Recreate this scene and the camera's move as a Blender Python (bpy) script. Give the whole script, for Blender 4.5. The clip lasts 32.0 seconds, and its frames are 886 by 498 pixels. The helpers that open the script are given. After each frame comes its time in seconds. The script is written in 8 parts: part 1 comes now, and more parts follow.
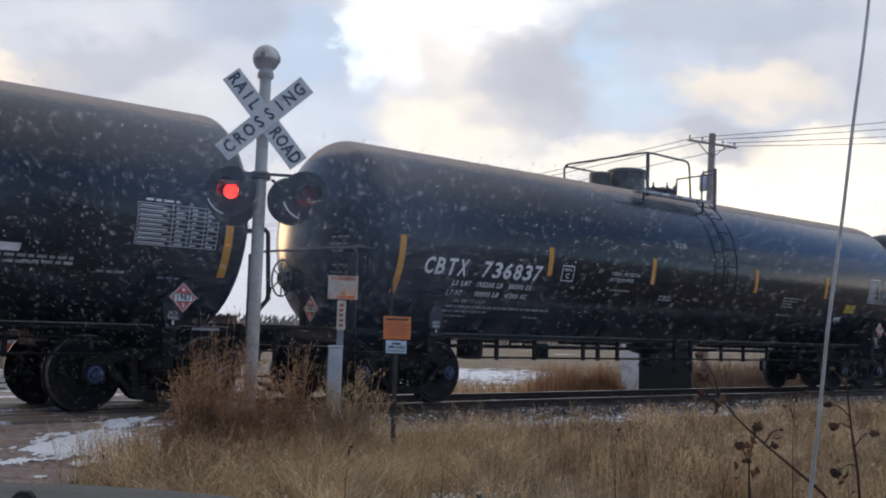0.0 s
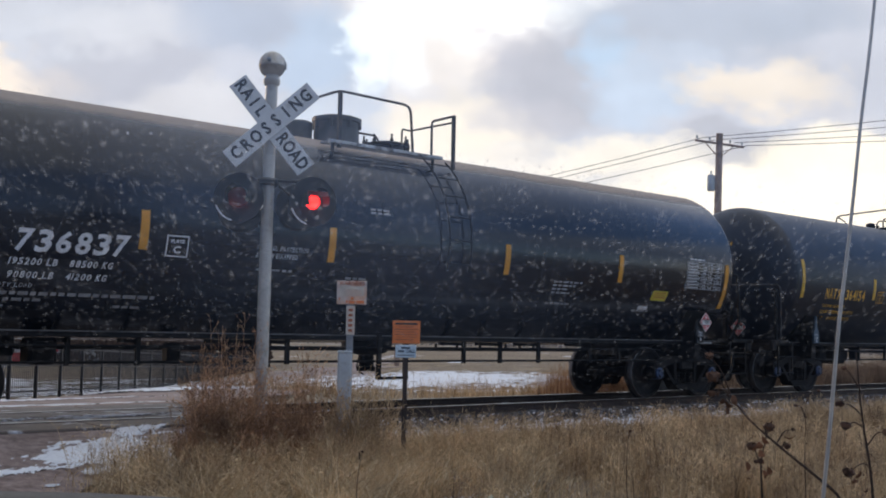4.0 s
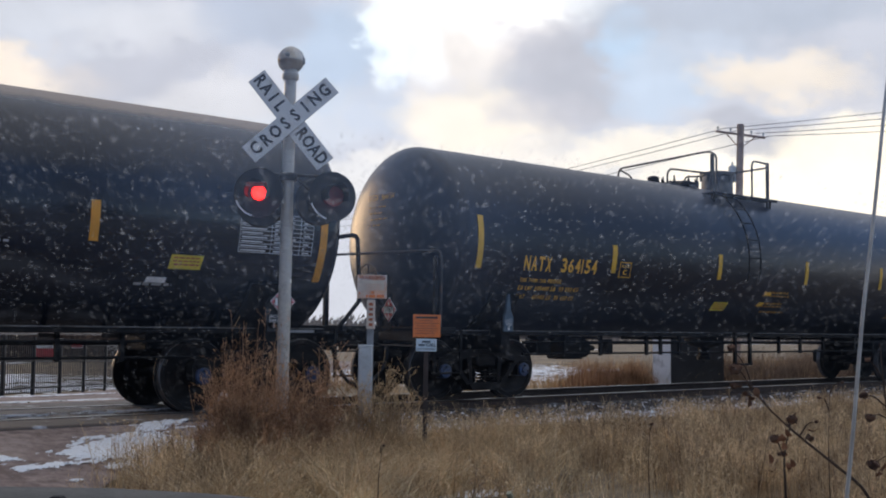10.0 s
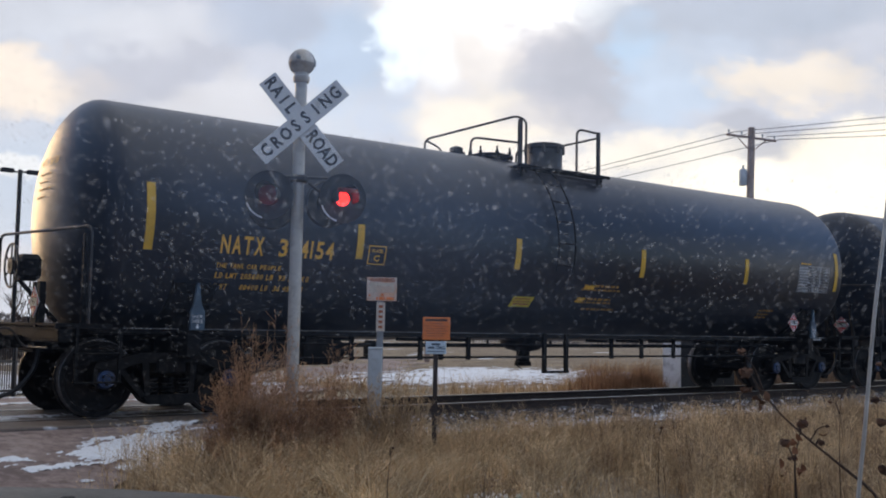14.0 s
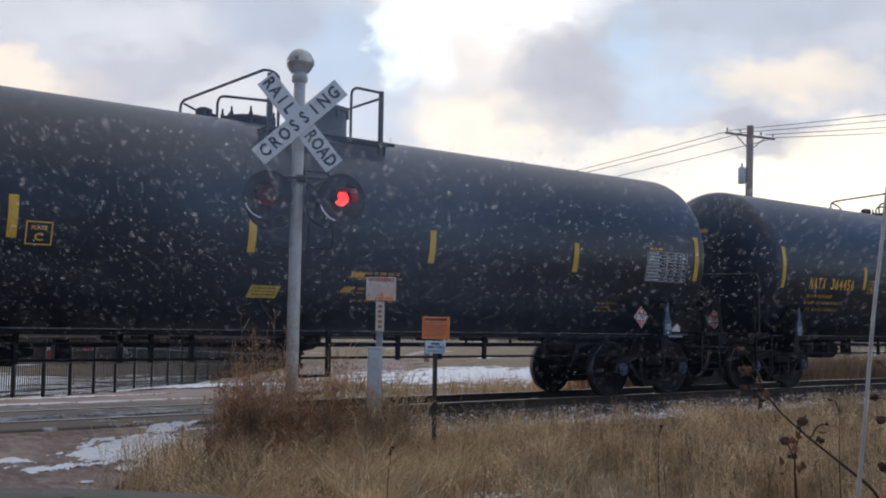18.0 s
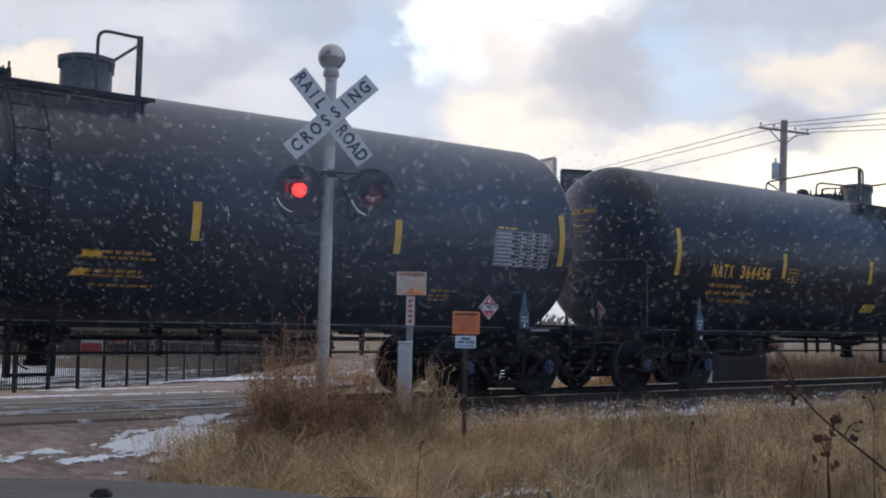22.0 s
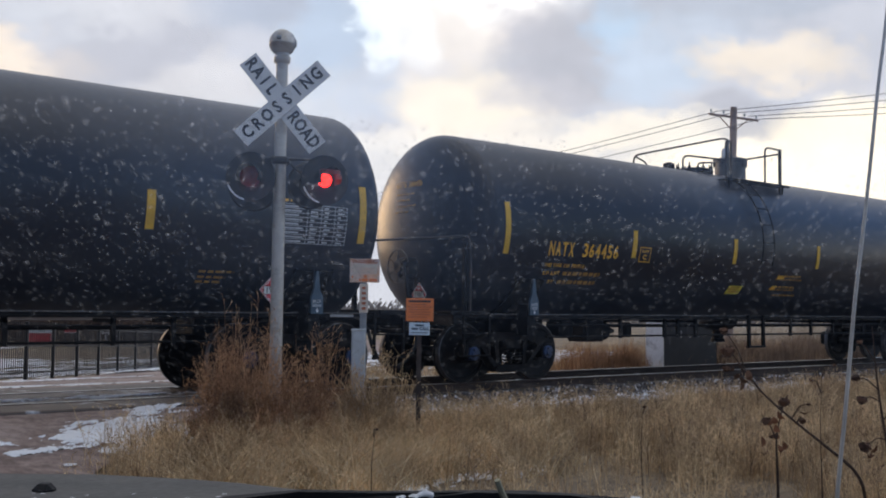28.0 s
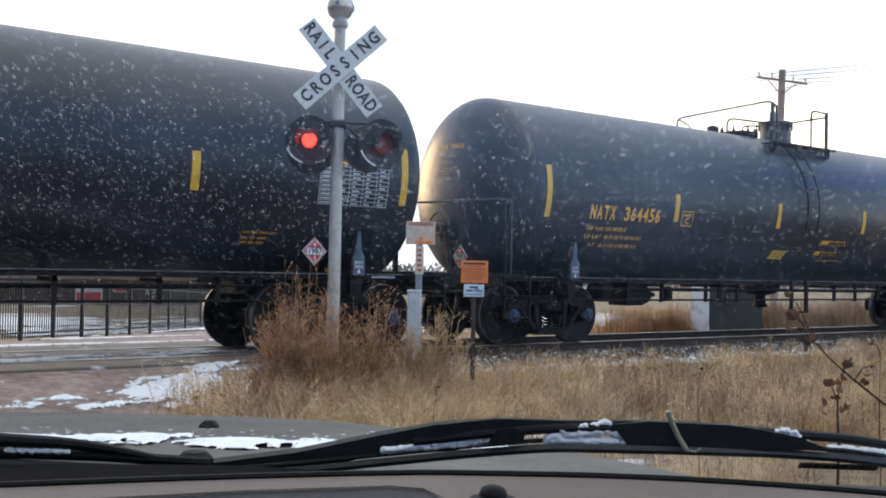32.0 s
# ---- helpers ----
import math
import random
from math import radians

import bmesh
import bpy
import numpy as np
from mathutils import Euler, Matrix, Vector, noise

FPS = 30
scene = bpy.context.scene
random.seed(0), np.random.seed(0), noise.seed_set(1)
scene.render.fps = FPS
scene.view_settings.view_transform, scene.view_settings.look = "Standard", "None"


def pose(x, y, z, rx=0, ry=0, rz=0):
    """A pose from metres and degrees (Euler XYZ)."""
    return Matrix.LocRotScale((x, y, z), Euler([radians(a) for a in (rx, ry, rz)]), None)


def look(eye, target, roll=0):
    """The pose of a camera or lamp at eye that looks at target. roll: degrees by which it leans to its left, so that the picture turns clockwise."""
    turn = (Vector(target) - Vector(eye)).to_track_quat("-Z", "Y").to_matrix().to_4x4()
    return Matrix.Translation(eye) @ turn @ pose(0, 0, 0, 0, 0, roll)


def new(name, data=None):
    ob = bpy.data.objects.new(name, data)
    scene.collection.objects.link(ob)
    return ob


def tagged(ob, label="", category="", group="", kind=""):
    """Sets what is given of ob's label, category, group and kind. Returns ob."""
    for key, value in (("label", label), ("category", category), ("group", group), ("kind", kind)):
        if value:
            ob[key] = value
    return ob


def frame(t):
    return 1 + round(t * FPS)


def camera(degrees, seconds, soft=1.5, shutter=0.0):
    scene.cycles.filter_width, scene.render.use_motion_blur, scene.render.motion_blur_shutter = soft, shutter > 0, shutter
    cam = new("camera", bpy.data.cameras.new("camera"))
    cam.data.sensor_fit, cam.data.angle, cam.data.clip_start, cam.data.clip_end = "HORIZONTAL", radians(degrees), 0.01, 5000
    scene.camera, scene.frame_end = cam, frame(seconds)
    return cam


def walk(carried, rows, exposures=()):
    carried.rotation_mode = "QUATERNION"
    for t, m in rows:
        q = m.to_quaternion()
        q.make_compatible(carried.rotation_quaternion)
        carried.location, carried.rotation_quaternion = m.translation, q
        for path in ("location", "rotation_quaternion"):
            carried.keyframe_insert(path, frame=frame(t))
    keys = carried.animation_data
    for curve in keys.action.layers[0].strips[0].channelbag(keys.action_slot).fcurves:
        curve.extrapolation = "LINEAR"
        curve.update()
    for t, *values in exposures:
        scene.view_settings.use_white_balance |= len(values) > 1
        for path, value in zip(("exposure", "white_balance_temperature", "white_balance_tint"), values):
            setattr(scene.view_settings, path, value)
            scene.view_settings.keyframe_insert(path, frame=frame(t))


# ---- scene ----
import functools

cam = camera(46.0, 32.0, soft=1.95)
PATH = [
    (0.0, (0.0250, 0.0140, 1.1235), (6.5073, 7.5615, 1.8750), 1.89),
    (0.5, (0.0250, 0.0140, 1.1235), (6.5274, 7.5402, 1.9131), 1.79),
    (1.0, (0.0250, 0.0140, 1.1235), (6.5358, 7.5355, 1.8887), 1.67),
    (1.5, (0.0250, 0.0140, 1.1235), (6.5397, 7.5351, 1.8580), 1.56),
    (2.0, (0.0250, 0.0140, 1.1235), (6.5203, 7.5498, 1.8794), 1.42),
    (2.5, (0.0250, 0.0140, 1.1235), (6.5035, 7.5624, 1.8979), 1.38),
    (3.0, (0.0250, 0.0140, 1.1235), (6.4913, 7.5728, 1.8987), 1.36),
    (3.5, (0.0250, 0.0140, 1.1235), (6.4659, 7.5928, 1.9148), 1.23),
    (5.5, (0.0350, 0.0196, 1.1249), (6.4025, 7.6520, 1.8818), 1.12),
    (6.0, (0.0350, 0.0196, 1.1249), (6.3879, 7.6642, 1.8818), 1.13),
    (6.5, (0.0350, 0.0196, 1.1249), (6.3710, 7.6780, 1.8842), 1.10),
    (7.0, (0.0350, 0.0196, 1.1249), (6.3612, 7.6862, 1.8839), 0.91),
    (7.5, (0.0350, 0.0196, 1.1249), (6.3456, 7.7001, 1.8729), 1.03),
    (8.0, (0.0350, 0.0196, 1.1249), (6.3278, 7.7138, 1.8833), 1.02),
    (8.5, (0.0350, 0.0196, 1.1249), (6.3171, 7.7221, 1.8871), 1.07),
    (9.0, (0.0350, 0.0196, 1.1249), (6.3187, 7.7225, 1.8694), 0.89),
    (9.5, (0.0350, 0.0196, 1.1249), (6.3131, 7.7292, 1.8472), 0.86),
    (10.0, (0.0350, 0.0196, 1.1249), (6.3046, 7.7364, 1.8448), 0.82),
    (10.5, (0.0350, 0.0196, 1.1249), (6.2976, 7.7417, 1.8490), 0.74),
    (11.0, (0.0350, 0.0196, 1.1249), (6.2869, 7.7521, 1.8304), 0.78),
    (11.5, (0.0350, 0.0196, 1.1249), (6.2768, 7.7607, 1.8252), 0.78),
    (12.0, (0.0350, 0.0196, 1.1249), (6.2695, 7.7673, 1.8187), 0.83),
    (12.5, (0.0350, 0.0196, 1.1249), (6.2525, 7.7803, 1.8250), 0.87),
    (13.0, (0.0350, 0.0196, 1.1249), (6.2454, 7.7843, 1.8438), 0.93),
    (13.5, (0.0350, 0.0196, 1.1249), (6.2307, 7.7949, 1.8567), 0.95),
    (14.0, (0.0350, 0.0196, 1.1249), (6.2295, 7.7948, 1.8679), 1.04),
    (14.5, (0.0350, 0.0196, 1.1249), (6.2290, 7.7945, 1.8748), 1.01),
    (16.5, (0.0350, 0.0196, 1.1249), (6.2336, 7.7899, 1.8849), 0.99),
    (17.0, (0.0350, 0.0196, 1.1249), (6.2485, 7.7781, 1.8831), 1.03),
    (17.5, (0.0350, 0.0196, 1.1249), (6.2491, 7.7795, 1.8632), 0.93),
    (18.0, (0.0350, 0.0196, 1.1249), (6.2365, 7.7897, 1.8624), 0.80),
    (18.5, (0.0350, 0.0196, 1.1249), (6.2179, 7.8033, 1.8756), 0.79),
    (19.0, (0.0350, 0.0196, 1.1249), (6.1990, 7.8166, 1.8933), 0.71),
    (19.5, (0.0350, 0.0196, 1.1249), (6.1979, 7.8179, 1.8890), 0.63),
    (20.0, (0.0350, 0.0196, 1.1249), (6.1912, 7.8240, 1.8807), 0.60),
    (20.5, (0.0350, 0.0196, 1.1249), (6.1721, 7.8391, 1.8804), 0.71),
    (21.0, (0.0350, 0.0196, 1.1249), (6.0452, 7.9429, 1.8199), 0.66),
    (21.5, (0.0350, 0.0196, 1.1249), (5.9827, 7.9901, 1.8191), 0.96),
    (22.0, (0.0350, 0.0196, 1.1249), (6.0097, 7.9708, 1.8086), 1.10),
    (22.5, (0.0350, 0.0196, 1.1249), (6.0345, 7.9516, 1.8136), 1.23),
    (23.0, (0.0425, 0.0238, 1.1260), (6.0394, 7.9525, 1.7793), 1.38),
    (23.5, (0.0425, 0.0238, 1.1260), (6.1033, 7.9095, 1.7769), 1.21),
    (24.0, (0.0500, 0.0280, 1.1270), (6.3716, 7.7019, 1.6909), 0.20),
    (24.5, (0.0500, 0.0280, 1.1270), (6.4068, 7.6725, 1.7197), 0.15),
    (25.0, (0.0500, 0.0280, 1.1270), (6.3797, 7.6978, 1.6781), 0.30),
    (25.5, (0.0500, 0.0280, 1.1270), (6.3894, 7.6903, 1.6780), 0.43),
    (27.5, (0.0500, 0.0280, 1.1270), (6.3771, 7.7000, 1.6912), 0.62),
    (28.0, (0.050, 0.028, 1.127), (6.3955, 7.7358, 1.6926), 0.65),
    (28.5, (0.026, 0.030, 1.116), (6.1051, 7.9551, 1.5999), -0.41),
    (29.0, (0.009, 0.040, 1.103), (5.6940, 8.2658, 1.2107), -0.15),
    (29.5, (-0.006, 0.013, 1.116), (5.8247, 8.1297, 1.4646), -1.76),
    (30.0, (-0.027, -0.005, 1.105), (5.6328, 8.2379, 1.2724), -1.67),
    (30.5, (-0.035, 0.007, 1.109), (5.4180, 8.3866, 0.9001), -3.77),
    (31.0, (-0.125, 0.017, 1.123), (5.6355, 8.1809, 0.7281), -1.23),
    (31.5, (-0.169, 0.008, 1.136), (5.9683, 7.9010, 0.9469), -0.23),
    (32.0, (-0.177, -0.005, 1.116), (5.8815, 7.9484, 1.3213), 1.13),
]
EXPOSURES = [(0.0, 0.06, 6500, 10), (23.0, 0.06, 6500, 10), (28.0, 0.04, 6550, 10), (28.5, 0.08, 6700, 10), (29.0, 0.35, 6700, 10), (30.0, 0.38, 6700, 10), (31.0, 0.95, 7050, 9), (32.0, 1.0, 6650, 5)]
walk(cam, [(t, look(eye, target, roll)) for t, eye, target, roll in PATH], EXPOSURES)

# ---- sky and sun ----
SUN_AZ, SUN_EL = radians(-4), radians(9)      # azimuth from +Y towards +X


def nodes_of(tree):
    tree.nodes.clear()
    return tree.nodes, tree.links


def sky_world():
    world = bpy.data.worlds.new("winter_sky")
    scene.world = world
    world.use_nodes = True
    n, l = nodes_of(world.node_tree)
    out = n.new("ShaderNodeOutputWorld")
    bg = n.new("ShaderNodeBackground")
    sky = n.new("ShaderNodeTexSky")
    sky.sky_type, sky.sun_disc = "NISHITA", False
    sky.sun_elevation, sky.sun_rotation = SUN_EL, SUN_AZ
    sky.air_density, sky.dust_density = 1.0, 1.5
    gain = n.new("ShaderNodeMix"); gain.data_type = "RGBA"; gain.blend_type = "MULTIPLY"
    gain.inputs[0].default_value = 1.0
    gain.inputs[7].default_value = (SKY_GAIN, SKY_GAIN, SKY_GAIN, 1)
    l.new(sky.outputs[0], gain.inputs[6])
    tc = n.new("ShaderNodeTexCoord")
    sep = n.new("ShaderNodeSeparateXYZ")
    l.new(tc.outputs["Generated"], sep.inputs[0])

    def math_node(op, a, b=None, clamp=False):
        m = n.new("ShaderNodeMath"); m.operation = op; m.use_clamp = clamp
        for i, v in enumerate((a, b)):
            if v is None:
                continue
            if isinstance(v, (int, float)):
                m.inputs[i].default_value = v
            else:
                l.new(v, m.inputs[i])
        return m.outputs[0]

    # clouds lie in a flat layer: direction divided by height
    z = math_node("ADD", math_node("MAXIMUM", sep.outputs[2], 0.0), 0.16)
    cx, cy = math_node("DIVIDE", sep.outputs[0], z), math_node("DIVIDE", sep.outputs[1], z)
    comb = n.new("ShaderNodeCombineXYZ")
    l.new(cx, comb.inputs[0]); l.new(cy, comb.inputs[1])

    def cloud_noise(scale, offset, detail=6.0, rough=0.55, distort=0.3):
        mp = n.new("ShaderNodeMapping"); mp.inputs[1].default_value = offset
        l.new(comb.outputs[0], mp.inputs[0])
        t = n.new("ShaderNodeTexNoise")
        t.inputs["Scale"].default_value, t.inputs["Detail"].default_value = scale, detail
        t.inputs["Roughness"].default_value, t.inputs["Distortion"].default_value = rough, distort
        l.new(mp.outputs[0], t.inputs["Vector"])
        return t.outputs["Fac"]

    def ramp(fac, stops):
        r = n.new("ShaderNodeValToRGB")
        l.new(fac, r.inputs[0])
        while len(r.color_ramp.elements) < len(stops):
            r.color_ramp.elements.new(0.5)
        for e, (p, c) in zip(r.color_ramp.elements, stops):
            e.position, e.color = p, (*c, 1)
        return r.outputs[0]

    def mix(fac, a, b):
        m = n.new("ShaderNodeMix"); m.data_type = "RGBA"
        if isinstance(fac, (int, float)):
            m.inputs[0].default_value = fac
        else:
            l.new(fac, m.inputs[0])
        for i, v in ((6, a), (7, b)):
            if isinstance(v, tuple):
                m.inputs[i].default_value = (*v, 1)
            else:
                l.new(v, m.inputs[i])
        return m.outputs[2]

    cover = ramp(cloud_noise(0.62, CLOUD_AT), [(0.46, (0, 0, 0)), (0.62, (1, 1, 1))])
    body = cloud_noise(1.05, (CLOUD_AT[0] + 3.1, CLOUD_AT[1] - 1.7, 0), 7, 0.58, 0.6)
    shade = ramp(body, [(0.36, (0.30, 0.35, 0.45)), (0.46, (0.42, 0.47, 0.58)), (0.54, (0.60, 0.64, 0.73)), (0.62, (0.82, 0.83, 0.86))])
    clear = mix(0.7, gain.outputs[2], (0.28, 0.47, 0.86))
    wide = mix(cover, clear, shade)

    # the broken cloud over the crossing: coordinates across and up from its middle
    def dot(v):
        d = n.new("ShaderNodeVectorMath"); d.operation = "DOT_PRODUCT"
        l.new(tc.outputs["Generated"], d.inputs[0]); d.inputs[1].default_value = v
        return d.outputs["Value"]

    turn = look((0, 0, 0), (math.sin(radians(38.73)), math.cos(radians(38.73)), math.tan(radians(4.14))), 0.94).to_3x3()
    ahead = dot(turn @ Vector((0, 0, -1)))
    safe = math_node("MAXIMUM", ahead, 0.05)
    u, v = math_node("DIVIDE", dot(turn @ Vector((1, 0, 0))), safe), math_node("DIVIDE", dot(turn @ Vector((0, 1, 0))), safe)
    flat = n.new("ShaderNodeCombineXYZ")
    l.new(u, flat.inputs[0]); l.new(math_node("MULTIPLY", v, 1.5), flat.inputs[1])

    def puff(scale, shift):
        mp = n.new("ShaderNodeMapping"); mp.inputs[1].default_value = (shift, shift * 0.7, 0)
        l.new(flat.outputs[0], mp.inputs[0])
        t = n.new("ShaderNodeTexNoise")
        t.inputs["Scale"].default_value, t.inputs["Detail"].default_value, t.inputs["Roughness"].default_value = scale, 7.0, 0.58
        l.new(mp.outputs[0], t.inputs["Vector"])
        return math_node("SUBTRACT", t.outputs["Fac"], 0.5)

    u = math_node("ADD", math_node("ADD", u, math_node("MULTIPLY", puff(7.0, 1.3), 0.11)), math_node("MULTIPLY", puff(24.0, 2.9), 0.055))
    v = math_node("ADD", math_node("ADD", v, math_node("MULTIPLY", puff(7.0, 5.1), 0.085)), math_node("MULTIPLY", puff(24.0, 6.6), 0.045))
    tone = puff(11.0, 8.4)
    near = mix(1.0, (0.63, 0.65, 0.72), (0.63, 0.65, 0.72))
    for across, up, wide_by, high_by, color, amount in CLOUDS_LOW_LEFT + CLOUDS_MIDDLE + CLOUDS_INNER + CLOUDS_RIGHT:
        a = math_node("DIVIDE", math_node("SUBTRACT", u, across / 100), wide_by / 100)
        b = math_node("DIVIDE", math_node("SUBTRACT", v, up / 100), high_by / 100)
        r2 = math_node("ADD", math_node("MULTIPLY", a, a), math_node("MULTIPLY", b, b))
        f = n.new("ShaderNodeMapRange"); f.interpolation_type = "SMOOTHSTEP"
        f.inputs[1].default_value, f.inputs[2].default_value = 2.1, 0.15
        f.inputs[3].default_value, f.inputs[4].default_value = 0.0, amount
        l.new(r2, f.inputs[0])
        near = mix(f.outputs[0], near, color)
    lift = math_node("ADD", 1.06, math_node("MULTIPLY", tone, 0.36))
    scaled = n.new("ShaderNodeVectorMath"); scaled.operation = "SCALE"
    l.new(near, scaled.inputs[0]); l.new(lift, scaled.inputs["Scale"])
    front = n.new("ShaderNodeMapRange"); front.interpolation_type = "SMOOTHSTEP"
    front.inputs[1].default_value, front.inputs[2].default_value = 0.55, 0.85
    l.new(ahead, front.inputs[0])
    # the far side of the sky, away from the hidden sun, is the darker
    dusk = n.new("ShaderNodeMapRange"); dusk.interpolation_type = "SMOOTHSTEP"
    dusk.inputs[1].default_value, dusk.inputs[2].default_value = -0.7, 0.7
    dusk.inputs[3].default_value, dusk.inputs[4].default_value = SKY_BEHIND, 1.0
    l.new(ahead, dusk.inputs[0])
    away = n.new("ShaderNodeVectorMath"); away.operation = "SCALE"
    l.new(wide, away.inputs[0]); l.new(dusk.outputs[0], away.inputs["Scale"])
    # zenith brightened to light the ground: an added thin cloud overhead, unseen
    high = n.new("ShaderNodeMapRange"); high.interpolation_type = "SMOOTHSTEP"
    high.inputs[1].default_value, high.inputs[2].default_value = 0.45, 1.0
    high.inputs[3].default_value, high.inputs[4].default_value = 0.0, 0.75
    l.new(sep.outputs[2], high.inputs[0])
    tinted = n.new("ShaderNodeVectorMath"); tinted.operation = "MULTIPLY"
    l.new(away.outputs[0], tinted.inputs[0]); tinted.inputs[1].default_value = (0.86, 0.98, 1.14)
    over = mix(high.outputs[0], tinted.outputs[0], (1.10, 1.08, 1.05))
    # a clear strip of sky shows under the cloud deck, bluer to the side and gold towards the open east, lost in cloud to the west
    def rise(value, a, b, low, top):
        r = n.new("ShaderNodeMapRange"); r.interpolation_type = "SMOOTHSTEP"
        r.inputs[1].default_value, r.inputs[2].default_value = a, b
        r.inputs[3].default_value, r.inputs[4].default_value = low, top
        l.new(value, r.inputs[0])
        return r.outputs[0]

    strip = mix(rise(sep.outputs[0], 0.80, 0.99, 0.0, 1.0), (0.62, 0.90, 1.12), (1.25, 1.08, 0.84))
    strip_at = math_node("MULTIPLY", rise(sep.outputs[2], 0.19, 0.02, 0.0, 1.0), rise(sep.outputs[0], 0.1, 0.72, 0.0, 0.95))
    west = rise(sep.outputs[0], -0.75, 0.2, 0.62, 1.0)
    dim = n.new("ShaderNodeVectorMath"); dim.operation = "SCALE"
    l.new(over, dim.inputs[0]); l.new(west, dim.inputs["Scale"])
    full = mix(front.outputs[0], mix(strip_at, dim.outputs[0], strip), scaled.outputs[0])
    l.new(full, bg.inputs[0])
    bg.inputs[1].default_value = SKY_STRENGTH
    l.new(bg.outputs[0], out.inputs[0])


SKY_GAIN, SKY_STRENGTH, SKY_BEHIND, CLOUD_AT = 0.10, 1.0, 0.82, (2.3, 0.4, 0.0)
# clouds and gaps over the crossing: middle and reach across and up in hundredths of the distance, colour, weight
CLOUDS_LOW_LEFT = [
    (-56.5, 6.0, 17.9, 8.1, (1.25, 0.90, 0.56), 1.0),
    (-42.0, 17.0, 30.0, 16.0, (0.60, 0.63, 0.71), 0.9),
    (-37.6, 6.0, 16.2, 6.0, (0.58, 0.65, 0.76), 0.9),
    (-40.5, 16.4, 8.0, 2.6, (0.98, 0.86, 0.74), 0.9),
    (-36.0, 7.6, 11.9, 1.2, (0.90, 0.90, 0.90), 0.8),
    (-38.0, 22.5, 12.0, 2.6, (0.68, 0.71, 0.78), 0.7),
    (-28.0, 17.2, 8.0, 3.4, (0.55, 0.56, 0.63), 0.7),
    (-27.0, 21.6, 7.0, 2.0, (0.76, 0.77, 0.82), 0.6),
    (-17.0, 22.6, 6.5, 3.2, (0.47, 0.53, 0.65), 0.8),
    (-20.5, 13.5, 8.0, 2.6, (0.78, 0.77, 0.79), 0.7),
    (-15.0, 17.5, 4.0, 2.4, (0.66, 0.68, 0.76), 0.6),
]
CLOUDS_MIDDLE = [
    (-9.4, 19.0, 3.4, 5.0, (0.52, 0.63, 0.79), 0.85),
    (-11.5, 12.6, 5.0, 2.4, (0.70, 0.75, 0.83), 0.6),
    (3.6, 23.2, 9.0, 3.8, (1.14, 1.13, 1.12), 1.0),
    (-5.4, 20.6, 1.6, 2.8, (1.0, 1.10, 1.18), 0.9),
    (-4.6, 17.0, 1.3, 2.0, (1.0, 1.08, 1.16), 0.8),
    (-4.6, 13.2, 2.6, 2.4, (0.64, 0.70, 0.81), 0.85),
    (3.4, 18.2, 4.6, 2.6, (0.96, 0.90, 0.85), 0.85),
    (-1.9, 18.6, 2.4, 2.6, (1.06, 1.06, 1.06), 0.75),
    (-0.6, 14.8, 2.4, 1.8, (0.88, 0.85, 0.85), 0.7),
    (4.2, 12.0, 6.5, 3.2, (1.04, 0.95, 0.82), 0.9),
]
CLOUDS_INNER = [
    (10.0, 19.4, 3.6, 2.2, (0.72, 0.68, 0.70), 0.65),
    (13.6, 17.2, 5.8, 4.2, (0.50, 0.515, 0.58), 0.9),
    (10.5, 13.6, 4.4, 2.2, (0.60, 0.60, 0.66), 0.65),
    (14.8, 24.4, 4.6, 1.6, (0.95, 0.98, 1.0), 0.6),
    (18.4, 20.0, 2.6, 2.6, (0.54, 0.74, 0.96), 0.65),
    (21.5, 15.4, 4.6, 3.2, (0.60, 0.71, 0.86), 0.8),
    (30.0, 22.8, 13.0, 2.8, (0.50, 0.55, 0.64), 0.85),
]
CLOUDS_RIGHT = [
    (25.0, 19.0, 5.0, 1.8, (0.56, 0.64, 0.76), 0.6),
    (33.5, 16.4, 7.0, 2.2, (0.96, 0.86, 0.74), 0.9),
    (30.5, 10.4, 5.0, 2.2, (0.48, 0.49, 0.55), 0.85),
    (40.5, 13.0, 5.0, 1.8, (0.70, 0.69, 0.72), 0.6),
    (41.0, 9.0, 8.0, 3.4, (1.22, 1.10, 0.88), 0.95),
    (20.0, 9.4, 8.0, 1.8, (1.06, 0.98, 0.85), 0.8),
    (4.0, 8.4, 10.0, 1.6, (1.02, 0.95, 0.86), 0.75),
    (35.0, 5.4, 16.0, 2.8, (1.25, 1.14, 0.94), 1.0),
    (-1.0, 6.6, 14.0, 2.0, (0.90, 0.88, 0.86), 0.7),
]
sky_world()
sun_data = bpy.data.lights.new("sun", "SUN")
sun_data.energy, sun_data.angle, sun_data.color = 0.85, radians(20), (1.0, 0.66, 0.34)
sun = new("sun", sun_data)
sun_way = Vector((math.sin(SUN_AZ) * math.cos(SUN_EL), math.cos(SUN_AZ) * math.cos(SUN_EL), math.sin(SUN_EL)))
sun.matrix_world = look(Vector((0, 0, 60)) + sun_way * 50, (0, 0, 60))

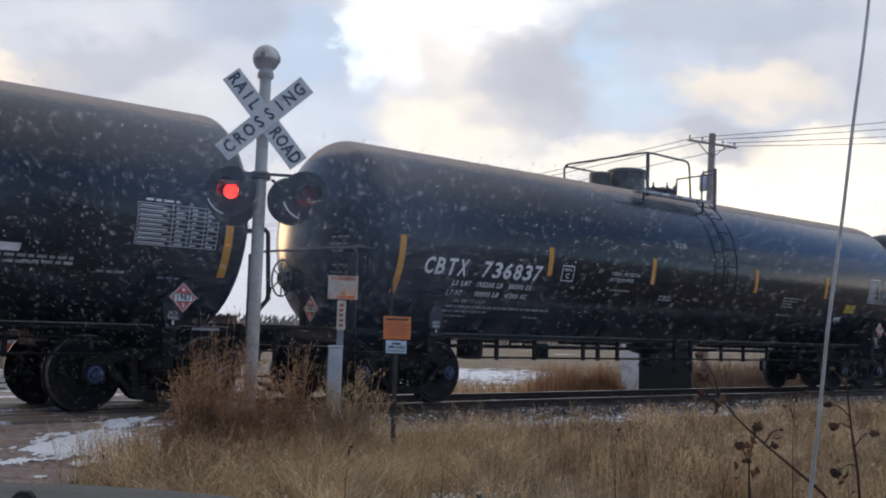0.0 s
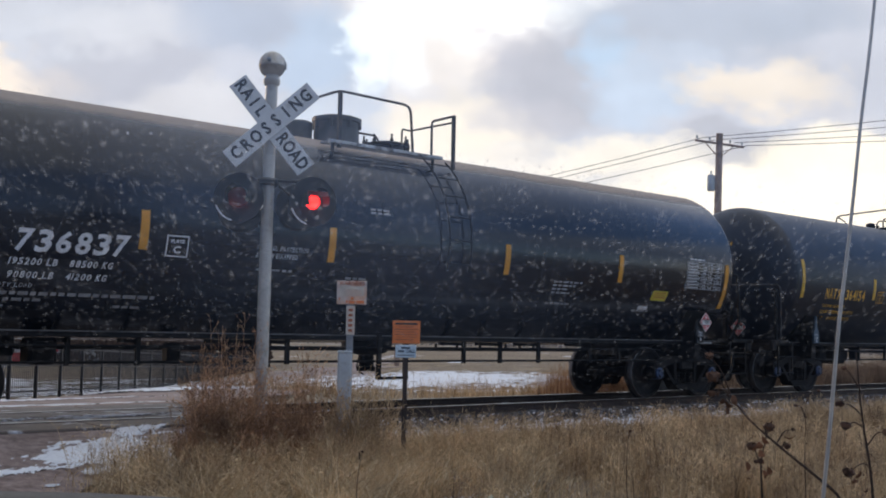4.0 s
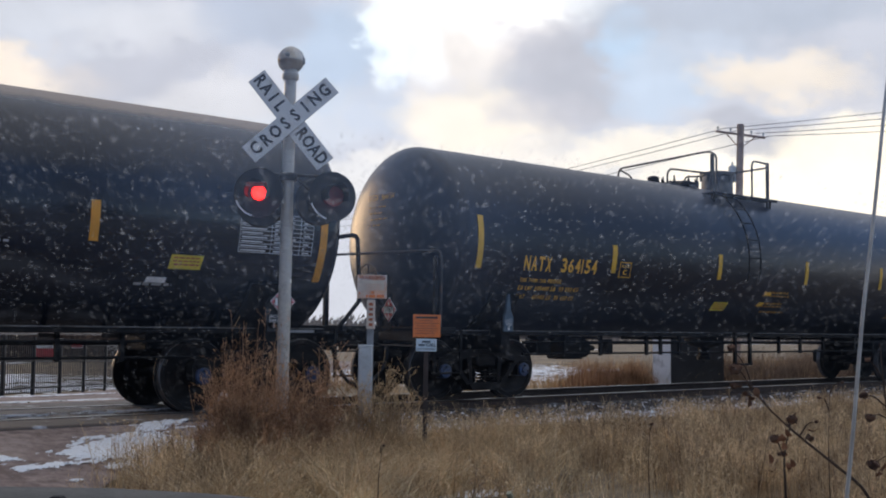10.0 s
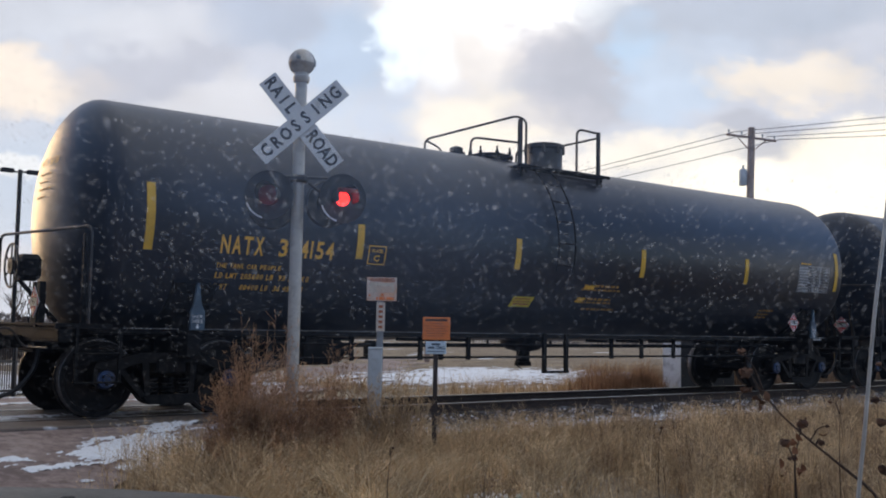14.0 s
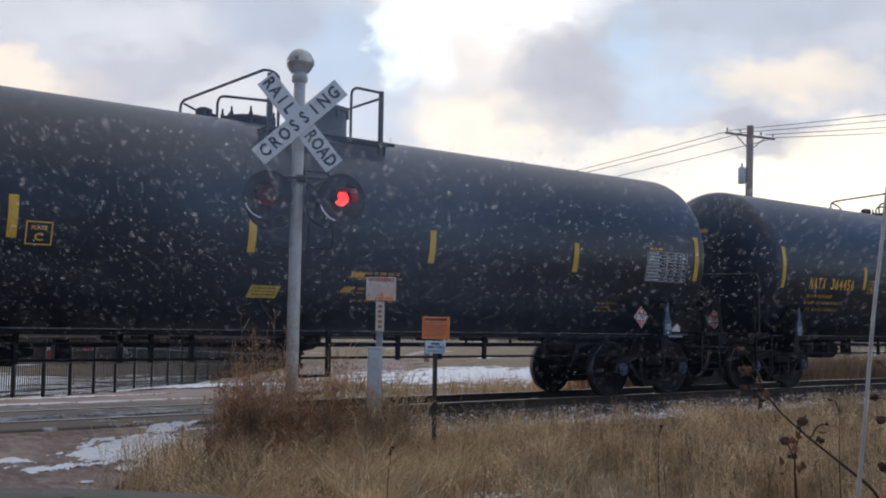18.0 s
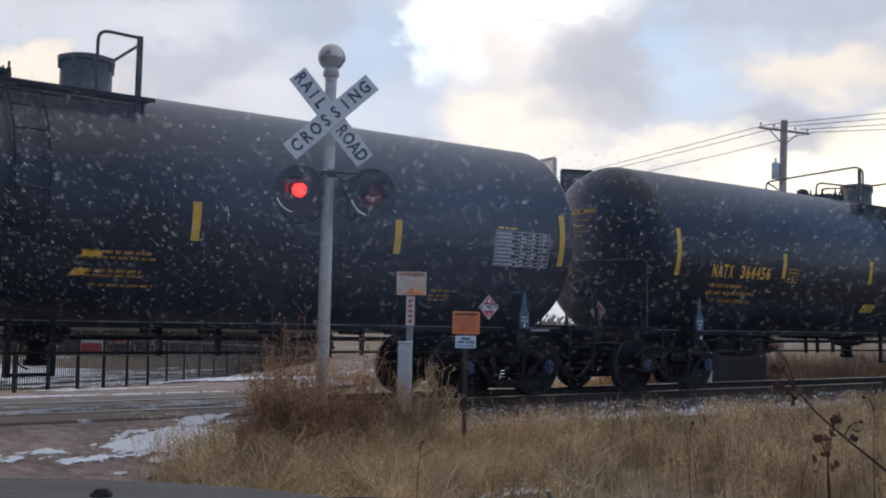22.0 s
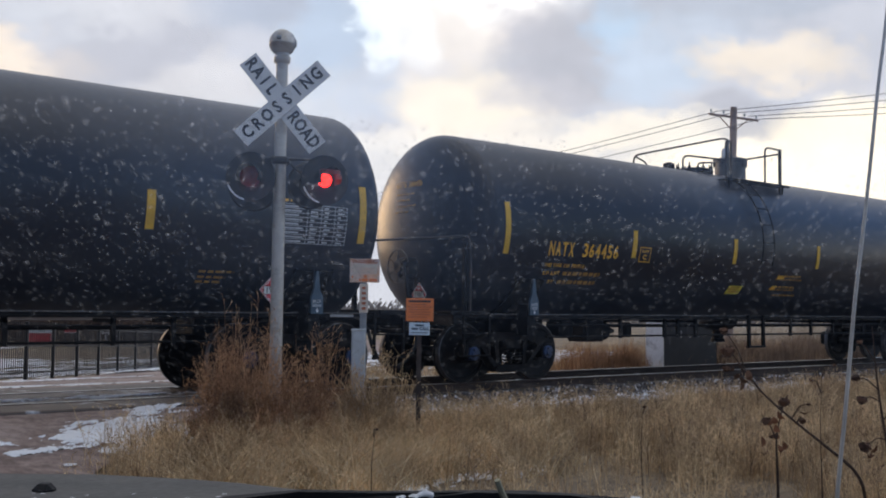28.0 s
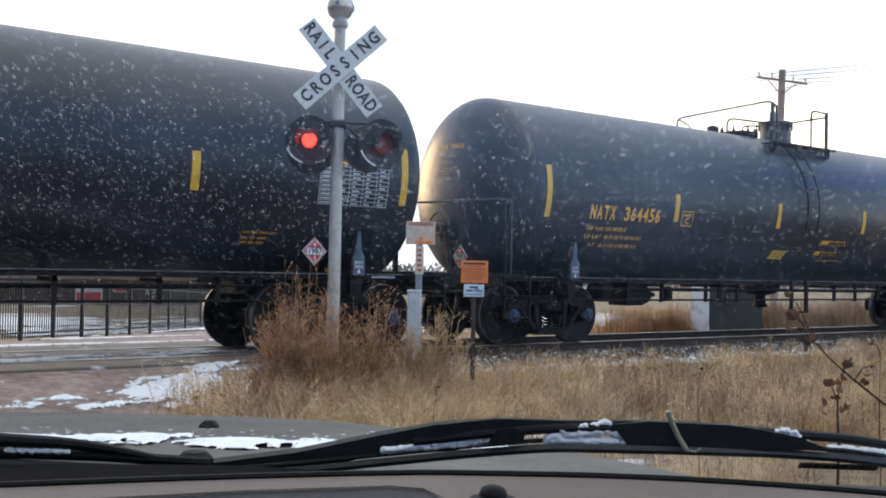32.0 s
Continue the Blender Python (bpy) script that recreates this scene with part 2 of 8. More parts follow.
# ---- materials ----
def shader(name, base, rough=0.6, metal=0.0, vary=0.25, scale=6.0, fine=60.0, bump=0.15, tint=None, rough_vary=0.15, spread=0.0,
           dirt=None, dirt_scale=1.3, dirt_at=(0.52, 0.68), gloss=0.5, crest=None):
    """A painted, metal or mineral surface: two scales of colour variation, uneven gloss, fine relief and patches of dirt."""
    m = bpy.data.materials.new(name)
    m.use_nodes = True
    n, l = nodes_of(m.node_tree)
    out, b = n.new("ShaderNodeOutputMaterial"), n.new("ShaderNodeBsdfPrincipled")
    l.new(b.outputs[0], out.inputs[0])
    tc = n.new("ShaderNodeTexCoord")

    def noise_at(s, detail=5.0, r=0.6):
        t = n.new("ShaderNodeTexNoise")
        t.inputs["Scale"].default_value, t.inputs["Detail"].default_value, t.inputs["Roughness"].default_value = s, detail, r
        l.new(tc.outputs["Object"], t.inputs["Vector"])
        return t.outputs["Fac"]

    def ramp(fac, stops):
        r = n.new("ShaderNodeValToRGB")
        l.new(fac, r.inputs[0])
        while len(r.color_ramp.elements) < len(stops):
            r.color_ramp.elements.new(0.5)
        for e, (p, c) in zip(r.color_ramp.elements, stops):
            e.position, e.color = p, (*c, 1)
        return r.outputs[0]

    def mix(fac, a, c, mode="MIX"):
        x = n.new("ShaderNodeMix"); x.data_type = "RGBA"; x.blend_type = mode
        if isinstance(fac, (int, float)):
            x.inputs[0].default_value = fac
        else:
            l.new(fac, x.inputs[0])
        for i, v in ((6, a), (7, c)):
            if isinstance(v, tuple):
                x.inputs[i].default_value = (*v, 1)
            else:
                l.new(v, x.inputs[i])
        return x.outputs[2]

    big, small = noise_at(scale), noise_at(fine, 3.0)
    dark, light = tuple(c * (1 - vary) for c in base), tuple(min(1.0, c * (1 + vary)) for c in (tint or base))
    col = ramp(big, [(0.3, dark), (0.7, light)])
    grain = ramp(small, [(0.3, (1 - vary * 0.6,) * 3), (0.7, (1 + vary * 0.4,) * 3)])
    col = mix(1.0, col, grain, "MULTIPLY")
    if spread:
        info = n.new("ShaderNodeObjectInfo")
        each = ramp(info.outputs["Random"], [(0.0, (1 - spread,) * 3), (1.0, (1 + spread,) * 3)])
        col = mix(1.0, col, each, "MULTIPLY")
    if dirt:
        spots = ramp(noise_at(dirt_scale, 8.0, 0.65), [(dirt_at[0], (0, 0, 0)), (dirt_at[1], (1, 1, 1))])
        col = mix(spots, col, dirt)
    crest_mask = None
    if crest:
        # a second, matt colour over the upper side, with a ragged lower edge: colour, from height, to height
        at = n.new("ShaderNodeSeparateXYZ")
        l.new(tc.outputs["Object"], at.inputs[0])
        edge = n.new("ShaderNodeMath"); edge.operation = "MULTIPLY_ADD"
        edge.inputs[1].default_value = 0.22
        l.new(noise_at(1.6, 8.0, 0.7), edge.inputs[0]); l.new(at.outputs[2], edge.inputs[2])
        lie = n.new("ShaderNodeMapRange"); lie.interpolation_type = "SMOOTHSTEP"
        lie.inputs[1].default_value, lie.inputs[2].default_value = crest[1] + 0.11, crest[2] + 0.11
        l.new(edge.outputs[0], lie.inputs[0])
        crest_mask = lie.outputs[0]
        col = mix(crest_mask, col, crest[0])
    l.new(col, b.inputs["Base Color"])
    rr = n.new("ShaderNodeMapRange")
    l.new(small, rr.inputs[0])
    rr.inputs[3].default_value, rr.inputs[4].default_value = max(0.02, rough - rough_vary), min(1.0, rough + rough_vary)
    if crest_mask:
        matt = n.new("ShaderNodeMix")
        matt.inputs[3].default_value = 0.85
        l.new(crest_mask, matt.inputs[0]); l.new(rr.outputs[0], matt.inputs[2]); l.new(matt.outputs[0], b.inputs["Roughness"])
    else:
        l.new(rr.outputs[0], b.inputs["Roughness"])
    b.inputs["Metallic"].default_value = metal
    b.inputs["Specular IOR Level"].default_value = gloss
    if bump:
        bp = n.new("ShaderNodeBump")
        bp.inputs["Strength"].default_value, bp.inputs["Distance"].default_value = bump, 0.01
        l.new(small, bp.inputs["Height"])
        l.new(bp.outputs[0], b.inputs["Normal"])
    return m


def glow(name, color, strength):
    m = bpy.data.materials.new(name)
    m.use_nodes = True
    n, l = nodes_of(m.node_tree)
    out, b = n.new("ShaderNodeOutputMaterial"), n.new("ShaderNodeBsdfPrincipled")
    l.new(b.outputs[0], out.inputs[0])
    b.inputs["Base Color"].default_value = (*color, 1)
    b.inputs["Emission Color"].default_value = (*color, 1)
    b.inputs["Emission Strength"].default_value = strength
    b.inputs["Roughness"].default_value = 0.2
    return m


def leafy(name, low, high, rough=0.85, through_light=0.0):
    """Dry stems and blades: colour differs from piece to piece."""
    m = bpy.data.materials.new(name)
    m.use_nodes = True
    n, l = nodes_of(m.node_tree)
    out, b = n.new("ShaderNodeOutputMaterial"), n.new("ShaderNodeBsdfPrincipled")
    geo, r = n.new("ShaderNodeNewGeometry"), n.new("ShaderNodeValToRGB")
    l.new(geo.outputs["Random Per Island"], r.inputs[0])
    mid = tuple((a + c) / 2 for a, c in zip(low, high))
    r.color_ramp.elements.new(0.5)
    for e, (p, c) in zip(r.color_ramp.elements, ((0.0, low), (0.55, mid), (1.0, high))):
        e.position, e.color = p, (*c, 1)
    tc, t = n.new("ShaderNodeTexCoord"), n.new("ShaderNodeTexNoise")
    t.inputs["Scale"].default_value, t.inputs["Detail"].default_value = 2.0, 4.0
    l.new(tc.outputs["Object"], t.inputs["Vector"])
    r2 = n.new("ShaderNodeValToRGB")
    l.new(t.outputs["Fac"], r2.inputs[0])
    r2.color_ramp.elements[0].position, r2.color_ramp.elements[0].color = 0.36, (0.50, 0.46, 0.43, 1)
    r2.color_ramp.elements[1].position, r2.color_ramp.elements[1].color = 0.62, (1.15, 1.1, 1.02, 1)
    x = n.new("ShaderNodeMix"); x.data_type = "RGBA"; x.blend_type = "MULTIPLY"; x.inputs[0].default_value = 1.0
    l.new(r.outputs[0], x.inputs[6]); l.new(r2.outputs[0], x.inputs[7])
    l.new(x.outputs[2], b.inputs["Base Color"])
    b.inputs["Roughness"].default_value = rough
    b.inputs["Specular IOR Level"].default_value = 0.25
    # thin dry blades let some light through
    thin, both = n.new("ShaderNodeBsdfTranslucent"), n.new("ShaderNodeMixShader")
    both.inputs[0].default_value = through_light
    l.new(x.outputs[2], thin.inputs[0])
    l.new(b.outputs[0], both.inputs[1]); l.new(thin.outputs[0], both.inputs[2])
    l.new(both.outputs[0], out.inputs[0])
    return m


def ground_material(name, stops, scale, snow=0.0, snow_scale=0.35, snow_edge=0.08, fine=9.0, stretch=(1, 1, 1), bump=0.6, rough=0.9, turn=0.0):
    """Soil, gravel or road by stops of colour, with lying snow in patches."""
    m = bpy.data.materials.new(name)
    m.use_nodes = True
    n, l = nodes_of(m.node_tree)
    out, b = n.new("ShaderNodeOutputMaterial"), n.new("ShaderNodeBsdfPrincipled")
    l.new(b.outputs[0], out.inputs[0])
    tc, mp = n.new("ShaderNodeTexCoord"), n.new("ShaderNodeMapping")
    mp.inputs[2].default_value = (0, 0, turn)
    mp.inputs[3].default_value = stretch
    l.new(tc.outputs["Object"], mp.inputs[0])

    def noise_at(s, d=6.0):
        t = n.new("ShaderNodeTexNoise")
        t.inputs["Scale"].default_value, t.inputs["Detail"].default_value = s, d
        t.inputs["Roughness"].default_value = 0.62
        l.new(mp.outputs[0], t.inputs["Vector"])
        return t.outputs["Fac"]

    a, f = noise_at(scale), noise_at(fine * scale, 4.0)
    add = n.new("ShaderNodeMath"); add.operation = "ADD"
    half = n.new("ShaderNodeMath"); half.operation = "MULTIPLY"; half.inputs[1].default_value = 0.5
    l.new(a, add.inputs[0]); l.new(f, add.inputs[1]); l.new(add.outputs[0], half.inputs[0])
    r = n.new("ShaderNodeValToRGB")
    l.new(half.outputs[0], r.inputs[0])
    while len(r.color_ramp.elements) < len(stops):
        r.color_ramp.elements.new(0.5)
    for e, (p, c) in zip(r.color_ramp.elements, stops):
        e.position, e.color = p, (*c, 1)
    col = r.outputs[0]
    if snow > 0:
        s = noise_at(snow_scale, 8.0)
        sr = n.new("ShaderNodeValToRGB")
        l.new(s, sr.inputs[0])
        sr.color_ramp.elements[0].position, sr.color_ramp.elements[0].color = 1 - snow, (0, 0, 0, 1)
        sr.color_ramp.elements[1].position, sr.color_ramp.elements[1].color = 1 - snow + snow_edge, (1, 1, 1, 1)
        x = n.new("ShaderNodeMix"); x.data_type = "RGBA"
        l.new(sr.outputs[0], x.inputs[0]); l.new(col, x.inputs[6])
        x.inputs[7].default_value = (0.80, 0.81, 0.83, 1)
        col = x.outputs[2]
    l.new(col, b.inputs["Base Color"])
    b.inputs["Roughness"].default_value = rough
    bp = n.new("ShaderNodeBump")
    bp.inputs["Strength"].default_value, bp.inputs["Distance"].default_value = bump, 0.03
    l.new(f, bp.inputs["Height"])
    l.new(bp.outputs[0], b.inputs["Normal"])
    return m


TANK = shader("tank_satin_black_paint", (0.0050, 0.0085, 0.018), 0.36, vary=0.35, scale=0.9, fine=26, bump=0.05, rough_vary=0.08,
              dirt=(0.012, 0.012, 0.013), dirt_scale=0.8, dirt_at=(0.52, 0.76), gloss=0.45)
# matt tan over the top of the shell
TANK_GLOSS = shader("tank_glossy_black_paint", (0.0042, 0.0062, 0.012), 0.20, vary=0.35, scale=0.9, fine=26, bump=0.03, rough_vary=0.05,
                    dirt=(0.012, 0.011, 0.010), dirt_scale=0.8, dirt_at=(0.52, 0.76), gloss=0.40, crest=((0.38, 0.30, 0.235), 3.70, 3.84))
FRAME = shader("car_frame_black", (0.006, 0.006, 0.0065), 0.7, vary=0.4, scale=3, fine=40, bump=0.25, dirt=(0.016, 0.013, 0.011), dirt_scale=2.2, gloss=0.22)
# pale top edge of the side sill
SILL_PALE = shader("pale_sill_edge", (0.17, 0.165, 0.16), 0.75, vary=0.4, scale=2.0, fine=30, dirt=(0.03, 0.03, 0.03), dirt_scale=1.5)
CAST = shader("truck_cast_steel", (0.008, 0.0075, 0.0075), 0.75, vary=0.4, scale=4, fine=50, bump=0.3, dirt=(0.019, 0.015, 0.013), dirt_scale=3, gloss=0.2)
WHEEL = shader("wheel_steel_dark", (0.010, 0.008, 0.0075), 0.65, metal=0.0, gloss=0.25, vary=0.35, scale=5, fine=40, bump=0.2, dirt=(0.022, 0.015, 0.012), dirt_scale=4)
TREAD = shader("polished_wheel_rim", (0.17, 0.16, 0.155), 0.5, metal=1.0, vary=0.15, scale=6, bump=0.05)
CAP_BLUE = shader("blue_bearing_cap", (0.018, 0.045, 0.12), 0.5, vary=0.3, scale=8, dirt=(0.03, 0.03, 0.035), dirt_scale=6)
RAILING = shader("railing_dark_steel", (0.03, 0.028, 0.027), 0.5, vary=0.4, scale=5, dirt=(0.09, 0.05, 0.03), dirt_scale=5)
GALV = shader("galvanised_walkway", (0.42, 0.42, 0.42), 0.5, metal=0.6, vary=0.25, scale=6, dirt=(0.10, 0.09, 0.085), dirt_scale=5)
DOME = shader("manway_housing_paint", (0.075, 0.074, 0.073), 0.55, vary=0.4, scale=4, dirt=(0.12, 0.10, 0.085), dirt_scale=3.5)
YELLOW = shader("yellow_reflective_strip", (0.72, 0.42, 0.03), 0.45, vary=0.15, scale=5, fine=80, bump=0.05)
ORANGE_STRIP = shader("amber_reflective_strip", (0.72, 0.32, 0.02), 0.45, vary=0.15, scale=5, fine=80, bump=0.05)
STENCIL_WHITE = shader("stencil_white", (0.80, 0.80, 0.80), 0.6, vary=0.2, scale=9, fine=70, bump=0)
STENCIL_DIM = shader("stencil_faded_white", (0.36, 0.36, 0.36), 0.7, vary=0.3, scale=9, fine=70, bump=0)
STENCIL_YELLOW = shader("stencil_yellow", (0.88, 0.45, 0.04), 0.6, vary=0.2, scale=9, fine=70, bump=0)
HEAD_PRINT = shader("worn_head_print", (0.34, 0.28, 0.19), 0.7, vary=0.4, scale=9, fine=70, bump=0)
STENCIL_GREY = shader("stencil_grey_white", (0.52, 0.53, 0.54), 0.65, vary=0.25, scale=9, fine=70, bump=0)
STENCIL_YELLOW_DIM = shader("stencil_faded_yellow", (0.40, 0.21, 0.035), 0.7, vary=0.3, scale=9, fine=70, bump=0)
LEMON = shader("lemon_label", (0.70, 0.55, 0.05), 0.5, vary=0.15, scale=9)
PLACARD_RED = shader("placard_red", (0.55, 0.03, 0.04), 0.45, vary=0.15, scale=9)
WHITE = shader("white_sign_face", (0.74, 0.75, 0.74), 0.5, vary=0.1, scale=5, fine=40, bump=0.05, dirt=(0.52, 0.50, 0.46), dirt_scale=6, dirt_at=(0.55, 0.75))
LETTER_BLACK = shader("sign_letter_black", (0.012, 0.012, 0.013), 0.5, vary=0.2, scale=9, bump=0)
MAST = shader("aluminium_mast", (0.52, 0.49, 0.44), 0.48, metal=0.45, vary=0.2, scale=3, fine=30, dirt=(0.30, 0.27, 0.23), dirt_scale=4)
LAMP_BLACK = shader("lamp_housing_black", (0.024, 0.025, 0.027), 0.7, vary=0.3, scale=6)
RED_LIT = glow("red_lamp_lit", (1.0, 0.016, 0.012), 5.0)
RED_DIM = shader("red_lens_unlit", (0.24, 0.016, 0.014), 0.35, vary=0.3, scale=10, bump=0)
ORANGE = shader("orange_sign_face", (0.80, 0.22, 0.05), 0.5, vary=0.12, scale=6)
PALE_ORANGE = shader("faded_orange_sign", (0.68, 0.42, 0.28), 0.55, vary=0.2, scale=6, dirt=(0.66, 0.60, 0.54), dirt_scale=5, dirt_at=(0.45, 0.6))
SIGN_CREAM = shader("bleached_sign_cream", (0.66, 0.58, 0.48), 0.6, vary=0.15, scale=8, dirt=(0.60, 0.44, 0.34), dirt_scale=9)
RUST_PRINT = shader("faded_red_print", (0.42, 0.12, 0.05), 0.6, vary=0.2, scale=9, bump=0)
PALE_BLUE = shader("pale_blue_sign", (0.62, 0.74, 0.82), 0.5, vary=0.1, scale=6)
STEEL_POST = shader("sign_post_steel", (0.28, 0.29, 0.30), 0.5, metal=0.5, vary=0.25, scale=5)
BROWN_POST = shader("rusty_sign_post", (0.045, 0.032, 0.028), 0.7, vary=0.4, scale=5)
CABINET_GREY = shader("pale_grey_cabinet", (0.50, 0.54, 0.56), 0.5, vary=0.12, scale=4, dirt=(0.35, 0.35, 0.34), dirt_scale=5)
RAIL_STEEL = shader("rail_side_rust", (0.06, 0.038, 0.028), 0.65, metal=0.4, vary=0.35, scale=6, bump=0.3)
RAIL_HEAD = shader("rail_head_polished", (0.50, 0.49, 0.48), 0.38, metal=1.0, vary=0.1, scale=6, bump=0.03)
TIE = shader("weathered_tie", (0.06, 0.05, 0.043), 0.85, vary=0.35, scale=7, bump=0.5, spread=0.3, dirt=(0.55, 0.57, 0.60), dirt_scale=2.2, dirt_at=(0.60, 0.70))
PANEL = shader("crossing_panel_concrete", (0.125, 0.098, 0.081), 0.62, vary=0.25, scale=2.5, bump=0.35, spread=0.15, dirt=(0.70, 0.72, 0.75), dirt_scale=1.2, dirt_at=(0.56, 0.64))
RUBBER = shader("black_rubber", (0.014, 0.014, 0.015), 0.55, vary=0.25, scale=8, bump=0.15)
FENCE = shader("black_fence_paint", (0.014, 0.014, 0.015), 0.5, vary=0.3, scale=5)
POLE_WOOD = shader("utility_pole_wood", (0.36, 0.26, 0.205), 0.85, vary=0.35, scale=3, bump=0.4)
WIRE = shader("wire_dark", (0.03, 0.03, 0.032), 0.5, vary=0.1)
BOX_WHITE = shader("white_signal_box", (0.86, 0.87, 0.88), 0.5, vary=0.1, scale=3, dirt=(0.5, 0.5, 0.5), dirt_scale=3)
BOX_DARK = shader("dark_signal_box", (0.020, 0.023, 0.030), 0.55, vary=0.25, scale=3)
DARK_PLATE = shader("dark_jacking_plate", (0.012, 0.015, 0.020), 0.55, vary=0.3, scale=5)
BLUE_PLATE = shader("dull_blue_plate", (0.06, 0.10, 0.14), 0.55, vary=0.3, scale=5)
GRASS = leafy("dry_grass", (0.285, 0.192, 0.106), (0.87, 0.665, 0.42), through_light=0.4)
GRASS_PALE = leafy("pale_dry_grass", (0.60, 0.435, 0.25), (0.95, 0.78, 0.53), through_light=0.4)
STRAW = leafy("bleached_straw", (0.66, 0.54, 0.34), (0.98, 0.88, 0.66), through_light=0.4)
TWIG = leafy("rust_brown_twigs", (0.36, 0.215, 0.13), (0.92, 0.62, 0.38), through_light=0.35)
BRUSH = leafy("russet_dry_brush", (0.19, 0.10, 0.058), (0.60, 0.37, 0.21), through_light=0.3)
FORB = leafy("brown_forb_stems", (0.10, 0.07, 0.05), (0.42, 0.30, 0.20))
STONE = leafy("loose_ballast_stones", (0.03, 0.029, 0.03), (0.20, 0.19, 0.195))
WEED = leafy("dark_weed_stem", (0.045, 0.03, 0.024), (0.11, 0.07, 0.05))
SEED = leafy("seed_head_brown", (0.05, 0.03, 0.022), (0.17, 0.09, 0.055))
RUSSET_LEAF = leafy("russet_dead_leaf", (0.12, 0.05, 0.025), (0.26, 0.12, 0.06))
BRANCH = leafy("bare_branches", (0.07, 0.055, 0.05), (0.15, 0.12, 0.10))
TAUPE_BRUSH = leafy("taupe_dry_brush", (0.15, 0.112, 0.088), (0.36, 0.27, 0.20), through_light=0.3)
# brush of the horizon, with distance haze put into its colour
FAR_BRUSH = leafy("far_brush_hazed", (0.24, 0.22, 0.215), (0.40, 0.36, 0.33))
FIELD = ground_material("winter_field", [(0.38, (0.11, 0.08, 0.05)), (0.5, (0.21, 0.155, 0.095)), (0.62, (0.34, 0.26, 0.16))], 0.7, snow=0.40, snow_scale=0.16, snow_edge=0.05, stretch=(0.6, 1.3, 1), turn=0.3)
ROAD = ground_material("worn_asphalt", [(0.40, (0.16, 0.115, 0.10)), (0.5, (0.26, 0.195, 0.17)), (0.6, (0.36, 0.28, 0.245))], 0.9, snow=0.37, snow_scale=0.55, snow_edge=0.06, stretch=(1.1, 0.75, 1), bump=0.6, turn=0.6)
GRAVEL = ground_material("ballast_bed", [(0.40, (0.045, 0.042, 0.044)), (0.5, (0.11, 0.105, 0.11)), (0.6, (0.20, 0.19, 0.2))], 2.2, snow=0.415, snow_scale=5.0, snow_edge=0.04, stretch=(0.55, 1.2, 1), bump=1.0)
SNOW = ground_material("old_snow", [(0.38, (0.70, 0.71, 0.73)), (0.5, (0.80, 0.81, 0.83)), (0.62, (0.87, 0.88, 0.89))], 1.2, bump=0.6, rough=0.7)

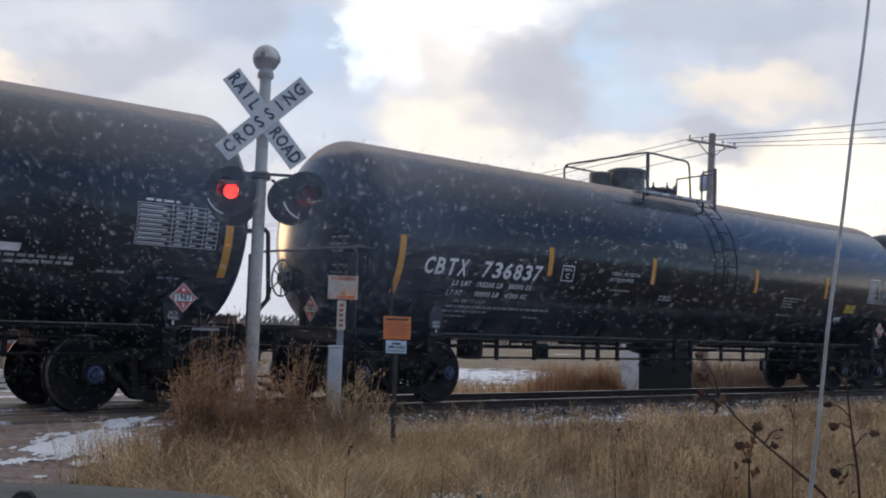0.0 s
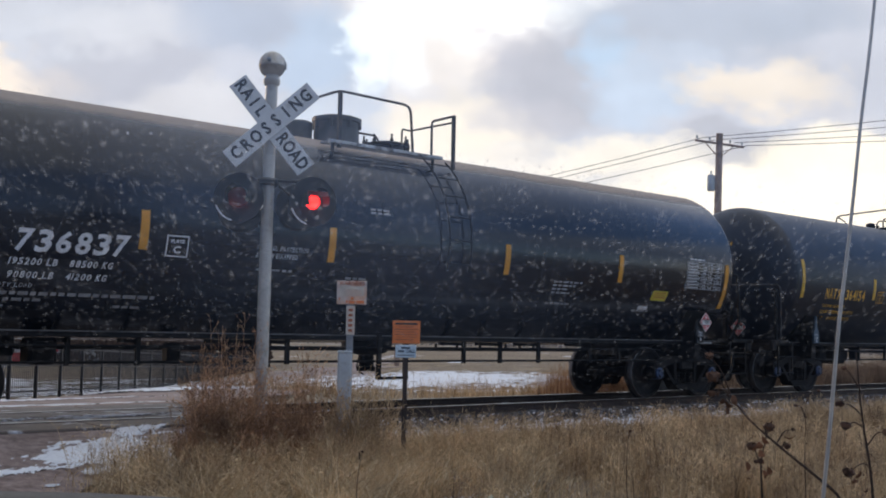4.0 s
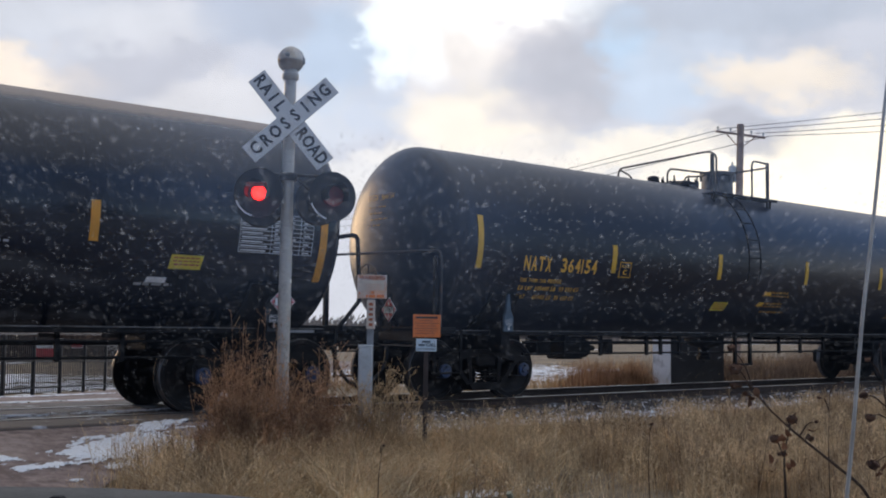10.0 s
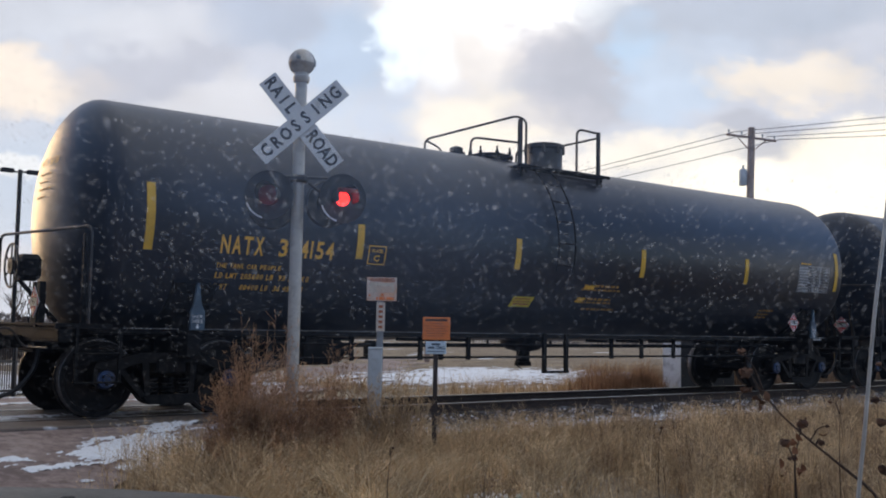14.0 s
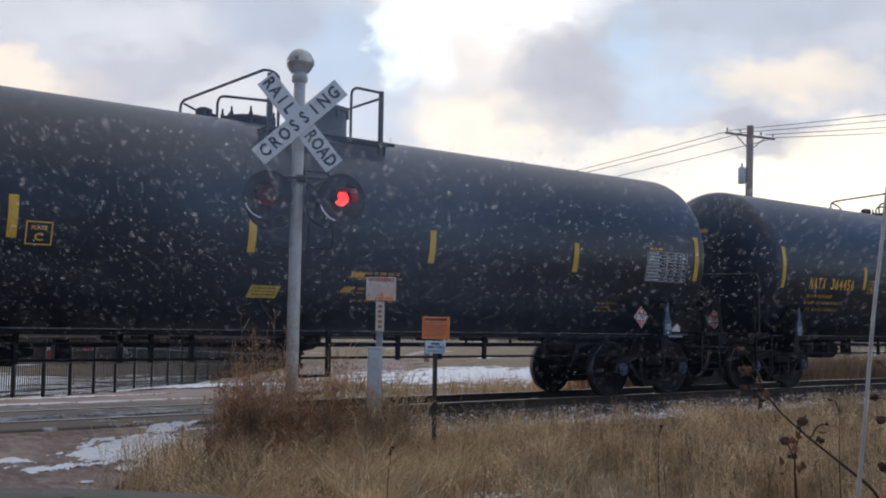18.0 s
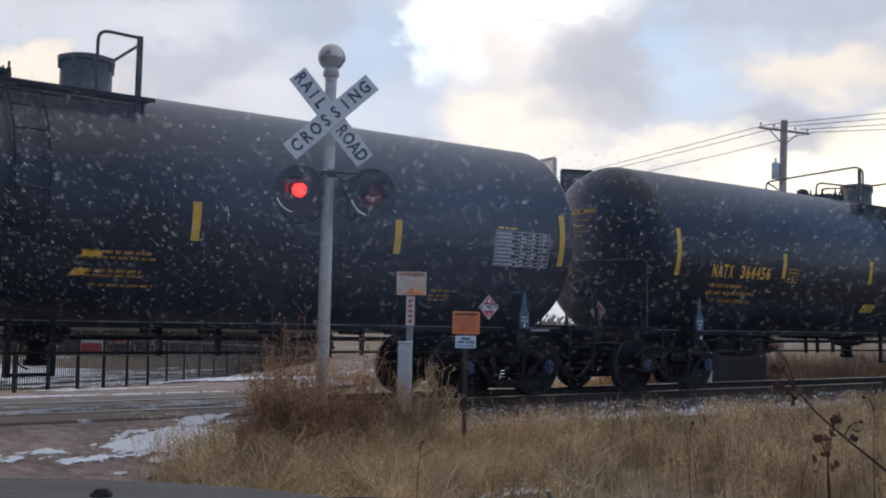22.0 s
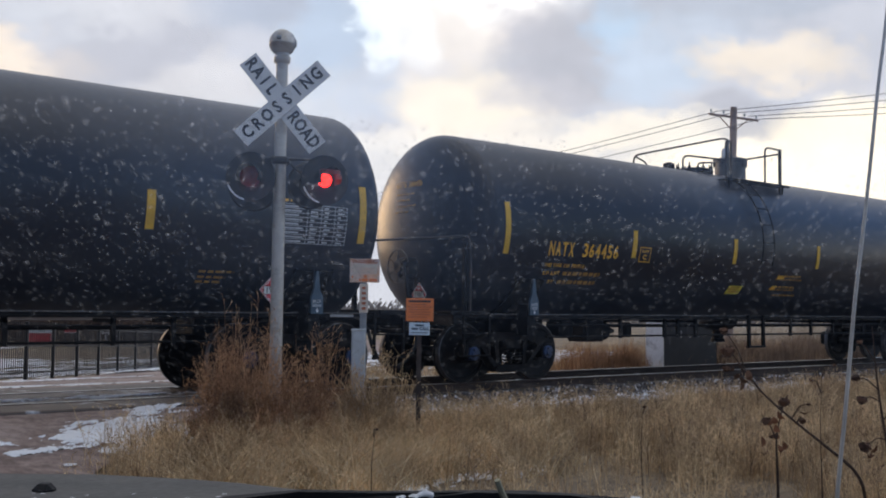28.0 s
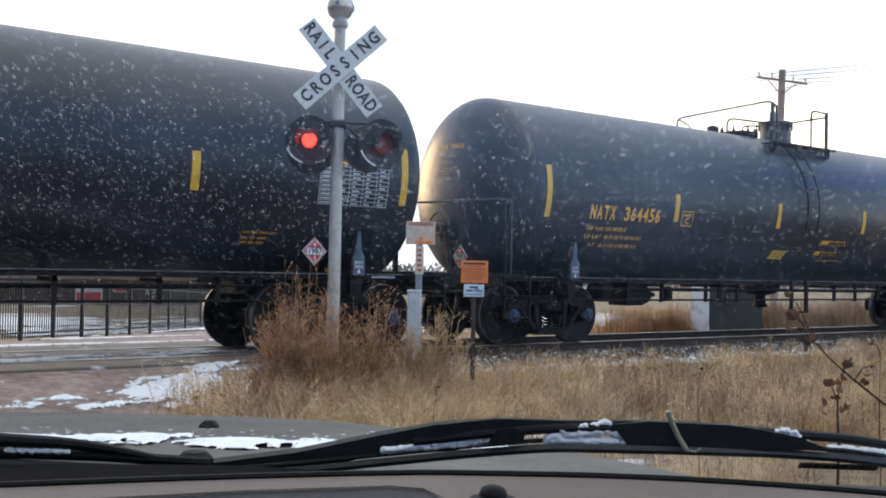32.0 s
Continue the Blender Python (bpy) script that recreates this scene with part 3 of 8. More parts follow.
# ---- mesh helpers ----
class Shape:
    """Vertices and faces of one mesh."""

    def __init__(self):
        self.v, self.f = [], []

    def add(self, verts, faces):
        k = len(self.v)
        self.v += [tuple(p) for p in verts]
        self.f += [tuple(i + k for i in f) for f in faces]
        return self

    def box(self, x0, x1, y0, y1, z0, z1, c=0.0):
        if c <= 0:
            p = [(x, y, z) for x in (x0, x1) for y in (y0, y1) for z in (z0, z1)]
            return self.add(p, [(0, 1, 3, 2), (4, 6, 7, 5), (0, 4, 5, 1), (2, 3, 7, 6), (0, 2, 6, 4), (1, 5, 7, 3)])
        c = min(c, (x1 - x0) / 2.1, (y1 - y0) / 2.1, (z1 - z0) / 2.1)
        p, at = [], {}
        for i, (x, sx) in enumerate(((x0, 1), (x1, -1))):
            for j, (y, sy) in enumerate(((y0, 1), (y1, -1))):
                for k, (z, sz) in enumerate(((z0, 1), (z1, -1))):
                    for a in range(3):
                        at[i, j, k, a] = len(p)
                        p.append((x + sx * c * (a != 0), y + sy * c * (a != 1), z + sz * c * (a != 2)))
        f = []
        for a in range(3):
            for s in (0, 1):
                ring = [(0, 0), (1, 0), (1, 1), (0, 1)]
                face = []
                for u, w in ring:
                    key = [u, w]
                    key.insert(a, s)
                    face.append(at[(*key, a)])
                f.append(tuple(face if s else face[::-1]))
        for a in range(3):
            b, d = (a + 1) % 3, (a + 2) % 3
            for s in (0, 1):
                for t in (0, 1):
                    k0, k1 = [0] * 3, [0] * 3
                    k0[b] = k1[b] = s
                    k0[d] = k1[d] = t
                    k1[a] = 1
                    f.append((at[(*k0, b)], at[(*k1, b)], at[(*k1, d)], at[(*k0, d)]))
        for i in (0, 1):
            for j in (0, 1):
                for k in (0, 1):
                    f.append(tuple(at[i, j, k, a] for a in range(3)))
        return self.add(p, f)

    def tube(self, path, r, n=8, cap=True, r1=None):
        path = [Vector(p) for p in path]
        m = len(path)
        rings, side = [], None
        for i, p in enumerate(path):
            d = (path[min(i + 1, m - 1)] - path[max(i - 1, 0)]).normalized()
            if side is None:
                side = d.cross(Vector((0, 0, 1)) if abs(d.z) < 0.9 else Vector((1, 0, 0))).normalized()
            side = (side - d * side.dot(d)).normalized()
            up = d.cross(side)
            rr = r if r1 is None else r + (r1 - r) * i / (m - 1)
            rings.append([p + (side * math.cos(2 * math.pi * k / n) + up * math.sin(2 * math.pi * k / n)) * rr for k in range(n)])
        f = [(i * n + k, i * n + (k + 1) % n, (i + 1) * n + (k + 1) % n, (i + 1) * n + k) for i in range(m - 1) for k in range(n)]
        if cap:
            f += [tuple(range(n))[::-1], tuple((m - 1) * n + k for k in range(n))]
        return self.add([p for ring in rings for p in ring], f)

    def lathe(self, profile, centre, axis="z", n=24, closed=True):
        """Turned body: profile of (radius, height) along the axis."""
        c, p = Vector(centre), []
        for r, h in profile:
            for k in range(n):
                a = 2 * math.pi * k / n
                u, w = r * math.cos(a), r * math.sin(a)
                q = Vector({"z": (u, w, h), "y": (u, h, -w), "x": (h, u, w)}[axis])
                p.append(c + q)
        m = len(profile)
        f = [(i * n + k, i * n + (k + 1) % n, (i + 1) * n + (k + 1) % n, (i + 1) * n + k) for i in range(m - 1) for k in range(n)]
        if closed and profile[0][0] > 1e-6:
            f.append(tuple(range(n))[::-1])
        if closed and profile[-1][0] > 1e-6:
            f.append(tuple((m - 1) * n + k for k in range(n)))
        return self.add(p, f)

    def slab(self, outline, y0, y1):
        """A plate: outline in x and z, from y0 to y1."""
        n = len(outline)
        p = [(x, y0, z) for x, z in outline] + [(x, y1, z) for x, z in outline]
        f = [tuple(range(n)), tuple(range(2 * n - 1, n - 1, -1))]
        f += [(k, n + k, n + (k + 1) % n, (k + 1) % n) for k in range(n)]
        return self.add(p, f)

    def turned(self, m):
        self.v = [tuple(m @ Vector(p)) for p in self.v]
        return self


MESHES = {}


def mesh_of(shape, name, material, smooth=35.0):
    me = bpy.data.meshes.new(name)
    me.from_pydata(shape.v, [], shape.f)
    bm = bmesh.new()
    bm.from_mesh(me)
    bmesh.ops.recalc_face_normals(bm, faces=bm.faces)
    bm.to_mesh(me)
    bm.free()
    me.materials.append(material)
    if smooth:
        me.shade_smooth()
        me.set_sharp_from_angle(angle=radians(smooth))
    return me


def part(name, shape, material, parent=None, label="", at=None, smooth=35.0):
    """One mesh object, under a thing or a part."""
    me = shape if isinstance(shape, bpy.types.Mesh) else mesh_of(shape, name, material, smooth)
    ob = new(name, me)
    if parent is not None:
        ob.parent = parent
    if at is not None:
        ob.matrix_basis = at
    return tagged(ob, label)


def thing(name, m, label, category, group="", kind=""):
    ob = new(name)
    ob.empty_display_size = 0.2
    ob.matrix_basis = m
    return tagged(ob, label, category, group, kind)


def arc(points, r, steps=4):
    """A path with its corners rounded."""
    out, pts = [], [Vector(p) for p in points]
    for i, p in enumerate(pts):
        if i in (0, len(pts) - 1):
            out.append(p)
            continue
        a, b = pts[i - 1] - p, pts[i + 1] - p
        k = min(r, a.length * 0.45, b.length * 0.45)
        s, e = p + a.normalized() * k, p + b.normalized() * k
        for j in range(steps + 1):
            t = j / steps
            out.append(s * (1 - t) ** 2 + p * (2 * t * (1 - t)) + e * t * t)
    return out


@functools.lru_cache(maxsize=None)
def letters(text, size, align="LEFT", stretch=1.0, bold=0.0, spacing=1.0):
    """The outline of a line of writing as flat triangles: x to the right, y up."""
    cu = bpy.data.curves.new("writing", "FONT")
    cu.body, cu.size, cu.align_x, cu.align_y = text, size, align, "CENTER"
    cu.resolution_u, cu.offset, cu.space_character = 2, bold, spacing
    ob = bpy.data.objects.new("writing", cu)
    scene.collection.objects.link(ob)
    dg = bpy.context.evaluated_depsgraph_get()
    me = bpy.data.meshes.new_from_object(ob.evaluated_get(dg))
    v = [(p.co.x * stretch, p.co.y) for p in me.vertices]
    f = [tuple(q.vertices) for q in me.polygons]
    bpy.data.objects.remove(ob)
    bpy.data.curves.remove(cu)
    bpy.data.meshes.remove(me)
    return v, f


def leaf_mesh(name, verts, faces, material):
    """A big mesh from arrays."""
    me = bpy.data.meshes.new(name)
    verts, faces = np.asarray(verts, float), np.asarray(faces, int)
    k = faces.shape[1]
    me.vertices.add(len(verts))
    me.vertices.foreach_set("co", verts.ravel())
    me.loops.add(len(faces) * k)
    me.loops.foreach_set("vertex_index", faces.ravel())
    me.polygons.add(len(faces))
    me.polygons.foreach_set("loop_start", np.arange(len(faces)) * k)
    me.update(calc_edges=True)
    me.validate()
    me.materials.append(material)
    return me


def blades(n, where, height, width, lean, rng, ground, segments=3):
    """Vertices and quads of grass blades: where(rng, n) gives their feet."""
    xy = where(rng, n)
    z = ground(xy[:, 0], xy[:, 1])
    h = height[0] + (height[1] - height[0]) * rng.beta(2.0, 2.6, n)
    x, y = xy[:, 0], xy[:, 1]
    h = h * (1.0 + 0.38 * np.sin(3.3 * x + 1.9 * np.sin(2.7 * y)) * np.cos(4.1 * y + 1.4 * np.sin(2.2 * x)))
    az, turn = rng.uniform(0, 2 * np.pi, n), rng.uniform(0, 2 * np.pi, n)
    bend = rng.uniform(lean[0], lean[1], n) * h
    w = rng.uniform(width[0], width[1], n)
    side = np.stack([np.cos(turn), np.sin(turn), 0 * turn], 1)
    way = np.stack([np.cos(az), np.sin(az), 0 * az], 1)
    foot = np.stack([xy[:, 0], xy[:, 1], z - 0.03], 1)
    rows = []
    for s in range(segments + 1):
        t = s / segments
        c = foot + way * (bend * t ** 1.8)[:, None] + np.array([0, 0, 1]) * (h * t * (1 - 0.12 * t * lean[1]))[:, None]
        half = side * (w * (1 - 0.9 * t) / 2)[:, None]
        rows += [c - half, c + half]
    v = np.stack(rows, 1).reshape(-1, 3)
    base = np.arange(n)[:, None] * (2 * (segments + 1))
    q = np.concatenate([base + np.array([2 * s, 2 * s + 1, 2 * s + 3, 2 * s + 2]) for s in range(segments)], 1).reshape(-1, 4)
    return v, q


def wisps(x, y, seed, size):
    """Value noise between -1 and 1 in five sizes."""
    total, weight = np.zeros_like(x), 0.0
    for k, amount in enumerate((0.85, 0.75, 0.65, 0.52, 0.42)):
        grid = np.random.default_rng(seed * 10 + k).uniform(-1, 1, (64, 64))
        u, v = x / (size * 0.47 ** k) + 31.7, y / (size * 0.47 ** k) + 17.3
        i, j = np.floor(u).astype(int), np.floor(v).astype(int)
        p, q = u - i, v - j
        p, q = p * p * (3 - 2 * p), q * q * (3 - 2 * q)
        at = lambda a, b: grid[(i + a) % 64, (j + b) % 64]
        total += amount * ((at(0, 0) * (1 - p) + at(1, 0) * p) * (1 - q) + (at(0, 1) * (1 - p) + at(1, 1) * p) * q)
        weight += amount
    return total * 2.1 / weight

# ---- ground, road and track ----
TRACK_Y, RAIL_Z = 13.62, -0.065


def step(a, b, v):
    t = np.clip((np.asarray(v, float) - a) / (b - a), 0, 1)
    return t * t * (3 - 2 * t)


EDGE_R = [(-30, -2.0), (-6, 1.5), (4, 2.4), (8, 3.0), (9.5, 3.85), (10.05, 4.5), (10.5, 5.0), (11.6, 5.85), (12.9, 6.5), (14.6, 7.4), (18.2, 9.9), (24, 15.4), (32, 23.0), (60, 49)]
EDGE_L = [(-30, -12), (-6, -9), (4, -8), (10, -6.5), (14, -4.5), (16.2, -2.0), (18.3, 2.4), (22, 6.1), (26.2, 9.9), (31.7, 14.9), (60, 40)]


def road_right(y):
    return np.interp(y, [p[0] for p in EDGE_R], [p[1] for p in EDGE_R])


def road_left(y):
    return np.interp(y, [p[0] for p in EDGE_L], [p[1] for p in EDGE_L])


def road_z(y):
    return np.interp(y, [-30, 6.5, 9.5, 11.6, 12.3, 15.0, 17.0, 18.3, 22.0, 26.2, 31.7, 60.0], [-0.46, -0.45, -0.32, -0.12, -0.077, -0.077, -0.19, -0.29, -0.47, -0.68, -0.90, -1.1])


def ground_z(x, y):
    x, y = np.asarray(x, float), np.asarray(y, float)
    d = np.abs(y - TRACK_Y)
    base = np.where(y < TRACK_Y, -0.46 + 0.03 * np.sin(x * 0.9) * np.cos(y * 0.7), -0.46 - 0.34 * step(16.5, 24, y))
    z = base + (-0.23 - base) * (1 - step(1.5, 3.1, d))
    near = step(-1.2, 0.4, x - road_left(y)) * step(-0.9, 0.5, road_right(y) - x)
    return z + (road_z(y) - 0.03 - z) * near


def grid_mesh(name, xs, ys, z, material):
    gx, gy = np.meshgrid(xs, ys)
    v = np.stack([gx, gy, z(gx, gy)], -1).reshape(-1, 3)
    nx, ny = len(xs), len(ys)
    i = (np.arange(ny - 1)[:, None] * nx + np.arange(nx - 1)).ravel()
    me = leaf_mesh(name, v, np.stack([i, i + 1, i + nx + 1, i + nx], 1), material)
    me.shade_smooth()
    return me


def axis_steps(inner0, inner1, fine, outer):
    mid = list(np.arange(inner0, inner1 + 1e-6, fine))
    low, high, s = [], [], fine
    a, b = inner0, inner1
    while a > -outer:
        s *= 1.45
        a, b = a - s, b + s
        low.insert(0, a)
        high.append(b)
    return np.array(low + mid + high)


ground = new("ground", grid_mesh("ground", axis_steps(-14, 40, 0.25, 3000), axis_steps(-8, 34, 0.25, 3000), ground_z, FIELD))
tagged(ground, "winter field of dry grass with patches of thin snow", "ground", kind="structure")


def road_sheet():
    ys = np.arange(-28, 58, 0.3)
    v, f, n = [], [], 26
    rng = np.random.default_rng(5)
    for y in ys:
        l, r = road_left(y) + rng.normal(0, 0.05), road_right(y) + rng.normal(0, 0.06)
        for k in range(n):
            x = l + (r - l) * k / (n - 1)
            fall = -0.03 if k in (0, n - 1) else 0.004
            v.append((x, y, float(road_z(y)) + fall))
    for j in range(len(ys) - 1):
        if 12.05 < ys[j] + 0.15 < 15.2:
            continue
        for k in range(n - 1):
            f.append((j * n + k, j * n + k + 1, (j + 1) * n + k + 1, (j + 1) * n + k))
    me = leaf_mesh("road", v, f, ROAD)
    me.shade_smooth()
    return tagged(new("road", me), "worn brown-grey asphalt road, wet and streaked with snow", "road", kind="structure")


road_sheet()


def ballast_bed():
    prof = [(-3.15, -0.48), (-2.5, -0.40), (-1.75, -0.225), (-1.3, -0.21), (1.3, -0.21), (1.75, -0.225), (2.5, -0.40), (3.15, -0.5)]
    rng = np.random.default_rng(8)
    xs = np.concatenate([np.arange(-80, -4, 2.0), np.arange(6.9, 45, 0.2), np.arange(45, 160, 2.0)])
    v, f, n = [], [], len(prof)
    for x in xs:
        for y, z in prof:
            v.append((x, TRACK_Y + y + rng.normal(0, 0.03), z + rng.normal(0, 0.012)))
    for j in range(len(xs) - 1):
        if -7 < xs[j] < 6.8:
            continue
        f += [(j * n + k, (j + 1) * n + k, (j + 1) * n + k + 1, j * n + k + 1) for k in range(n - 1)]
    return tagged(new("ballast_bed", leaf_mesh("ballast_bed", v, f, GRAVEL)), "grey crushed-stone track bed dusted with snow", "track bed", kind="structure")


ballast_bed()


def railway_track():
    track = thing("railway_track", pose(0, TRACK_Y, RAIL_Z), "single railway track with worn steel rails on timber ties", "railway track", kind="structure")
    foot = [(-0.07, -0.165), (0.07, -0.165), (0.07, -0.155), (0.012, -0.14), (0.010, -0.05), (0.034, -0.036), (0.034, -0.006),
            (-0.034, -0.006), (-0.034, -0.036), (-0.010, -0.05), (-0.012, -0.14), (-0.07, -0.155)]
    for y in (-0.755, 0.755):
        s = Shape()
        n = len(foot)
        xs = [-80, -30, 0, 15, 30, 60, 160]
        s.add([(x, y + a, b) for x in xs for a, b in foot],
              [(j * n + k, j * n + (k + 1) % n, (j + 1) * n + (k + 1) % n, (j + 1) * n + k) for j in range(len(xs) - 1) for k in range(n)])
        rail = part("rail", s, RAIL_STEEL, track)
        h = Shape().box(-80, 160, y - 0.033, y + 0.033, -0.0055, 0.0, 0.0025)
        part("rail_head", h, RAIL_HEAD, rail, "polished running surface")
    tie = mesh_of(Shape().box(-0.11, 0.11, -1.3, 1.3, -0.33, -0.135, 0.012), "tie", TIE)
    rng = random.Random(3)
    for k in range(78):
        part("tie", tie, TIE, track, at=pose(7.1 + k * 0.5 + rng.uniform(-0.03, 0.03), rng.uniform(-0.05, 0.05), rng.uniform(-0.012, 0.008), 0, 0, rng.uniform(-1, 1)))
    return track


railway_track()


def crossing_surface():
    top = thing("crossing_surface", pose(0, TRACK_Y, RAIL_Z), "brown concrete crossing panels between the rails, wet with snow streaks", "level crossing", kind="structure")
    rng = random.Random(11)
    for y0, y1 in ((-1.62, -0.80), (-0.685, -0.01), (0.01, 0.685), (0.80, 1.62)):
        me = mesh_of(Shape().box(-1.2, 1.2, y0, y1, -0.2, -0.008, 0.012), "panel", PANEL)
        for k in range(5):
            x = -3.45 + k * 2.42 + (y0 + 1.6) * 0.35
            part("panel", me, PANEL, top, at=pose(x, 0, rng.uniform(-0.006, 0.002)))
    part("apron", Shape().box(-4.8, 7.4, -1.75, 1.75, -0.34, -0.05, 0.02), ROAD, top, "asphalt under the panels")


crossing_surface()

# ---- tank cars ----
WHEEL_R = 0.48
AXLE_Z, BASE = RAIL_Z + WHEEL_R, 0.83          # axle height and half the wheelbase of a truck
R, ZC, HALF, HEAD = 1.56, 2.475, 7.80, 0.58          # tank radius, axis height, half length of its straight shell


def skin(x, z, lift=0.0):
    """The point of the near side of the shell at that height."""
    r = R + lift
    return (x, -math.sqrt(max(0.0, r * r - (z - ZC) ** 2)), z)


def patch(x0, x1, z0, z1, lift=0.006, steps=6, shear=0.0):
    s = Shape()
    for k in range(steps + 1):
        z = z0 + (z1 - z0) * k / steps
        dx = shear * (z - z0)
        s.add([skin(x0 + dx, z, lift), skin(x1 + dx, z, lift)], [])
    s.f = [(2 * k, 2 * k + 1, 2 * k + 3, 2 * k + 2) for k in range(steps)]
    edge = len(s.v)
    s.add([(x, y + lift, z) for x, y, z in s.v[:edge]], [])
    ring = [2 * k for k in range(steps + 1)] + [2 * k + 1 for k in range(steps, -1, -1)]
    s.f += [(a, b, b + edge, a + edge) for a, b in zip(ring, ring[1:] + ring[:1])]
    return s


def curved_letters(text, x0, x1, z0, z1, lift=0.005):
    """Writing laid on the shell, filling the given stretch."""
    v, f = letters(text, 1.0, bold=0.028)
    xs, ys = [p[0] for p in v], [p[1] for p in v]
    a, b, c, d = min(xs), max(xs), min(ys), max(ys)
    s = Shape()
    s.add([skin(x0 + (x - a) / (b - a) * (x1 - x0), z0 + (y - c) / (d - c) * (z1 - z0), lift) for x, y in v], f)
    return s


def stencil_line(text, x0, x1, z0, z1, slant=0.10, lift=0.005):
    """Stencilled characters of even width, a little slanted, laid on the shell."""
    cells = [0.5 if ch in "1I.:" else 0.62 if ch == " " else 1.0 for ch in text]
    unit, x, s = (x1 - x0) / (sum(cells) - 0.2), x0, Shape()
    for ch, w in zip(text, cells):
        if ch != " ":
            v, f = letters(ch, 1.0, bold=0.026)
            xs, ys = [p[0] for p in v], [p[1] for p in v]
            a, b, c, d = min(xs), max(xs), min(ys), max(ys)
            wide = unit * (w - 0.2) if w == 1.0 else unit * 0.2
            s.add([skin(x + (p - a) / (b - a) * wide + slant * (q - c) / (d - c) * (z1 - z0), z0 + (q - c) / (d - c) * (z1 - z0), lift) for p, q in v], f)
        x += unit * w
    return s


def bars(rows):
    """Unreadable lines of writing: rows of (x0, x1, z, height), broken into words."""
    s, rng = Shape(), random.Random(7)
    for x0, x1, z, h in rows:
        x = x0
        while x < x1:
            w = rng.uniform(0.06, 0.17)
            p = patch(x, min(x + w, x1), z, z + h, 0.005, 1)
            s.add(p.v[:4], [p.f[0]])
            x += w + 0.03
    return s


def label_print(x0, x1, lines):
    """Broken lines of small print on a label stuck to the shell."""
    s, rng = Shape(), random.Random(11)
    for z, h in lines:
        x = x0 + rng.uniform(0, 0.03)
        while x < x1 - 0.02:
            w = rng.uniform(0.03, 0.075)
            p = patch(x, min(x + w, x1), z, z + h, 0.009, 1)
            s.add(p.v[:4], [p.f[0]])
            x += w + 0.014
    return s


def data_table(x0, x1, z0, z1):
    s = Shape()

    def line(a, b, c, d):
        p = patch(a, b, c, d, 0.005, 3)
        s.add(p.v[:8], p.f[:3])

    w = 0.009
    for k in range(10):
        z = z0 + (z1 - z0) * k / 9
        line(x0, x1, z - w / 2, z + w / 2)
    for c in (0.0, 0.42, 0.62, 0.82, 1.0):
        x = x0 + (x1 - x0) * c
        line(x - w / 2, x + w / 2, z0, z1)
    rng = random.Random(4)
    for k in range(9):
        z = z0 + (z1 - z0) * (k + 0.25) / 9
        for a, b in ((0.02, 0.38), (0.46, 0.58), (0.66, 0.78), (0.86, 0.97)):
            line(x0 + (x1 - x0) * a, x0 + (x1 - x0) * (b - rng.uniform(0, 0.1)), z, z + (z1 - z0) / 24)
    return s


def placard(car, x, y, z, number, turn=0.0):
    """A red diamond with a white band and its number."""
    def diamond(r, y0, y1):
        return Shape().slab([(0, -r), (r, 0), (0, r), (-r, 0)], y0, y1)
    ob = part("placard", diamond(0.19, -0.004, 0.004), WHITE, car, "red and white diamond hazard placard", pose(x, y, z, 0, 0, turn))
    part("placard_face", diamond(0.180, -0.007, -0.004), PLACARD_RED, ob, "red face")
    rim = diamond(0.166, -0.0085, -0.0072)
    inner = diamond(0.156, -0.0085, -0.0072)
    k = len(rim.v)
    rim.add(inner.v, [])
    rim.f = [(a, (a + 1) % 4, k + (a + 1) % 4, k + a) for a in range(4)]
    part("placard_line", rim, WHITE, ob, smooth=0)
    part("band_edge", Shape().box(-0.128, 0.128, -0.0098, -0.0074, -0.056, 0.056), LETTER_BLACK, ob)
    part("number_band", Shape().box(-0.120, 0.120, -0.0115, -0.0098, -0.048, 0.048), WHITE, ob, "white band")
    for text, size, z, mat in ((number, 0.112, 0.0, LETTER_BLACK), ("3", 0.07, -0.10, WHITE)):
        v, f = letters(text, size, "CENTER", 0.95, 0.003)
        part("number", Shape().add([(a, -0.013, z + b) for a, b in v], f), mat, ob, smooth=0)
    part("flame_mark", Shape().slab([(-0.02, 0.075), (0.02, 0.075), (0.028, 0.095), (0.012, 0.10), (0.004, 0.13), (-0.012, 0.105), (-0.028, 0.10)], -0.010, -0.0076), WHITE, ob)
    return ob


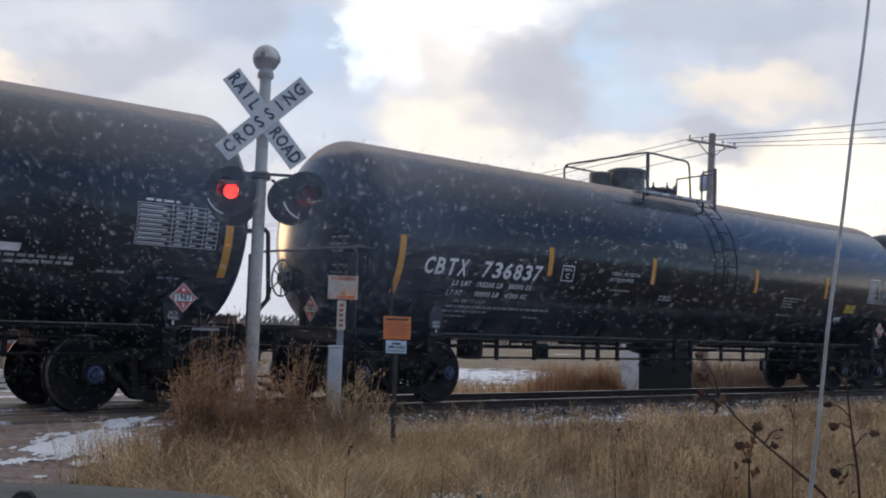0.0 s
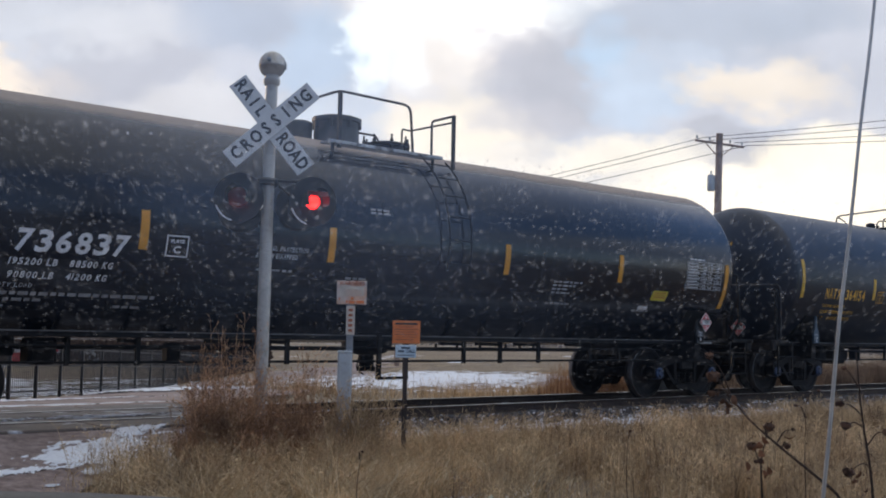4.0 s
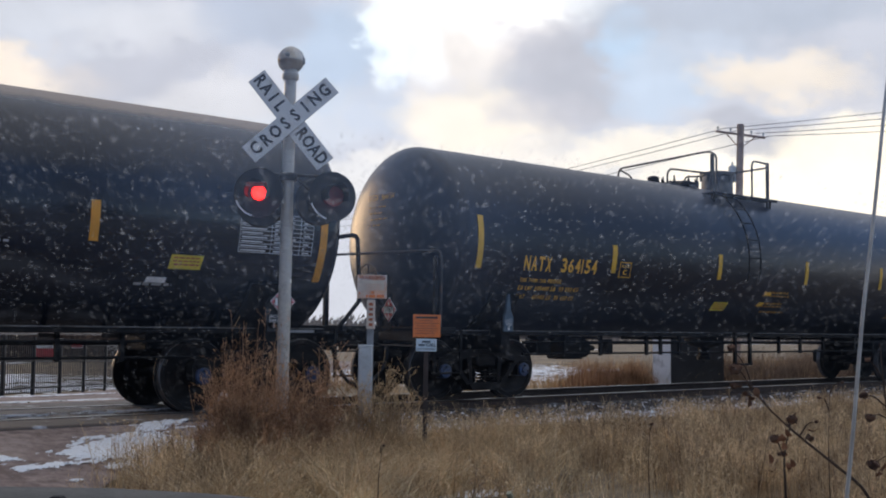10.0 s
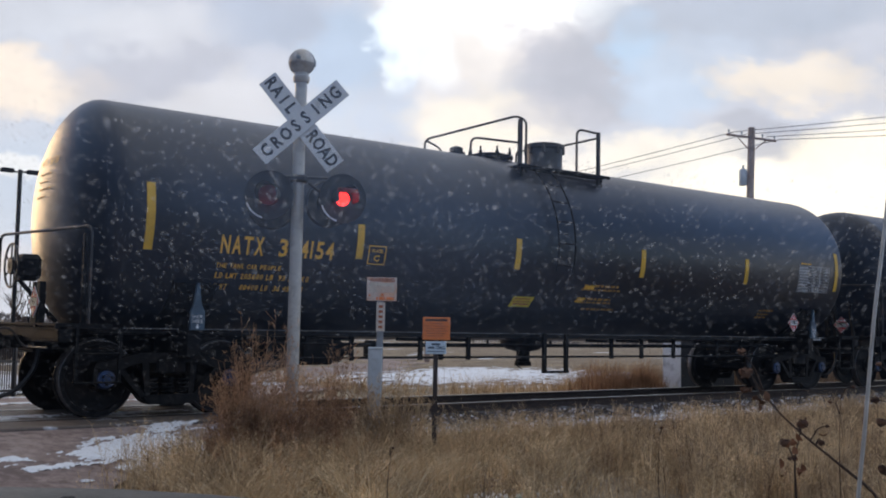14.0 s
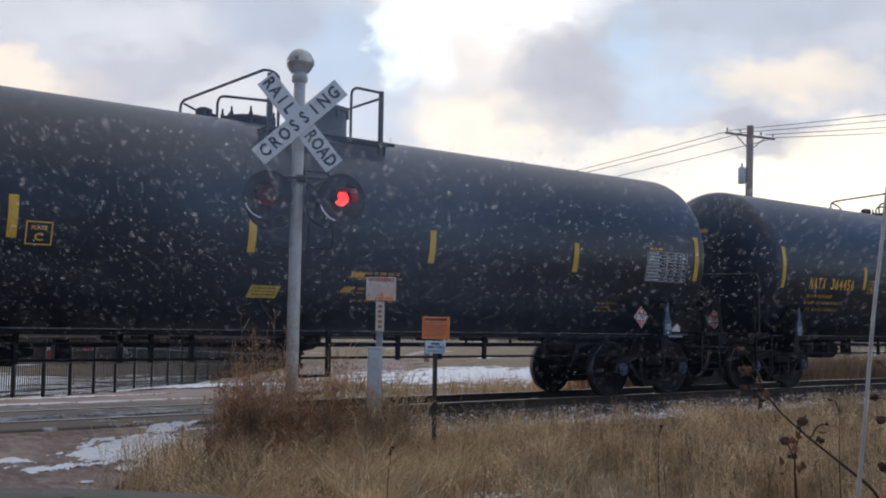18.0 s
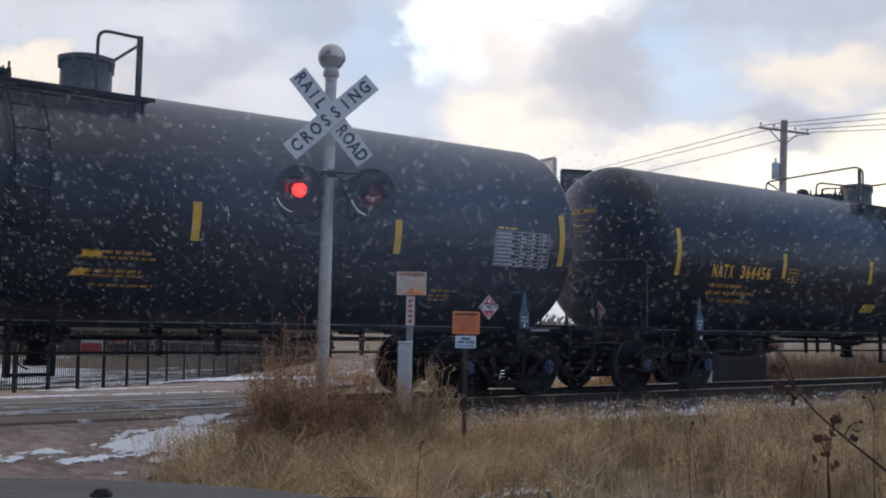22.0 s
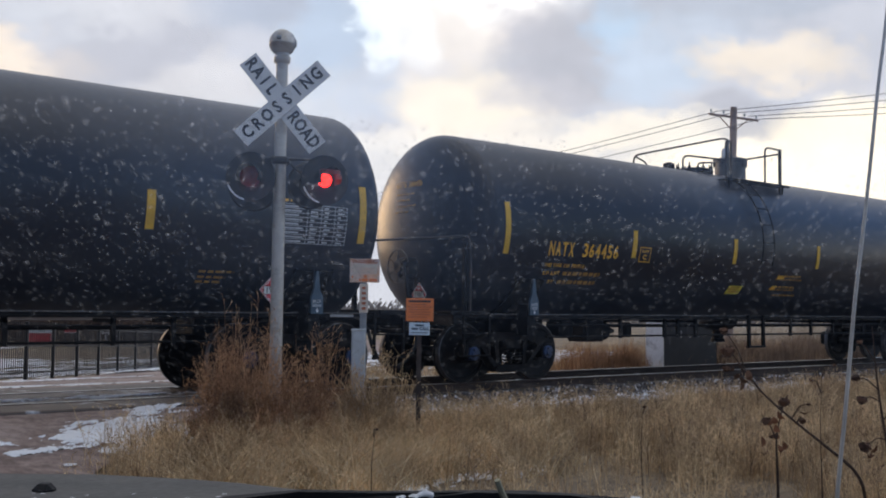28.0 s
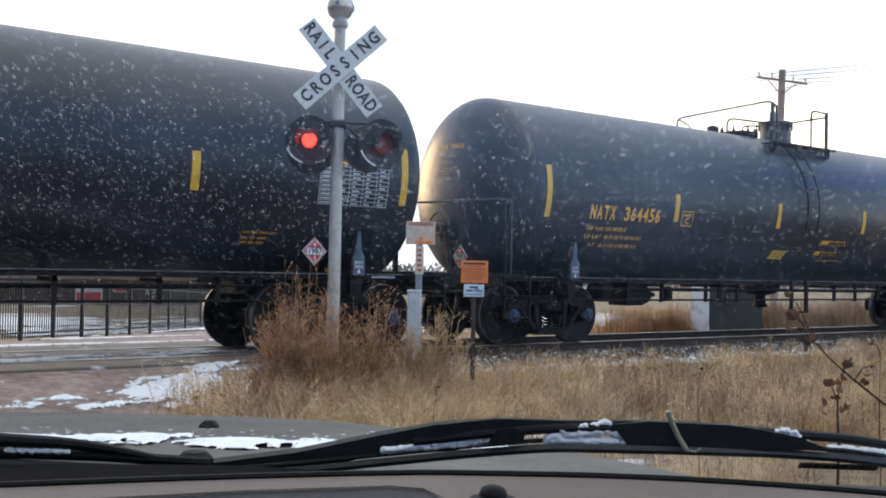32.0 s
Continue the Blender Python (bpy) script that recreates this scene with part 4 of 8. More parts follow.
def wheelset(car, x):
    axle = part("wheelset", Shape().lathe([(0.0, -1.05), (0.07, -1.05), (0.07, -0.8), (0.095, -0.78), (0.085, 0), (0.095, 0.78), (0.07, 0.8), (0.07, 1.05), (0.0, 1.05)], (0, 0, 0), "y", 16),
                CAST, car, "steel axle with two wheels", pose(x, 0, AXLE_Z))
    for side in (-1, 1):
        t = [(0.10, -0.085), (0.13, -0.085), (0.15, -0.05), (0.30, -0.03), (0.375, -0.05), (0.385, -0.066), (0.445, -0.066)]
        q = [(r, side * -h) for r, h in t] + [(0.457, side * 0.055), (0.457, side * -0.03), (0.482, side * -0.045), (0.482, side * -0.066), (0.40, side * -0.066), (0.30, side * -0.01), (0.12, side * -0.06), (0.10, side * -0.06)]
        q = [(r, h + side * 0.735) for r, h in q]
        k_ = WHEEL_R / 0.457
        w = part("wheel", mesh_of(Shape().lathe([(r * k_, h) for r, h in q], (0, 0, 0), "y", 48), "wheel", WHEEL), WHEEL, axle)
        part("wheel_rim", Shape().lathe([(r * k_, side * h) for r, h in ((0.446, 0.8025), (0.4565, 0.798), (0.4585, 0.785), (0.4585, 0.705), (0.4572, 0.70))], (0, 0, 0), "y", 48, False), TREAD, axle, "bright worn rim")
        c = side
        part("bearing_cap", Shape().lathe([(0.0, c * 1.13), (0.05, c * 1.13), (0.06, c * 1.115), (0.105, c * 1.11), (0.115, c * 1.09), (0.115, c * 0.93), (0.09, c * 0.92)], (0, 0, 0), "y", 20), CAP_BLUE, axle, "dull blue roller bearing end cap")
        bolt = MESHES.setdefault("cap_bolt", mesh_of(Shape().lathe([(0.014, -0.012), (0.014, 0.012), (0.0, 0.013)], (0, 0, 0), "y", 6), "cap_bolt", CAST))
        for k in range(3):
            a = math.radians(90 + 120 * k)
            part("cap_bolt", bolt, CAST, axle, at=pose(0.062 * math.cos(a), c * 1.122, 0.062 * math.sin(a)))
    return axle


def side_frame_shape():
    """Cast truck side frame: arched top member, two diagonals, spring seat and bearing pedestals."""
    s = Shape()
    y0, y1 = -0.10, 0.10
    s.slab([(-1.06, 0.60), (-1.02, 0.66), (-0.75, 0.70), (-0.42, 0.78), (0.42, 0.78), (0.75, 0.70), (1.02, 0.66), (1.06, 0.60),
            (0.74, 0.57), (0.40, 0.655), (-0.40, 0.655), (-0.74, 0.57)], y0, y1)
    for m in (-1, 1):
        s.slab([(m * 0.74, 0.57), (m * 0.66, 0.585), (m * 0.28, 0.20), (m * 0.36, 0.17)][:: m], y0, y1)
        s.slab([(m * 0.40, 0.655), (m * 0.30, 0.655), (m * 0.27, 0.22), (m * 0.34, 0.22)][:: m], y0 + 0.02, y1 - 0.02)
        s.slab([(m * 1.06, 0.60), (m * 1.06, 0.40), (m * 1.00, 0.36), (m * 0.99, 0.58)][:: m], y0, y1)
        s.slab([(m * 0.74, 0.58), (m * 0.74, 0.37), (m * 0.79, 0.36), (m * 0.80, 0.58)][:: m], y0, y1)
        s.box(m * 0.889 - 0.11, m * 0.889 + 0.11, y0 - 0.01, y1 + 0.01, 0.545, 0.60, 0.01)
    s.slab([(-0.40, 0.24), (-0.30, 0.14), (0.30, 0.14), (0.40, 0.24), (0.34, 0.26), (-0.34, 0.26)], y0 - 0.03, y1 + 0.03)
    return s


def truck(car, x):
    frame = MESHES.setdefault("side_frame", mesh_of(side_frame_shape().turned(Matrix.Diagonal((BASE / 0.889, 1, 1, 1))), "side_frame", CAST))
    springs = Shape()
    for k in (-0.2, 0.0, 0.2):
        pts = [(k + 0.07 * math.cos(a * 0.9), 0.07 * math.sin(a * 0.9), 0.26 + 0.21 * a / 30) for a in range(31)]
        springs.tube(pts, 0.016, 6)
    spring = MESHES.setdefault("spring_nest", mesh_of(springs, "spring_nest", CAST))
    for y in (-0.99, 0.99):
        sf = part("side_frame", frame, CAST, car, at=pose(x, y, AXLE_Z - 0.457))
        part("spring_nest", spring, CAST, sf)
    part("truck_bolster", Shape().box(-0.2, 0.2, -1.12, 1.12, 0.47, 0.66, 0.03), CAST, car, at=pose(x, 0, 0))
    for m in (-1, 1):
        b = Shape().tube([(0, -0.8, 0), (0, 0.8, 0)], 0.04, 8)
        for y in (-0.75, 0.75):
            b.box(-0.05, 0.07, y - 0.06, y + 0.06, -0.16, 0.16, 0.02)
        part("brake_beam", b, CAST, car, at=pose(x + m * 0.34, 0, 0.42))
    return [wheelset(car, x - BASE), wheelset(car, x + BASE)]


def end_gear(car, m, brake, kind):
    """Draft sill, coupler, end platform and railing at the end that m = -1 or 1 names."""
    part("draft_sill", Shape().box(min(m * 5.6, m * 8.55), max(m * 5.6, m * 8.55), -0.32, 0.32, 0.72, 1.02, 0.02), FRAME, car)
    part("end_sill", Shape().box(min(m * 8.45, m * 8.62), max(m * 8.45, m * 8.62), -1.42, 1.42, 0.86, 1.06, 0.015), FRAME, car)
    steel = FRAME
    deck = part("end_platform", Shape().box(min(m * 7.98, m * 8.66), max(m * 7.98, m * 8.66), -1.42, -1.38, 1.02, 1.09, 0.004), steel, car, "slatted steel end platform")
    slat = mesh_of(Shape().box(0, 0.05, -1.38, 1.42, 1.06, 1.085), "platform_slat", steel, 0)
    for k in range(9):
        part("platform_slat", slat, steel, deck, at=pose(m * (8.0 + k * 0.075) - (0.05 if m < 0 else 0), 0, 0))
    c = Shape().box(min(m * 8.5, m * 8.95), max(m * 8.5, m * 8.95), -0.075, 0.075, 0.77, 0.93, 0.02)
    c.box(min(m * 8.86, m * 9.10), max(m * 8.86, m * 9.10), -0.16, 0.05, 0.72, 0.98, 0.05)
    c.tube([(m * 9.0, 0.1, 0.70), (m * 9.0, 0.1, 1.0)], 0.055, 10)
    part("coupler", c, CAST, car, "rusty knuckle coupler")
    lever = arc([(m * 8.7, -1.3, 0.80), (m * 8.7, -0.4, 0.80), (m * 8.8, -0.2, 1.02), (m * 8.95, -0.05, 1.0)], 0.1)
    part("uncoupling_lever", Shape().tube(lever, 0.013, 6), RAILING, car)
    hose = arc([(m * 8.50, -0.38, 0.80), (m * 8.56, -0.42, 0.50), (m * 8.78, -0.40, 0.24), (m * 9.04, -0.38, 0.17)], 0.22, 6)
    hang = part("air_hose", Shape().tube(hose, 0.030, 8), RUBBER, car, "sagging rubber brake hose")
    part("hose_coupling", Shape().box(m * 9.02 - 0.06, m * 9.02 + 0.06, -0.43, -0.33, 0.12, 0.22, 0.02), CAST, hang)
    # railing across the brake end; the other end has a tall corner post tied to the tank
    e = 8.42 if kind == "white" else 8.55
    if brake:
        near = e if kind == "white" else 8.27
        rail = arc([(m * near, -1.40, 1.07), (m * near, -1.40, 2.25), (m * e, 1.30, 2.27), (m * e, 1.30, 1.07)], 0.14, 5)
        part("end_railing", Shape().tube(rail, 0.02, 8), RAILING, car)
        if kind == "white":
            side = arc([(m * 7.75, -1.38, 1.07), (m * 7.75, -1.38, 2.22), (m * e, -1.36, 2.26)], 0.12, 5)
            part("side_railing", Shape().tube(side, 0.018, 8), RAILING, car)
        for y in (-1.38, -1.26) if kind == "white" else (-1.30,):
            part("railing_post", Shape().box(m * (near + 0.03) - 0.03, m * (near + 0.03) + 0.03, y - 0.03, y + 0.03, 1.05, 2.16, 0.008), FRAME, car)
    else:
        if kind == "white":
            hook = arc([(m * 8.32, -1.34, 1.42), (m * 8.28, -1.32, 2.39), (m * 7.98, -1.12, 2.33)], 0.10, 5)
            post = part("end_post", Shape().tube(hook, 0.032, 8), FRAME, car, "black post hooked over to the tank")
            part("post_brace", Shape().tube([(m * 8.34, -1.34, 1.60), (m * 8.30, -1.34, 1.42), (m * 8.02, -1.30, 1.08)], 0.030, 6), FRAME, post)
        else:
            post = part("end_post", Shape().tube([(m * 8.58, -1.34, 1.05), (m * 8.50, -1.30, 1.75)], 0.035, 8), FRAME, car)
            part("post_cap", Shape().box(m * 8.50 - 0.05, m * 8.50 + 0.05, -1.35, -1.25, 1.73, 1.80, 0.012), FRAME, post)
    part("corner_post", Shape().box(m * 8.6 - 0.04, m * 8.6 + 0.04, 1.22, 1.30, 0.95, 2.22, 0.008), FRAME, car)
    st = Shape()
    for z in (0.40, 0.74):
        st.tube(arc([(m * 8.42, -1.40, z), (m * 8.42, -1.44, z), (m * 7.86, -1.44, z), (m * 7.86, -1.40, z)], 0.03), 0.014, 6)
    for x in (8.40, 7.88):
        st.box(m * x - 0.02, m * x + 0.02, -1.43, -1.40, 0.38, 1.05)
    part("sill_step", st, FRAME, car)
    if brake:
        bw = 9.0 if kind == "white" else 8.86
        wheel = part("hand_brake_wheel", wheel_mesh(), RAILING, car, "spoked steel hand brake wheel", pose(m * bw, -0.32, 1.78, 0, 0, 0))
        h = Shape().box(m * (bw - 0.2) - 0.14, m * (bw - 0.2) + 0.14, -0.46, -0.16, 1.60, 1.93, 0.06)
        h.lathe([(0.0, bw * m - 0.02), (0.05, bw * m - 0.02), (0.05, (bw - 0.1) * m), (0.0, (bw - 0.1) * m)], (0, -0.32, 1.78), "x", 12)
        part("hand_brake_housing", h, FRAME, car)
        s = Shape().box(m * 8.50 - 0.04, m * 8.50 + 0.04, -0.42, -0.34, 1.06, 1.6).box(m * 8.50 - 0.04, m * 8.50 + 0.04, -0.22, -0.14, 1.06, 1.6)
        s.tube([(m * 8.78, -0.35, 1.62), (m * 8.3, -0.35, 1.10)], 0.03, 6)
        part("brake_bracket", s, FRAME, car)
        chain = Shape()
        for k in range(9):
            z = 1.56 - k * 0.055
            ring = [(m * 8.62 + 0.018 * math.cos(a) * (k % 2), -0.30 + 0.018 * math.cos(a) * ((k + 1) % 2), z + 0.036 * math.sin(a)) for a in [2 * math.pi * j / 8 for j in range(9)]]
            chain.tube(ring, 0.006, 5, False)
        part("brake_chain", chain, CAST, car)


def wheel_mesh():
    if "brake_wheel" not in MESHES:
        s = Shape()
        ring = [(0, 0.27 * math.cos(a), 0.27 * math.sin(a)) for a in [2 * math.pi * k / 32 for k in range(33)]]
        s.tube(ring, 0.014, 6, False)
        for k in range(6):
            a = math.pi / 6 + math.pi * k / 3
            s.tube([(0.0, 0.06 * math.cos(a), 0.06 * math.sin(a)), (0, 0.27 * math.cos(a), 0.27 * math.sin(a))], 0.011, 6)
        s.lathe([(0.0, -0.02), (0.10, -0.02), (0.12, 0.0), (0.10, 0.03), (0.0, 0.05)], (0, 0, 0), "x", 16)
        MESHES["brake_wheel"] = mesh_of(s, "hand_brake_wheel", RAILING)
    return MESHES["brake_wheel"]


def under_gear(car, kind):
    for y in (-1.03, 1.03):
        sill = part("side_sill", Shape().box(-8.5, 8.5, y - 0.035, y + 0.035, 0.965, 1.03, 0.01), FRAME, car)
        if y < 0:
            part("sill_lip", Shape().box(-7.9, 7.9, y - 0.055, y + 0.02, 1.032, 1.046, 0.003), SILL_PALE, sill, "pale edge of the side sill")
    for x in (-6.9, 6.9):
        web = Shape().slab([(x - 0.09, 0.70), (x + 0.09, 0.70), (x + 0.09, 1.2), (x - 0.09, 1.2)], -1.35, 1.35)
        part("body_bolster", web, FRAME, car)
        saddle = Shape()
        for k in range(13):
            a = math.radians(-58 + 116 * k / 12)
            for r in (R + 0.004, R + 0.05):
                for dx in (-0.3, 0.3):
                    saddle.v.append((x + dx, r * math.sin(a), ZC - r * math.cos(a)))
        saddle.f += [(4 * k + 2, 4 * k + 3, 4 * k + 7, 4 * k + 6) for k in range(12)]
        for side in (0, 1):
            saddle.f += [(4 * k + side, 4 * k + 2 + side, 4 * k + 6 + side, 4 * k + 4 + side) for k in range(12)]
        part("tank_saddle", saddle, FRAME, car)
        for y in (-1, 1):
            if kind == "white":
                oval = [(0.135 * math.cos(a), 0.19 + 0.22 * math.sin(a)) for a in [2 * math.pi * k / 20 for k in range(20)]]
                part("jacking_pad", Shape().slab(oval, -0.02, 0.02).box(-0.10, 0.10, -0.02, 0.02, -0.06, 0.05), DARK_PLATE, car, "dark blue-grey oval jacking plate", pose(x, y * 1.40, 1.06))
            else:
                g = Shape().slab([(-0.09, -0.03), (0.10, -0.03), (0.10, 0.20), (0.05, 0.30), (0.02, 0.56), (-0.01, 0.56), (-0.05, 0.30), (-0.09, 0.20)], -0.02, 0.02)
                part("jacking_gusset", g, BLUE_PLATE, car, "dull blue-grey jacking bracket", pose(x, y * 1.40, 1.06))
    for y, z in ((-1.0, 0.86), (-1.0, 0.66), (0.35, 0.80)):
        part("brake_rod", Shape().tube([(-6.2, y, z), (6.2, y, z)], 0.02, 6), FRAME, car)
    for x in (-5.2, -4.3, -3.05, -2.65, -2.1, 1.2, 2.0, 2.9, 4.2, 5.0):
        h = Shape().box(x - 0.03, x + 0.03, -1.02, -0.97, 0.62, 1.0).box(x - 0.03, x + 0.03, -1.02, -0.4, 0.90, 0.95)
        part("rod_hanger", h, FRAME, car)
    lad = Shape()
    for x in (-0.67, -0.17):
        lad.box(x - 0.03, x + 0.03, -1.26, -1.20, 0.42, 1.05)
    lad.box(-0.70, -0.14, -1.27, -1.19, 0.40, 0.44)
    part("stirrup", lad, FRAME, car)
    if kind == "yellow":
        cyl = part("brake_cylinder", Shape().box(-4.95, -4.42, -0.72, -0.28, 0.55, 0.95, 0.03).lathe([(0.0, -4.45), (0.16, -4.45), (0.17, -4.2), (0.08, -4.15), (0.04, -3.95), (0.0, -3.95)], (0, -0.5, 0.74), "x", 16), FRAME, car)
        part("cylinder_bracket", Shape().box(-4.9, -4.84, -0.74, -0.26, 0.9, 1.02), FRAME, cyl)
    part("brake_valve", Shape().box(-5.55, -5.2, -0.7, -0.35, 0.62, 0.95, 0.04), FRAME, car)
    part("brake_valve", Shape().box(-3.7, -3.5, -0.6, -0.4, 0.62, 0.9, 0.03), FRAME, car)
    out = Shape().lathe([(0.42, 0.98), (0.40, 0.84), (0.30, 0.76), (0.12, 0.72), (0.12, 0.55), (0.15, 0.54), (0.15, 0.47), (0.0, 0.46)], (0, 0, 0), "z", 20)
    part("bottom_outlet", out, FRAME, car)
    chain = Shape().tube(arc([(-0.2, -0.1, 0.75), (-0.27, -0.1, 0.5), (-0.12, -0.1, 0.42)], 0.1), 0.012, 6)
    part("outlet_chain", chain, FRAME, car)


raised = part


def top_gear(body, kind):
    """Walkway, railings, manway and valves on the tank."""
    lift = 0.03 if kind == "white" else -0.02

    def part(name, shape, material, parent, label="", at=None, smooth=35.0):
        """The same as elsewhere, raised to the top of the shell."""
        at = at or Matrix()
        return raised(name, shape, material, body if parent is car else parent, label, pose(0, 0, lift) @ at if parent is car else at, smooth)

    car = body
    b = -0.42 if kind == "white" else 0.0
    steel = GALV if kind == "white" else FRAME
    for y0, count in ((-1.14, 3 if kind == "white" else 5), (0.66, 5)):
        walk_edge = part("walkway", Shape().box(-1.18 + b, 0.98 + b, y0, y0 + 0.035, 3.79, 3.84, 0.004), steel, car, "slatted steel walkway")
        slat = mesh_of(Shape().box(-1.15 + b, 0.95 + b, 0, 0.055, 3.80, 3.83), "walkway_slat", steel, 0)
        for k in range(count):
            part("walkway_slat", slat, steel, walk_edge, at=pose(0, y0 + 0.045 + k * 0.085, 0))
    for x in (-1.05 + b, 0.85 + b):
        for y in (-1, 1):
            part("walkway_bracket", Shape().tube([(x, y * 1.05, 3.80), (x, y * 1.02, 3.45)], 0.025, 6), FRAME, car)
    if kind == "white":
        r = arc([(-1.42, 1.05, 3.82), (-1.42, 1.08, 4.55), (-1.35, -1.02, 4.60), (-0.02, -1.02, 4.58), (0.05, -1.02, 3.80)], 0.14, 5)
        part("railing", Shape().tube(r, 0.021, 8), RAILING, car)
        part("railing", Shape().tube(arc([(-1.42, 1.05, 4.52), (0.4, 1.05, 4.50), (0.9, 1.05, 4.50), (0.9, 1.05, 3.8)], 0.12), 0.02, 8), RAILING, car)
        part("railing_post", Shape().box(-1.37, -1.31, -1.05, -1.0, 3.75, 4.58, 0.006), RAILING, car)
        part("railing", Shape().tube(arc([(0.42, -1.02, 3.82), (0.42, -1.02, 4.40), (0.88, -1.02, 4.55), (0.88, -1.02, 3.72)], 0.06), 0.02, 8), RAILING, car)
        part("railing_post", Shape().box(0.84, 0.90, -1.05, -1.0, 3.68, 4.56, 0.006), RAILING, car)
        part("railing", Shape().tube(arc([(0.15, -0.6, 4.0), (0.15, -0.6, 4.30), (0.55, -0.3, 4.36), (0.88, -1.0, 4.45)], 0.08), 0.016, 8), RAILING, car)
        cx, cr, top = -0.70, 0.36, 4.44
        small = [(-1.25, 0.25, 0.22, 4.33)]
    else:
        part("railing", Shape().tube(arc([(-1.40, 1.12, 3.55), (-1.40, 1.15, 4.50), (-1.10, -0.95, 4.66), (-0.92, -1.0, 4.60), (-0.92, -1.0, 3.72)], 0.14, 5), 0.021, 8), RAILING, car)
        part("railing_post", Shape().box(-1.10, -1.02, -1.03, -0.98, 3.70, 4.60, 0.006), RAILING, car)
        part("railing", Shape().tube(arc([(-1.12, 1.0, 3.55), (-1.12, 1.0, 4.34), (-1.36, 1.12, 4.47)], 0.12, 5), 0.018, 8), RAILING, car)
        part("railing", Shape().tube(arc([(-1.45, -0.2, 3.95), (-1.45, -0.2, 4.36), (-1.05, -0.95, 4.22)], 0.14, 5), 0.02, 8), RAILING, car)
        part("railing", Shape().tube(arc([(0.28, -1.0, 3.78), (0.28, -1.0, 4.62), (0.80, -1.02, 4.60)], 0.14, 5), 0.021, 8), RAILING, car)
        part("railing_post", Shape().box(0.76, 0.83, -1.05, -1.0, 3.50, 4.62, 0.006), RAILING, car)
        part("railing", Shape().tube(arc([(0.80, -1.0, 4.52), (0.80, 0.3, 4.48), (0.80, 1.12, 4.55), (0.80, 1.12, 3.6)], 0.12, 5), 0.02, 8), RAILING, car)
        cx, cr, top = 0.47, 0.33, 4.50
        small = []
    dome = part("manway_housing", Shape().lathe([(cr + 0.02, 3.93), (cr, 3.97), (cr, top - 0.1), (cr + 0.03, top - 0.09), (cr + 0.03, top - 0.03), (cr - 0.06, top), (0.0, top + 0.015)], (cx, 0, 0), "z", 28), DOME, car, "weathered steel protective housing")
    for x, y, r, t in small:
        part("valve_housing", Shape().lathe([(r, 3.9), (r, t - 0.03), (r - 0.03, t), (0, t + 0.01)], (x, y, 0), "z", 18), DOME, car)
    lug = MESHES.setdefault("housing_lug", mesh_of(Shape().box(-0.025, 0.025, -0.025, 0.025, -0.2, -0.02, 0.008), "housing_lug", DOME))
    for k in range(8):
        a = 2 * math.pi * k / 8
        part("housing_lug", lug, DOME, dome, at=pose(cx + (cr + 0.01) * math.cos(a), (cr + 0.01) * math.sin(a), top))
    vx = -0.88 if kind != "white" else 0.25
    man = part("manway", Shape().lathe([(0.36, 3.92), (0.36, 4.06), (0.40, 4.065), (0.40, 4.11), (0.30, 4.14), (0.0, 4.16)], (vx, -0.05, 0), "z", 24), FRAME, car, "bolted manway cover")
    bolt = MESHES.setdefault("eye_bolt", mesh_of(Shape().lathe([(0.03, 4.0), (0.03, 4.16), (0.016, 4.17), (0.016, 4.24), (0, 4.245)], (0, 0, 0), "z", 8), "eye_bolt", FRAME))
    for k in range(8):
        a = 2 * math.pi * (k + 0.5) / 8
        part("eye_bolt", bolt, FRAME, man, at=pose(vx + 0.37 * math.cos(a), -0.05 + 0.37 * math.sin(a), 0))
    part("vent_valve", Shape().lathe([(0.07, 3.95), (0.07, 4.06), (0.12, 4.07), (0.12, 4.2), (0.06, 4.23), (0.0, 4.24)], (vx - 0.62, 0.12, 0), "z", 14), FRAME, car)
    part("vent_valve", Shape().box(vx - 0.52, vx - 0.42, 0.1, 0.28, 3.95, 4.16, 0.02), FRAME, car)
    # ladder over the near flank
    lx = (-0.78, -0.40) if kind != "white" else (0.30, 0.74)
    for x in lx:
        path = [skin(x, ZC + R * math.sin(a), 0.10) for a in [math.radians(-16 + 75 * k / 10) for k in range(11)]]
        raised("ladder_rail", Shape().tube(path, 0.015, 6), FRAME, car)
    for k in range(6):
        z = ZC + R * math.sin(math.radians(-12 + 66 * k / 5))
        p, q = skin(lx[0], z, 0.10), skin(lx[1], z, 0.10)
        raised("ladder_rung", Shape().tube([p, q], 0.012, 6), FRAME, car)


